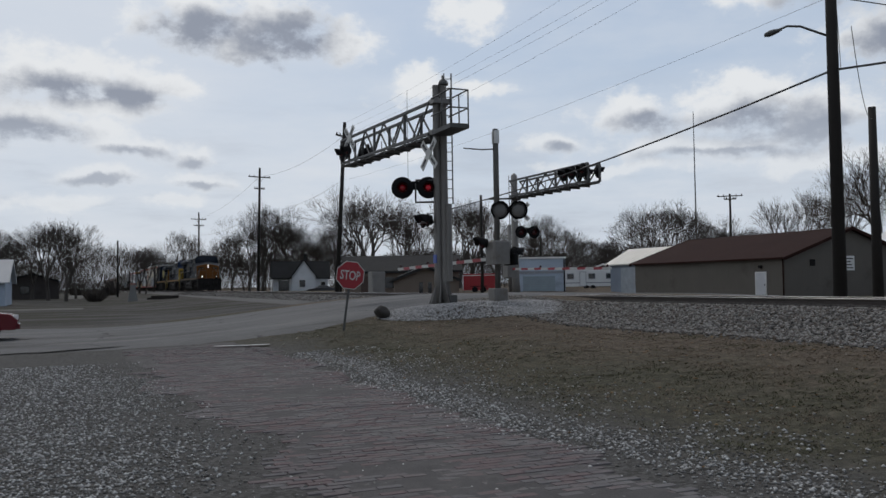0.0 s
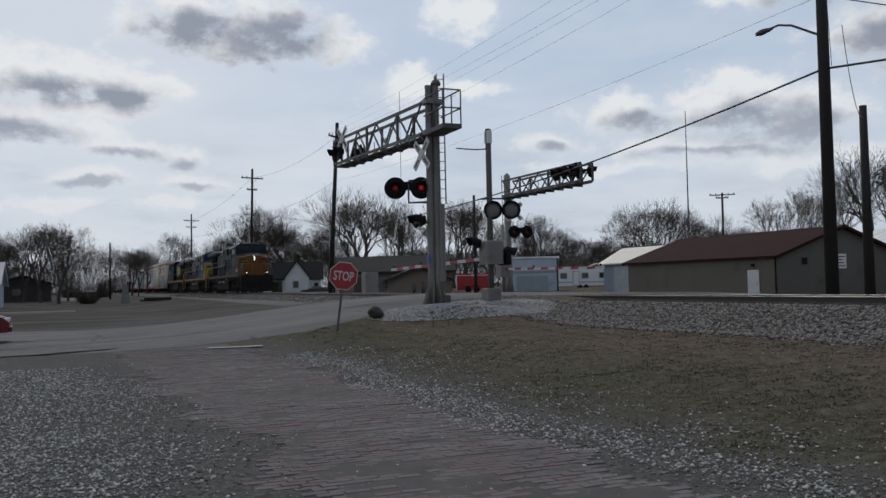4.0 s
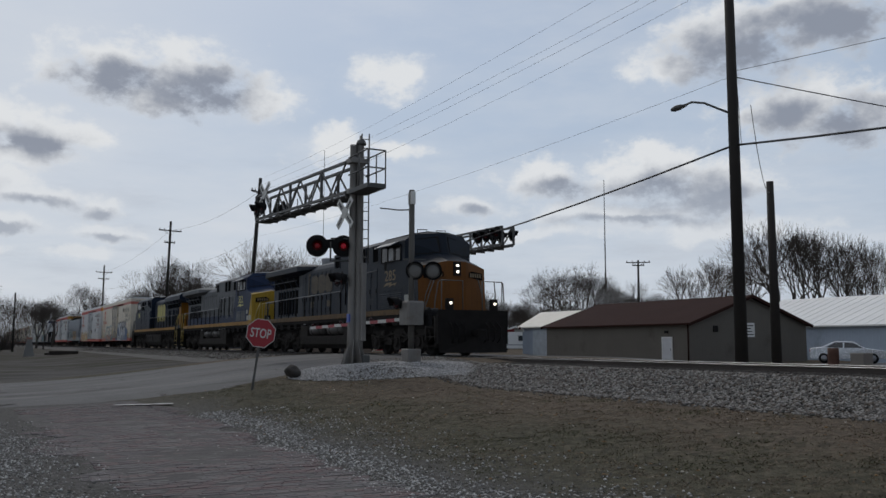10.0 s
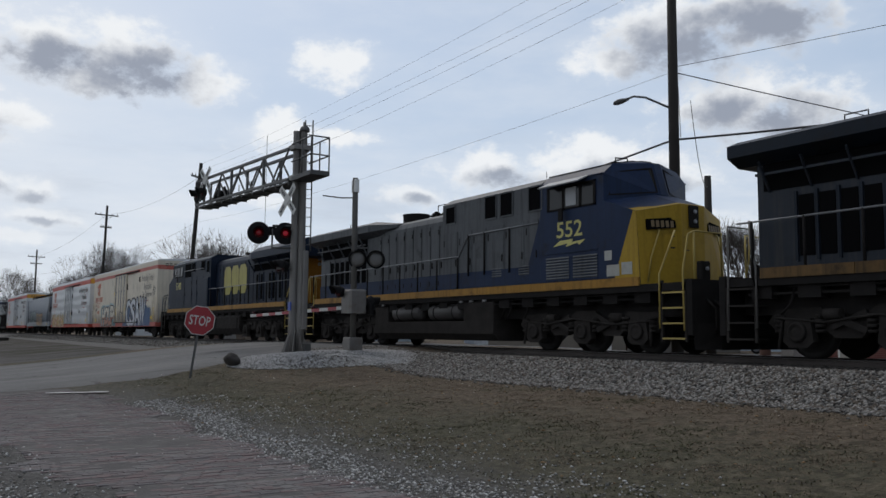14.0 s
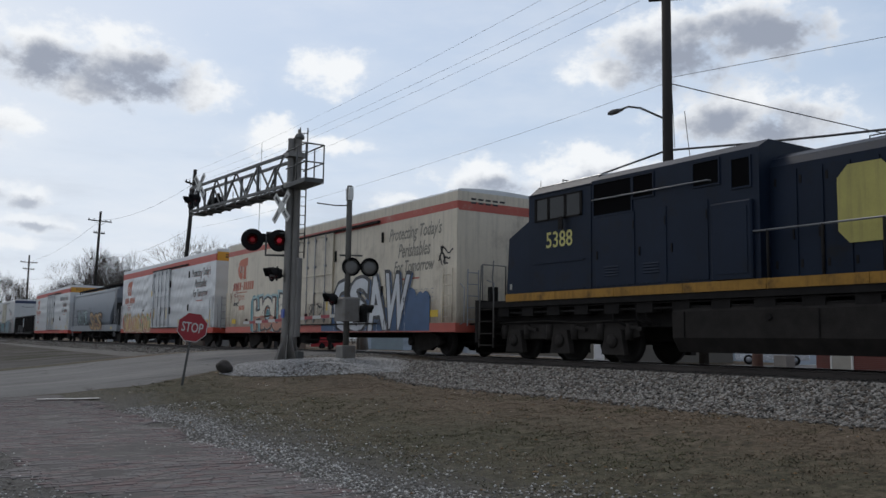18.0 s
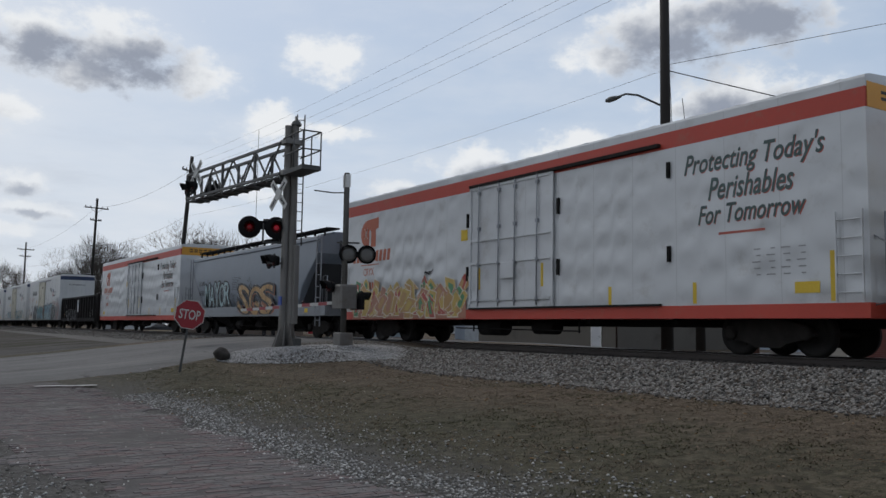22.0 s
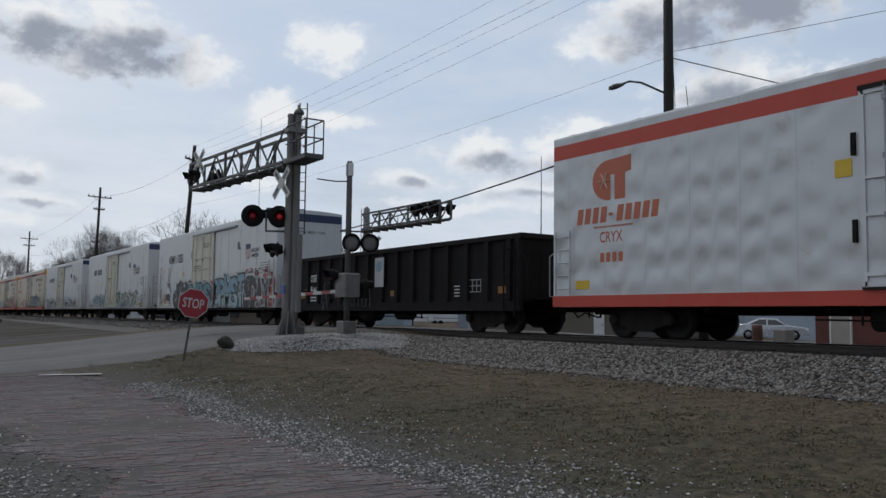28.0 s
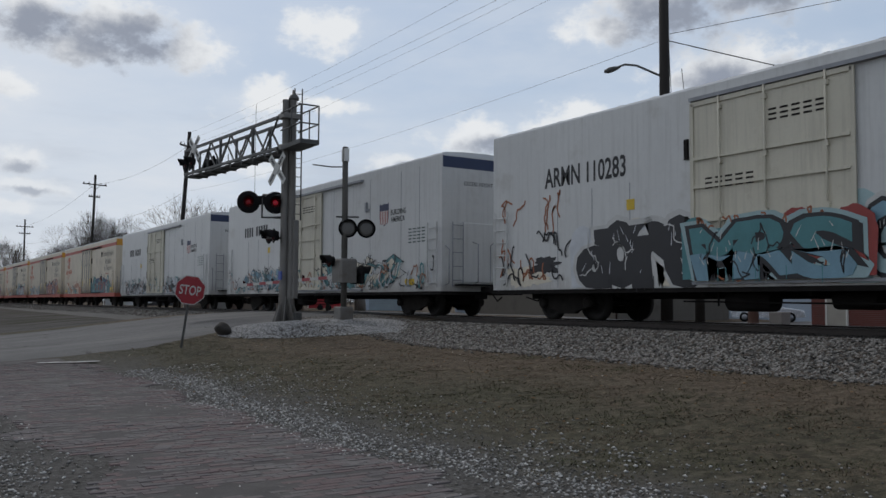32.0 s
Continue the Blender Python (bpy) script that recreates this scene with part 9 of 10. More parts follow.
def white_house():
    t = gable_house("house", "small white house with a steep grey front gable", pose(31.5, 136.4, 0.6, 0, 0, -13), 8.0, 3.75, 2.7, 5.2, CLAP, SHINGLE, over=0.25)
    for z in np.arange(0.2, 2.6, 0.3):
        part("clapboard", made(quad_box, 0, 3.75, -0.03, -0.002, z, z + 0.28), CLAP, t)
    opening(t, "window", 1.2, 2.1, -0.08, -0.04, 0.9, 2.0, GLASS, TRIM, "dark front window")
    part("chimney", made(box, 1.9, 2.5, 4.0, 4.6, 4.6, 6.3), SHINGLE, t)
    w = gable_house("house_wing", "white side wing under a dark roof", pose(29.9, 142.9, 0.6, 0, 0, -103), 8.8, 4.5, 2.5, 5.0, CLAP, SHINGLE, over=0.3)
    opening(w, "window", 4.51, 4.55, 7.6, 8.3, 1.0, 1.7, GLASS, TRIM)
    # dark plate drawn for the shade inside the porch
    opening(w, "porch_opening", 4.51, 4.58, 0.9, 2.6, -0.2, 2.0, GLASS, TRIM, "dark plate for the shade inside the porch")
    part("porch_roof", made(bar, (5.2, -0.4, 2.35), (5.2, 3.0, 2.35), 1.6, 0.12), SHINGLE, w)
    for y in (-0.2, 2.8):
        part("porch_post", made(bar, (5.8, y, -0.3), (5.8, y, 2.3), 0.12, 0.12), TRIM, w)
    g = gable_house("house", "pale blue house with a light metal roof", pose(-18.0, 95.5, 0.5, 0, 0, -92), 12.2, 6.0, 2.0, 3.95, BLUEGREY, mat("light_grey_roof", (0.42, 0.43, 0.44), 0.6, 0.1, 0.1, 0.5))
    opening(g, "window", 6.01, 6.05, 9.0, 9.9, 0.5, 1.5, GLASS, TRIM)
    h = gable_house("house", "dark wooden garage behind bare trees", pose(-8.5, 122, 0.5, 0, 0, 3), 8, 6.5, 2.2, 3.2, wall_mat("dark_wood_siding", (0.05, 0.042, 0.04)), SHINGLE)
    opening(h, "window", 2.0, 3.0, -0.05, -0.01, 0.7, 1.6, GLASS, SHINGLE)


def street_front():
    """Blue-grey garage front, red trailer, travel trailer and the lot's clutter."""
    t = thing("garage", "blue-grey garage with a parapet and roller door", "building", pose(39.6, 75.6, 0.75, 0, 0, -29))
    part("wall", made(box, 0, 4.8, 0, 7, -0.3, 3.2), BLUEGREY, t)
    part("parapet", made(box, -0.1, 4.9, -0.1, 7.1, 3.2, 3.35), TRIM, t)
    d = part("roller_door", made(box, 0.7, 3.8, -0.05, -0.005, -0.3, 1.5), mat("roller_door_sheet", (0.24, 0.30, 0.33), 0.5), t)
    bm = bmesh.new()
    for z in np.arange(-0.2, 1.5, 0.22):
        quad_box(bm, 0.7, 3.8, -0.065, -0.05, z, z + 0.03)
    part("door_rib", bm, RAILING, d)
    part("sign_band", made(box, 0.2, 4.6, -0.06, -0.005, 1.75, 2.0), RAILING, t)
    part("downpipe", made(rod, (4.7, -0.08, -0.3), (4.7, -0.08, 3.2), 0.06), IRON, t)
    red = mat("red_trailer_paint", (0.30, 0.012, 0.018), 0.35, 0, 0.1, 1.0)
    v = thing("cargo_trailer", "red box trailer with rounded roof on the lot", "trailer", pose(34.6, 77.2, 0.72, 0, 0, -26))
    part("body", made(prism, [(0, 0.25), (3.3, 0.25), (3.3, 1.65), (3.15, 1.85), (0.15, 1.85), (0, 1.65)], along_y, 0, 1.9), red, v)
    part("corner_trim", made(box, 0.02, 0.1, -0.02, 0.0, 0.3, 1.7), TRIM, v)
    part("roof_trim", made(box, -0.01, 3.31, -0.02, 0.0, 1.66, 1.72), TRIM, v)
    for x in (1.2, 2.0):
        part("wheel", made(lathe, [(0.1, -0.03), (0.3, -0.02), (0.3, 0.14), (0.1, 0.15)], lambda a, b, w: (x + a, w, 0.3 + b), 14), BLACK, v)
    part("fender", made(box, 0.8, 2.4, -0.06, 0.1, 0.6, 0.66), IRON, v)
    white = mat("travel_trailer_white", (0.62, 0.63, 0.63), 0.4, 0, 0.06, 0.8)
    r = thing("travel_trailer", "white travel trailer with dark windows", "trailer", pose(57.4, 96.5, 0.55, 0, 0, -31))
    part("body", made(prism, [(0, 0.5), (6.6, 0.5), (6.6, 2.5), (6.3, 2.75), (0.3, 2.75), (0, 2.4)], along_y, 0, 2.3), white, r)
    for x in (0.5, 3.2, 5.4):
        opening(r, "window", x, x + 0.75, -0.03, -0.005, 1.5, 2.1, GLASS, RAILING)
    opening(r, "door", 2.1, 2.8, -0.03, -0.005, 0.6, 2.3, white, RAILING)
    part("stripe", made(box, 0.0, 6.6, -0.012, -0.002, 0.9, 1.02), RAILING, r)
    for x in (2.9, 3.7):
        part("wheel", made(lathe, [(0.1, -0.03), (0.34, -0.02), (0.34, 0.14), (0.1, 0.15)], lambda a, b, w: (x + a, w, 0.34 + b), 14), BLACK, r)
    part("roof_vent", made(box, 1.0, 1.6, 0.6, 1.2, 2.75, 2.95, 0.03), TRIM, r)
    part("jack", made(rod, (6.6, 1.1, 0.6), (7.5, 1.1, 0.55), 0.05), IRON, r)
    p = gable_house("pavilion", "low white-roofed building behind the lots", pose(70, 112, 0.6, 0, 0, -35), 10, 6, 2.4, 3.6, wall_mat("tan_stucco", (0.17, 0.135, 0.108)), PALE_ROOF)
    q = gable_house("workshop", "workshop with a pale roof behind the warehouse", pose(76, 78, 0.6, 0, 0, 0), 12, 10, 4.4, 5.9, TAN, PALE_ROOF)


tan_shed()
white_barn()
brick_block()
tan_hall()
white_house()
street_front()


# ---------------------------------------------------------------- cars and small things past the track
def sedan(label, at, paint):
    """A saloon car with its nose towards local -x."""
    t = thing("car", label, "car", at)
    prof = [(-2.2, 0.35), (-2.25, 0.62), (-2.05, 0.80), (-1.05, 0.93), (-0.35, 1.36), (0.75, 1.40), (1.55, 1.02), (2.15, 0.96), (2.25, 0.60), (2.2, 0.32)]
    bm = bmesh.new()
    lay = []
    for y, k in ((-0.88, 0.0), (-0.84, 1.0), (-0.6, 1.0), (0, 1.02), (0.6, 1.0), (0.84, 1.0), (0.88, 0.0)):
        inset = 0.0 if k else 1.0
        lay.append([bm.verts.new((u * (1 - 0.01 * inset), y * (1 - 0.22 * max(0, (v - 0.93) / 0.47)), v - 0.03 * inset + 0.02 * (k > 1))) for u, v in prof])
    for a, b in zip(lay, lay[1:]):
        for i in range(len(prof)):
            bm.faces.new((a[i], a[(i + 1) % len(prof)], b[(i + 1) % len(prof)], b[i])).smooth = True
    bm.faces.new(lay[0][::-1]), bm.faces.new(lay[-1])
    part("body", bm, paint, t)
    glass = GLASS
    for s in (-1, 1):
        bm = bmesh.new()
        y = lambda v: s * (0.885 * (1 - 0.22 * max(0, (v - 0.93) / 0.47)) + 0.004)
        bm.faces.new([bm.verts.new((u, y(v), v)) for u, v in ((-0.85, 0.98), (-0.30, 1.30), (0.2, 1.33), (0.2, 0.98))])
        part("side_window", bm, glass, t)
        bm = bmesh.new()
        bm.faces.new([bm.verts.new((u, y(v), v)) for u, v in ((0.28, 0.98), (0.28, 1.33), (0.70, 1.33), (1.30, 1.02))])
        part("side_window", bm, glass, t)
    bm = bmesh.new()
    bm.faces.new([bm.verts.new(p) for p in ((-1.02, -0.72, 0.96), (-1.02, 0.72, 0.96), (-0.40, 0.62, 1.36), (-0.40, -0.62, 1.36))])
    ob = part("windscreen", bm, glass, t)
    for x in (-1.4, 1.4):
        for s in (-1, 1):
            w = part("wheel", made(lathe, [(0.1, -0.1), (0.32, -0.1), (0.33, 0.0), (0.32, 0.1), (0.2, 0.11), (0.1, 0.1)], lambda a, b, c: (x + a, s * 0.80 + s * c, 0.33 + b), 16), BLACK, t)
            part("rim", made(lathe, [(0.05, 0.111), (0.19, 0.112), (0.05, 0.13)], lambda a, b, c: (x + a, s * 0.80 + s * c, 0.33 + b), 12), RAILING, w)
    for s in (-1, 1):
        part("headlight", made(box, -2.24, -2.0, *sorted((s * 0.5, s * 0.82)), 0.62, 0.76, 0.02), mat("clear_lamp", (0.6, 0.6, 0.6), 0.15), t)
        part("tail_light", made(box, 2.1, 2.24, *sorted((s * 0.5, s * 0.82)), 0.70, 0.88, 0.02), SIGN_RED, t)
    part("bumper", made(box, -2.30, -2.1, -0.8, 0.8, 0.34, 0.5, 0.03), paint, t)
    return t


sedan("silver car parked by the pale barn", pose(49.3, 36.6, 0.42, 0, 0, 125), mat("silver_car_paint", (0.52, 0.54, 0.57), 0.25, 0.5, 0.05))
sedan("dark car parked before the white house", pose(34.6, 130.0, 0.35, 0, 0, -12), mat("dark_car_paint", (0.03, 0.03, 0.034), 0.3, 0.3, 0.05))
sedan("red car waiting on the cross street", pose(-3.95, 31.0, 0.06, 0, 0, 182), mat("red_car_paint", (0.11, 0.006, 0.012), 0.2, 0.2, 0.05))
rusty = mat("rusty_drum_paint", (0.10, 0.05, 0.035), 0.8, 0, 0.3, 4)
solid("drum", made(lathe, [(0.29, 0.40), (0.30, 0.5), (0.29, 0.9), (0.30, 0.92), (0.29, 1.2), (0.30, 1.4), (0.25, 1.42)], lambda u, v, w: (41.3 + u, 31.6 + v, w), 16), rusty, "rusty brown drum beside the track", "drum")
solid("crate", made(box, 41.6, 42.4, 30.0, 30.8, 0.40, 1.15, 0.02), mat("weathered_crate", (0.22, 0.20, 0.18), 0.85), "weathered wooden crate beside the track", "crate")
solid("relay_cabinet", made(box, 19.9, 20.9, 60.5, 61.5, 0.7, 2.6, 0.04), GALV, "grey steel relay cabinet by the track", "cabinet")


def marker(x, y, z):
    """A pale tapered marker post."""
    t = thing("marker_post", "pale tapered concrete marker by the line", "marker post", pose(x, y, z))
    part("post", made(prism, [(-0.55, -0.2), (0.55, -0.2), (0.22, 1.75), (-0.22, 1.75)], along_y, -0.2, 0.2), mat("pale_marker", (0.20, 0.20, 0.19), 0.8), t)
    part("cap", made(box, -0.28, 0.28, -0.25, 0.25, 1.75, 1.95, 0.03), mat("marker_cap", (0.30, 0.16, 0.13), 0.8), t)


marker(5.64, 99.8, land_z(5.64, 99.8))
old_ties = mat("stacked_tie_wood", (0.022, 0.018, 0.015), 0.95, 0, 0.3, 2)
for i in range(5):
    solid("old_tie", made(box, -1.25, 1.25, -0.12, 0.12, 0, 0.2, 0.015), old_ties, "old dark railway tie lying on a low pile", "railway tie", "pile of old ties", at=pose(8.6 + 0.4 * math.sin(i * 2.1), 97.5 + 0.3 * (i % 3), land_z(8.6, 97.5) + 0.2 * (i // 3), 0, 0, 4 * math.sin(i * 5)))
dusty = mat("dusty_gravel_path", (0.085, 0.080, 0.072), 0.95, 0, 0.3, 1.0, 0.3, 30)
tagged(solid("path", sheet(spread((-60, 0.5, 2)), [71.0, 72.5, 74.5, 76.0], lambda x, y: land_z(x, y) + 0.03), dusty, "pale dusty path across the lots"), kind="structure")
tagged(solid("side_street", sheet([-1.0, 0.2, 1.4], spread((118, 300, 6)), lambda x, y: land_z(x, y) + 0.035), dusty, "pale side street running away beside the line"), kind="structure")

# ---------------------------------------------------------------- poles and wires
POLE = mat("old_pole_wood", (0.020, 0.017, 0.015), 0.9, 0, 0.3, 2.5, 0.4, 25)
WIRE = mat("wire_black", (0.035, 0.035, 0.038), 0.6)


def pole(x, y, z0, z1, r, label, lean=(0, 0), arms=(), yaw=90, extras=True):
    """A tapered wooden pole; arms: (height, half length)."""
    t = thing("utility_pole", label, "utility pole", pose(x, y, z0), "utility poles")
    h = z1 - z0
    part("pole", made(rod, (0, 0, -0.4), (lean[0], lean[1], h), r, r * 0.68, 12), POLE, t)
    for hz, half in arms:
        f = (hz - z0) / h
        c = Vector((lean[0] * f, lean[1] * f, hz - z0))
        d = Vector((math.cos(radians(yaw)), math.sin(radians(yaw)), 0))
        a = part("crossarm", made(bar, c - d * half, c + d * half, 0.11, 0.13), POLE, t)
        for s in (-0.92, -0.5, 0.5, 0.92):
            q = c + d * half * s
            part("insulator", made(lathe, [(0.03, 0.06), (0.06, 0.10), (0.05, 0.22), (0.02, 0.25)], lambda u, v, w: (q.x + u, q.y + v, q.z + w), 8), DULL, a)
        if half > 0.8:
            bm = bmesh.new()
            for s in (-1, 1):
                rod(bm, c + d * half * 0.55 * s, c - Vector((0, 0, 0.6)), 0.02, n=5)
            part("brace", bm, DULL, a)
    return t


def wire(a, b, sag, r, label="black overhead wire", n=14):
    a, b = Vector(a), Vector(b)
    pts = [a.lerp(b, i / n) - Vector((0, 0, 4 * sag * (i / n) * (1 - i / n))) for i in range(n + 1)]
    return solid("overhead_wire", made(pipe, pts, r, 5), WIRE, label, "overhead wire", "overhead wires")


big = pole(20.6, 18.95, 0.95, 15.3, 0.20, "tall dark utility pole with a street lamp arm", arms=((12.75, 0.55),), yaw=-45)
tube = bmesh.new()
pipe(tube, [(20.5, 19.05, 8.80), (20.0, 19.55, 9.16), (19.75, 19.82, 9.22), (19.58, 20.0, 9.14)], 0.035, 8)
lamp = thing("street_lamp", "grey cobra-head street lamp on a curved arm", "street lamp")
part("arm", tube, DULL, lamp)
part("head", made(lathe, [(0.03, -0.05), (0.07, 0.05), (0.11, 0.2), (0.12, 0.35), (0.06, 0.5)], lambda u, v, w: (19.62 - 0.66 * w - 0.7 * u, 19.96 + 0.66 * w - 0.7 * u, 9.13 - 0.22 * w + 0.8 * v), 12), DULL, lamp)
pole(25.8, 22.1, 0.95, 7.6, 0.19, "short thick pole stub with a hanging cable")
pole(21.4, 75.2, 0.7, 16.3, 0.22, "tall leaning utility pole with a top crossarm", (0.85, -0.2), ((15.0, 1.25), (13.0, 0.5)), 40)
pole(21.4, 111.5, 0.8, 16.9, 0.20, "utility pole with a wide crossarm behind the line", (0.3, 0), ((15.7, 1.5), (14.2, 0.7)), 15)
pole(21.4, 169.5, 0.9, 15.9, 0.19, "distant utility pole with two crossarms", (0, 0), ((14.6, 1.5), (13.4, 1.0)), 15)
pole(5.6, 136, 0.5, 8.7, 0.16, "plain dark post beside the side street")
pole(79.1, 90.2, 0.6, 12.9, 0.19, "utility pole with a short heavy crossarm", (0, 0), ((12.6, 1.6), (12.2, 0.8)), -40)
pole(29.5, 62.0, 0.8, 8.6, 0.14, "plain pole behind the crossing gate")
pole(46.0, 82.0, 0.8, 6.8, 0.12, "thin pole behind the garage")
pole(25.5, 88.0, 0.7, 6.0, 0.12, "short pole by the tan building")
solid("radio_mast", made(rod, (157.9, 193.8, 0), (157.9, 193.8, 48.4), 0.28, 0.10, 6), DULL, "tall thin radio mast far away", "radio mast")

# heavy cable along the line, line wires from pole to pole, service drops
wire((20.6, 18.95, 7.75), (21.7, 75.0, 7.0), 1.15, 0.035, "heavy black overhead cable")
wire((20.6, 18.95, 7.75), (23.5, -18.0, 7.2), 0.85, 0.035, "heavy black overhead cable")
for a, b in (((20.6, 18.95, 15.0), (22.2, 75.0, 16.2)), ((20.2, 19.3, 13.75), (21.2, 74.6, 15.15)), ((20.45, 19.05, 13.6), (22.2, 75.0, 15.1)), ((20.2, 19.3, 12.85), (22.9, 75.5, 14.2))):
    wire(a, b, 0.5, 0.0055, "thin overhead line wire")
    wire(a, (a[0] + 1.0, -20.0, a[2] + 0.6), 0.4, 0.0055, "thin overhead line wire")
wire((20.6, 18.95, 9.95), (21.9, 75.0, 11.0), 0.5, 0.0055, "thin overhead line wire")
wire((20.6, 18.95, 10.1), (44.6, -14.0, 14.9), 0.2, 0.009, "thin overhead line wire")
wire((20.6, 18.95, 9.95), (44.0, 4.7, 4.6), 0.2, 0.018, "black service wire between the poles")
wire((20.7, 18.85, 9.9), (20.75, 18.8, 7.8), 0.0, 0.010, "slack black drop wire on the pole")
wire((21.0, 18.6, 9.0), (25.8, 22.1, 7.2), 0.8, 0.012, "slack drop wire to the pole stub")
for a, b in (((22.2, 75.0, 15.1), (21.7, 111.5, 15.8)), ((21.7, 111.5, 15.8), (21.4, 169.5, 14.7)), ((21.9, 75.0, 11.0), (21.5, 111.5, 11.2)), ((21.5, 111.5, 11.2), (21.4, 169.5, 11.6)), ((21.4, 169.5, 11.6), (3.0, 300.0, 11.0))):
    wire(a, b, 0.8, 0.012, "distant overhead line wire")

# ---------------------------------------------------------------- bare trees and far woods
BARK = mat("grey_bark", (0.060, 0.052, 0.046), 0.95, 0, 0.3, 2.0, 0.4, 20)
TWIG = mat("brown_twigs", (0.052, 0.043, 0.037), 0.95, 0, 0.3, 1.0, 0)


def tree_meshes(seed, spread_deg, levels=8):
    """Trunk with limbs, and the fine crown, for a bare tree one metre high."""
    rng = random.Random(seed)
    trunk, crown = bmesh.new(), bmesh.new()

    def limb(bm, p, d, length, r, n):
        bend = Vector((rng.uniform(-1, 1), rng.uniform(-1, 1), rng.uniform(-0.2, 0.6))) * 0.16
        mid = p + d * length * 0.5
        d2 = (d + bend).normalized()
        end = mid + d2 * length * 0.5
        rings = []
        for c, rr in ((p, r), (mid, r * 0.82), (end, r * 0.62)):
            turn = d.to_track_quat("Z", "Y").to_matrix()
            rings.append([bm.verts.new(c + turn @ Vector((rr * math.cos(6.283 * i / n), rr * math.sin(6.283 * i / n), 0))) for i in range(n)])
        for a, b in zip(rings, rings[1:]):
            for i in range(n):
                bm.faces.new((a[i], a[(i + 1) % n], b[(i + 1) % n], b[i]))
        return end, d2

    def grow(p, d, length, r, level):
        bm = trunk if level < 3 else crown
        end, d2 = limb(bm, p, d, length, max(r, 0.0008), 6 if level < 2 else 4 if level < 3 else 3)
        if level >= levels:
            return
        kids = 3 if level in (0, 1) else rng.choice((2, 2, 3))
        for k in range(kids):
            tilt = radians(rng.uniform(0.45, 1.0) * spread_deg * (0.8 if k == 0 else 1.15))
            around = 6.283 * (k + rng.random() * 0.7) / kids
            side = d2.orthogonal().normalized()
            side.rotate(Matrix.Rotation(around, 3, d2))
            nd = (d2 * math.cos(tilt) + side * math.sin(tilt) + Vector((0, 0, 0.10))).normalized()
            grow(end.lerp(p, rng.uniform(0, 0.25)), nd, length * (rng.uniform(0.66, 0.90) if level < 4 else rng.uniform(0.74, 1.0)), r * 0.61, level + 1)

    grow(Vector((0, 0, -0.02)), Vector((rng.uniform(-0.05, 0.05), rng.uniform(-0.05, 0.05), 1)), 0.20, 0.021, 0)
    top = max(v.co.z for v in crown.verts)
    out = []
    for bm, name, m in ((trunk, "trunk", BARK), (crown, "crown", TWIG)):
        bmesh.ops.scale(bm, vec=(1 / top,) * 3, verts=bm.verts)
        out.append(mesh_of(name, bm, m))
    return out


def make_trees():
    kinds = [tree_meshes(11 + i, a) for i, a in enumerate((25, 30, 36, 27, 32))]
    rng = random.Random(2)
    spots = SPOTS
    for i, (x, y, h) in enumerate(spots):
        trunk, crown = kinds[i % 5]
        t = thing("tree", ("tall bare tree with a spreading crown", "bare leafless tree with fine twigs", "bare winter tree behind the lots")[i % 3], "tree", group="bare trees")
        for me, nm in ((trunk, "trunk"), (crown, "crown")):
            ob = new(nm, me)
            ob.parent = t
        wide = rng.uniform(0.8, 1.05)
        t.matrix_basis = pose(x, y, max(0.3, land_z(x, y)) - 0.1, 0, 0, rng.uniform(0, 360)) @ Matrix.Diagonal((h * wide, h * wide, h, 1))


SPOTS = [
    (-1, 105, 9.6), (-7, 112, 8.9), (-5, 118, 9.2), (-3, 112, 9.8), (0, 120, 8.5), (-9, 115, 9.4), (-11, 109, 8.6), (-9, 135, 8.0), (12, 190, 10.3),
    (14, 179, 10.4), (18, 169, 12.3), (20, 164, 10.3), (23, 158, 9.5), (24, 148, 10.4), (26, 143, 12.8), (29, 147, 15.9), (33, 151, 15.5), (34, 161, 13.9),
    (34, 146, 11.3), (40, 155, 12.2), (45, 159, 13.6), (49, 163, 12.6), (39, 119, 15.9), (44, 143, 16.1), (50, 131, 15.2), (51, 141, 14.1), (61, 148, 15.4)]
SPOTS += [
    (61, 137, 16.5), (65, 141, 16.2), (73, 148, 14.1), (73, 131, 13.2), (70, 121, 12.1), (85, 142, 12.2), (98, 157, 10.7), (104, 159, 11.2), (106, 158, 10.5),
    (87, 122, 13.2), (83, 112, 14.1), (92, 118, 13.7), (100, 125, 13.2), (128, 154, 14.8), (131, 151, 15.3), (140, 157, 13.3), (136, 147, 12.6),
    (84, 86, 12.6), (94, 90, 13.5), (82, 74, 14.4), (86, 72, 16.3), (85, 67, 15.4), (88, 66, 15.0), (94, 67, 14.3), (94, 66, 12.7), (99, 65, 12.5)]
understory = random.Random(31)
for i in range(46):
    a, r = radians(4 + 46 * (i + understory.random()) / 46), understory.uniform(150, 205)
    SPOTS.append((round(r * math.sin(a), 1), round(r * math.cos(a), 1), round(understory.uniform(6.0, 10.0), 1)))
make_trees()


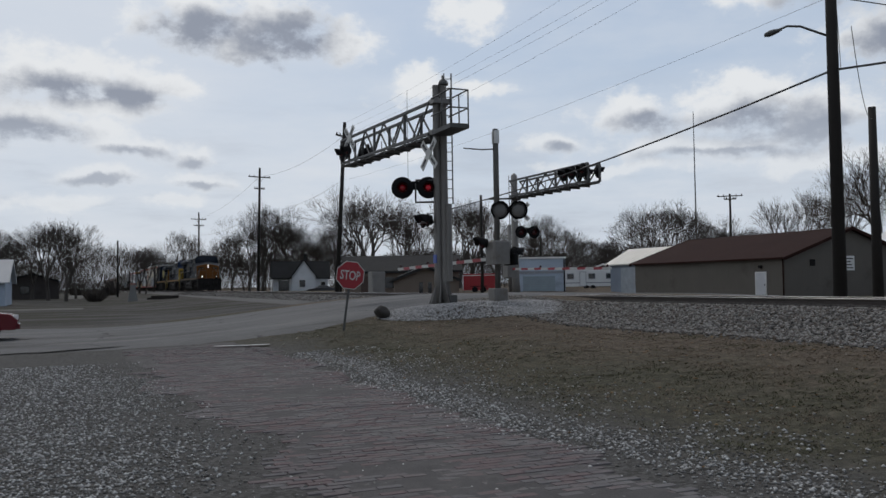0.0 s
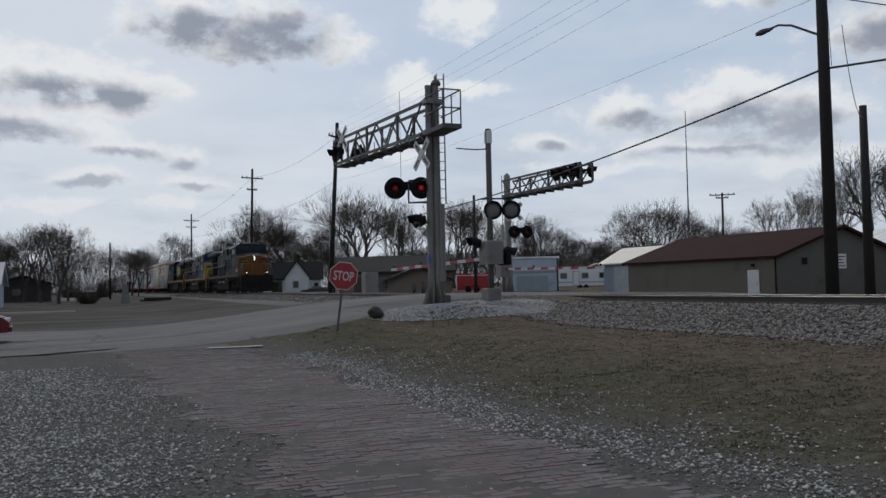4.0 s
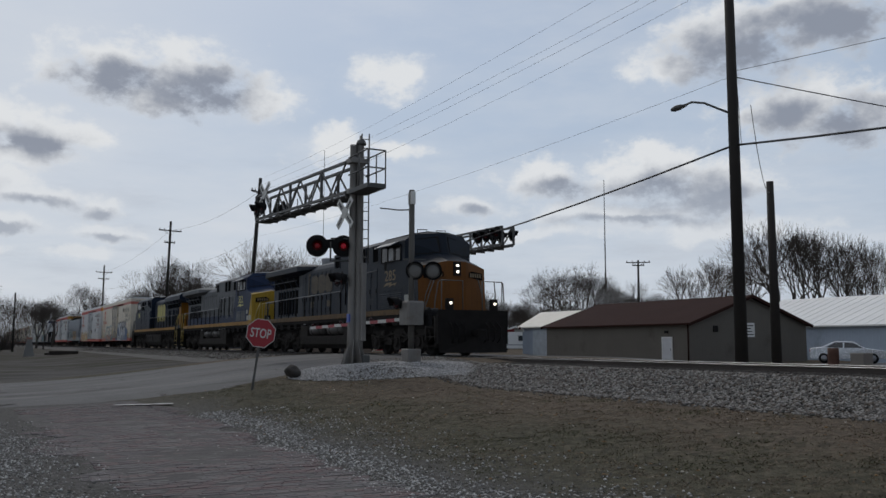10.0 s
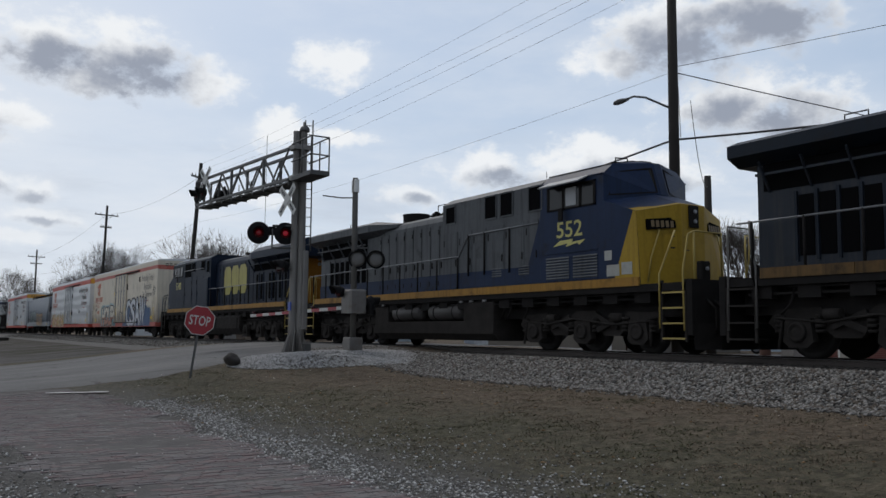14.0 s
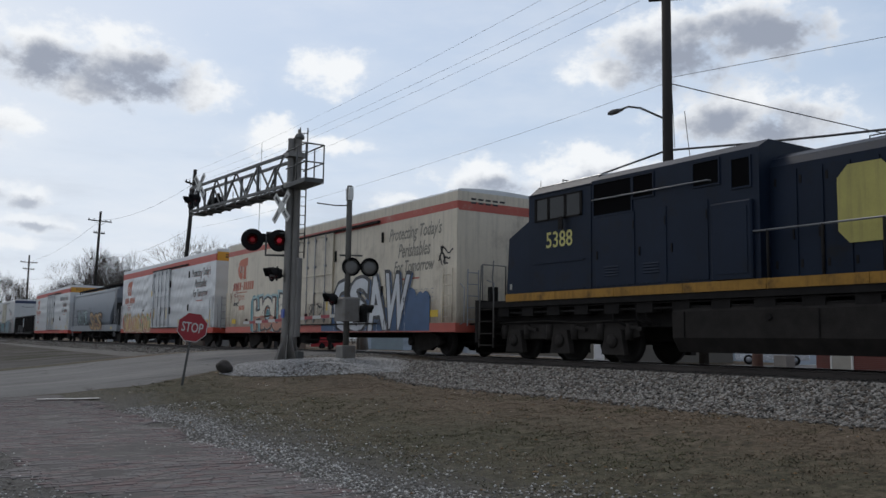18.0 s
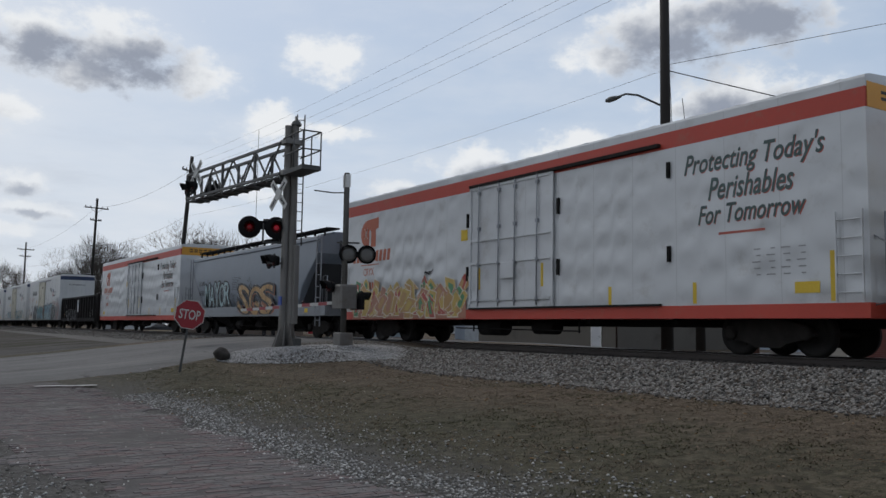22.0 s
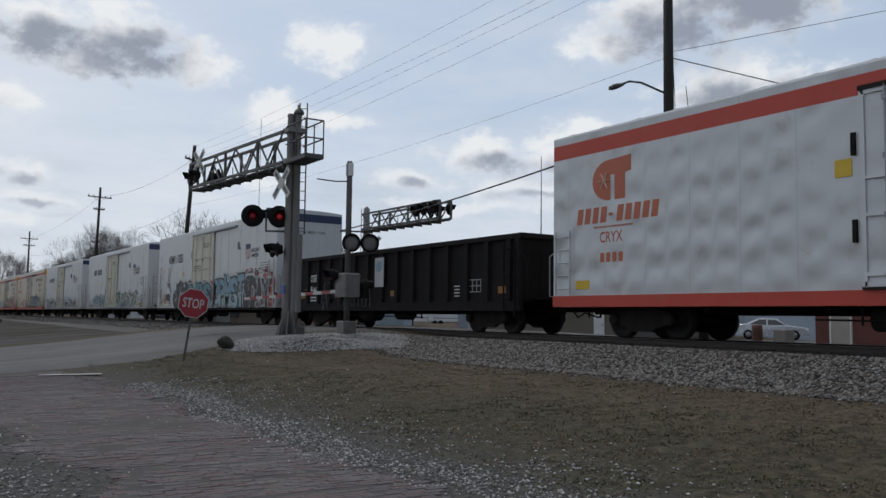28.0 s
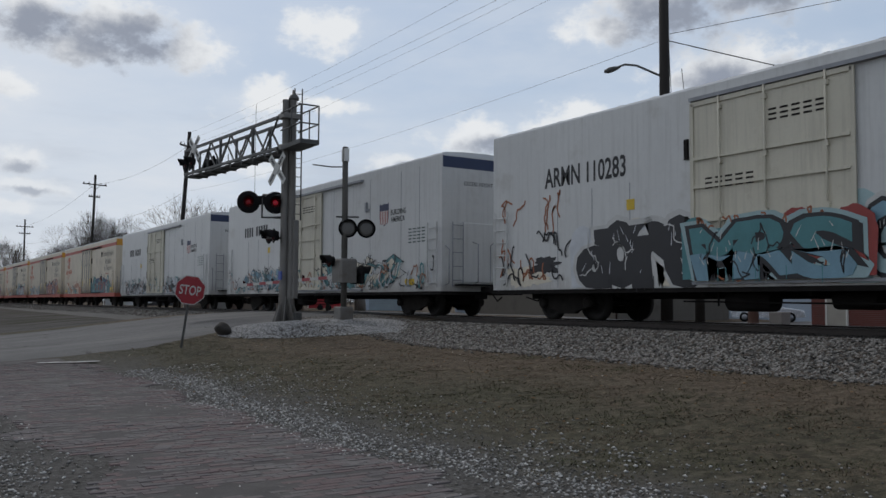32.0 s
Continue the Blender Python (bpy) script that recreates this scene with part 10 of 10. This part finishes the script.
def far_woods():
    """Distant leafless woods all round, as one mass of twigs."""
    rng = np.random.default_rng(12)
    n = 330000
    az = np.radians(rng.uniform(-75, 112, n))
    dist = rng.uniform(235, 330, n)
    env = np.array([10.5 + 4.5 * noise.noise((a * 14, 0, 0)) + 2.5 * noise.noise((a * 45, 3, 0)) for a in az])
    z = np.maximum(1.0, env) * rng.random(n) ** 0.8
    x, y = dist * np.sin(az), dist * np.cos(az)
    a2 = rng.uniform(0, 6.283, n)
    tilt = rng.uniform(-0.9, 0.9, n)
    ln = rng.uniform(1.0, 3.2, n)
    w = rng.uniform(0.012, 0.05, n)
    p0 = np.stack([x - w * np.cos(az), y + w * np.sin(az), z], -1)
    p1 = np.stack([x + w * np.cos(az), y - w * np.sin(az), z], -1)
    p2 = np.stack([x + np.sin(tilt) * ln * np.cos(a2), y + np.sin(tilt) * ln * np.sin(a2), z + np.cos(tilt) * ln], -1)
    v = np.stack([p0, p1, p2], 1).reshape(-1, 3)
    me = bpy.data.meshes.new("far_woods")
    me.vertices.add(n * 3), me.loops.add(n * 3), me.polygons.add(n)
    me.vertices.foreach_set("co", v.ravel().astype(np.float32))
    me.loops.foreach_set("vertex_index", np.arange(n * 3, dtype=np.int32))
    me.polygons.foreach_set("loop_start", np.arange(0, n * 3, 3, dtype=np.int32))
    me.update(calc_edges=True)
    me.materials.append(TWIG)
    tagged(new("far_woods", me), "grey-brown leafless woods on the horizon", "woods", kind="stuff")


far_woods()


def shrub(x, y, h, w, seed, label):
    rng = random.Random(seed)
    bm = bmesh.new()
    for _ in range(260):
        a, r = rng.uniform(0, 6.283), w * math.sqrt(rng.random())
        b = Vector((r * 0.4 * math.cos(a), r * 0.4 * math.sin(a), 0))
        e = Vector((r * math.cos(a), r * math.sin(a), h * rng.uniform(0.4, 1.0) * (1 - 0.35 * (r / w) ** 2)))
        rod(bm, b, e, 0.03, 0.012, 3)
    solid("shrub", bm, TWIG, label, "shrub", "bare shrubs", at=pose(x, y, land_z(x, y)))


shrub(1.9, 101, 1.75, 1.5, 6, "dense dark shrub beside the side street")
shrub(0.6, 168, 4.6, 3.4, 1, "dense bare shrub beside the side street")
shrub(5.5, 172, 4.0, 3.0, 2, "bare rounded shrub by the line")
shrub(33.5, 92, 3.2, 3.0, 3, "bare shrub behind the tan building")
shrub(60, 82, 3.4, 4.0, 4, "tangled bare shrub behind the warehouse")
shrub(66, 92, 3.6, 4.0, 5, "tangled bare shrub behind the warehouse")


STANDS = {t: (origin, turned) for t, origin, turned in TRAIN}


def motions():
    """The whole train rolls by at an even speed."""
    for t, origin, turned in TRAIN:
        walk(t, [(s, pose(TRACK_X, origin - SPEED * (s - 20), RAIL_Z, 0, 0, 180 if turned else 0)) for s in (0, 16, 32)])
    # the wheels turn while their vehicle passes the crossing
    for ob, y, r in WHEELSETS:
        car = ob.parent if ob.parent in STANDS else ob.parent.parent
        origin, turned = STANDS[car]
        passing = 20 + (origin - 21.0) / SPEED
        first, last = max(0.0, passing - 3.2), min(32.0, passing + 2.6)
        if first >= last:
            continue
        sense = 1 if turned else -1
        step = radians(80) * r / SPEED
        n = int((last - first) / step)
        rows = [(0.0, pose(0, y, r))] if first > 0 else []
        rows += [(first + step * i, pose(0, y, r, -sense * 80.0 * i)) for i in range(n + 1)]
        if rows[-1][0] < 31.99:
            rows.append((32.0, pose(0, y, r, -sense * 80.0 * n)))
        walk(ob, rows)


motions()
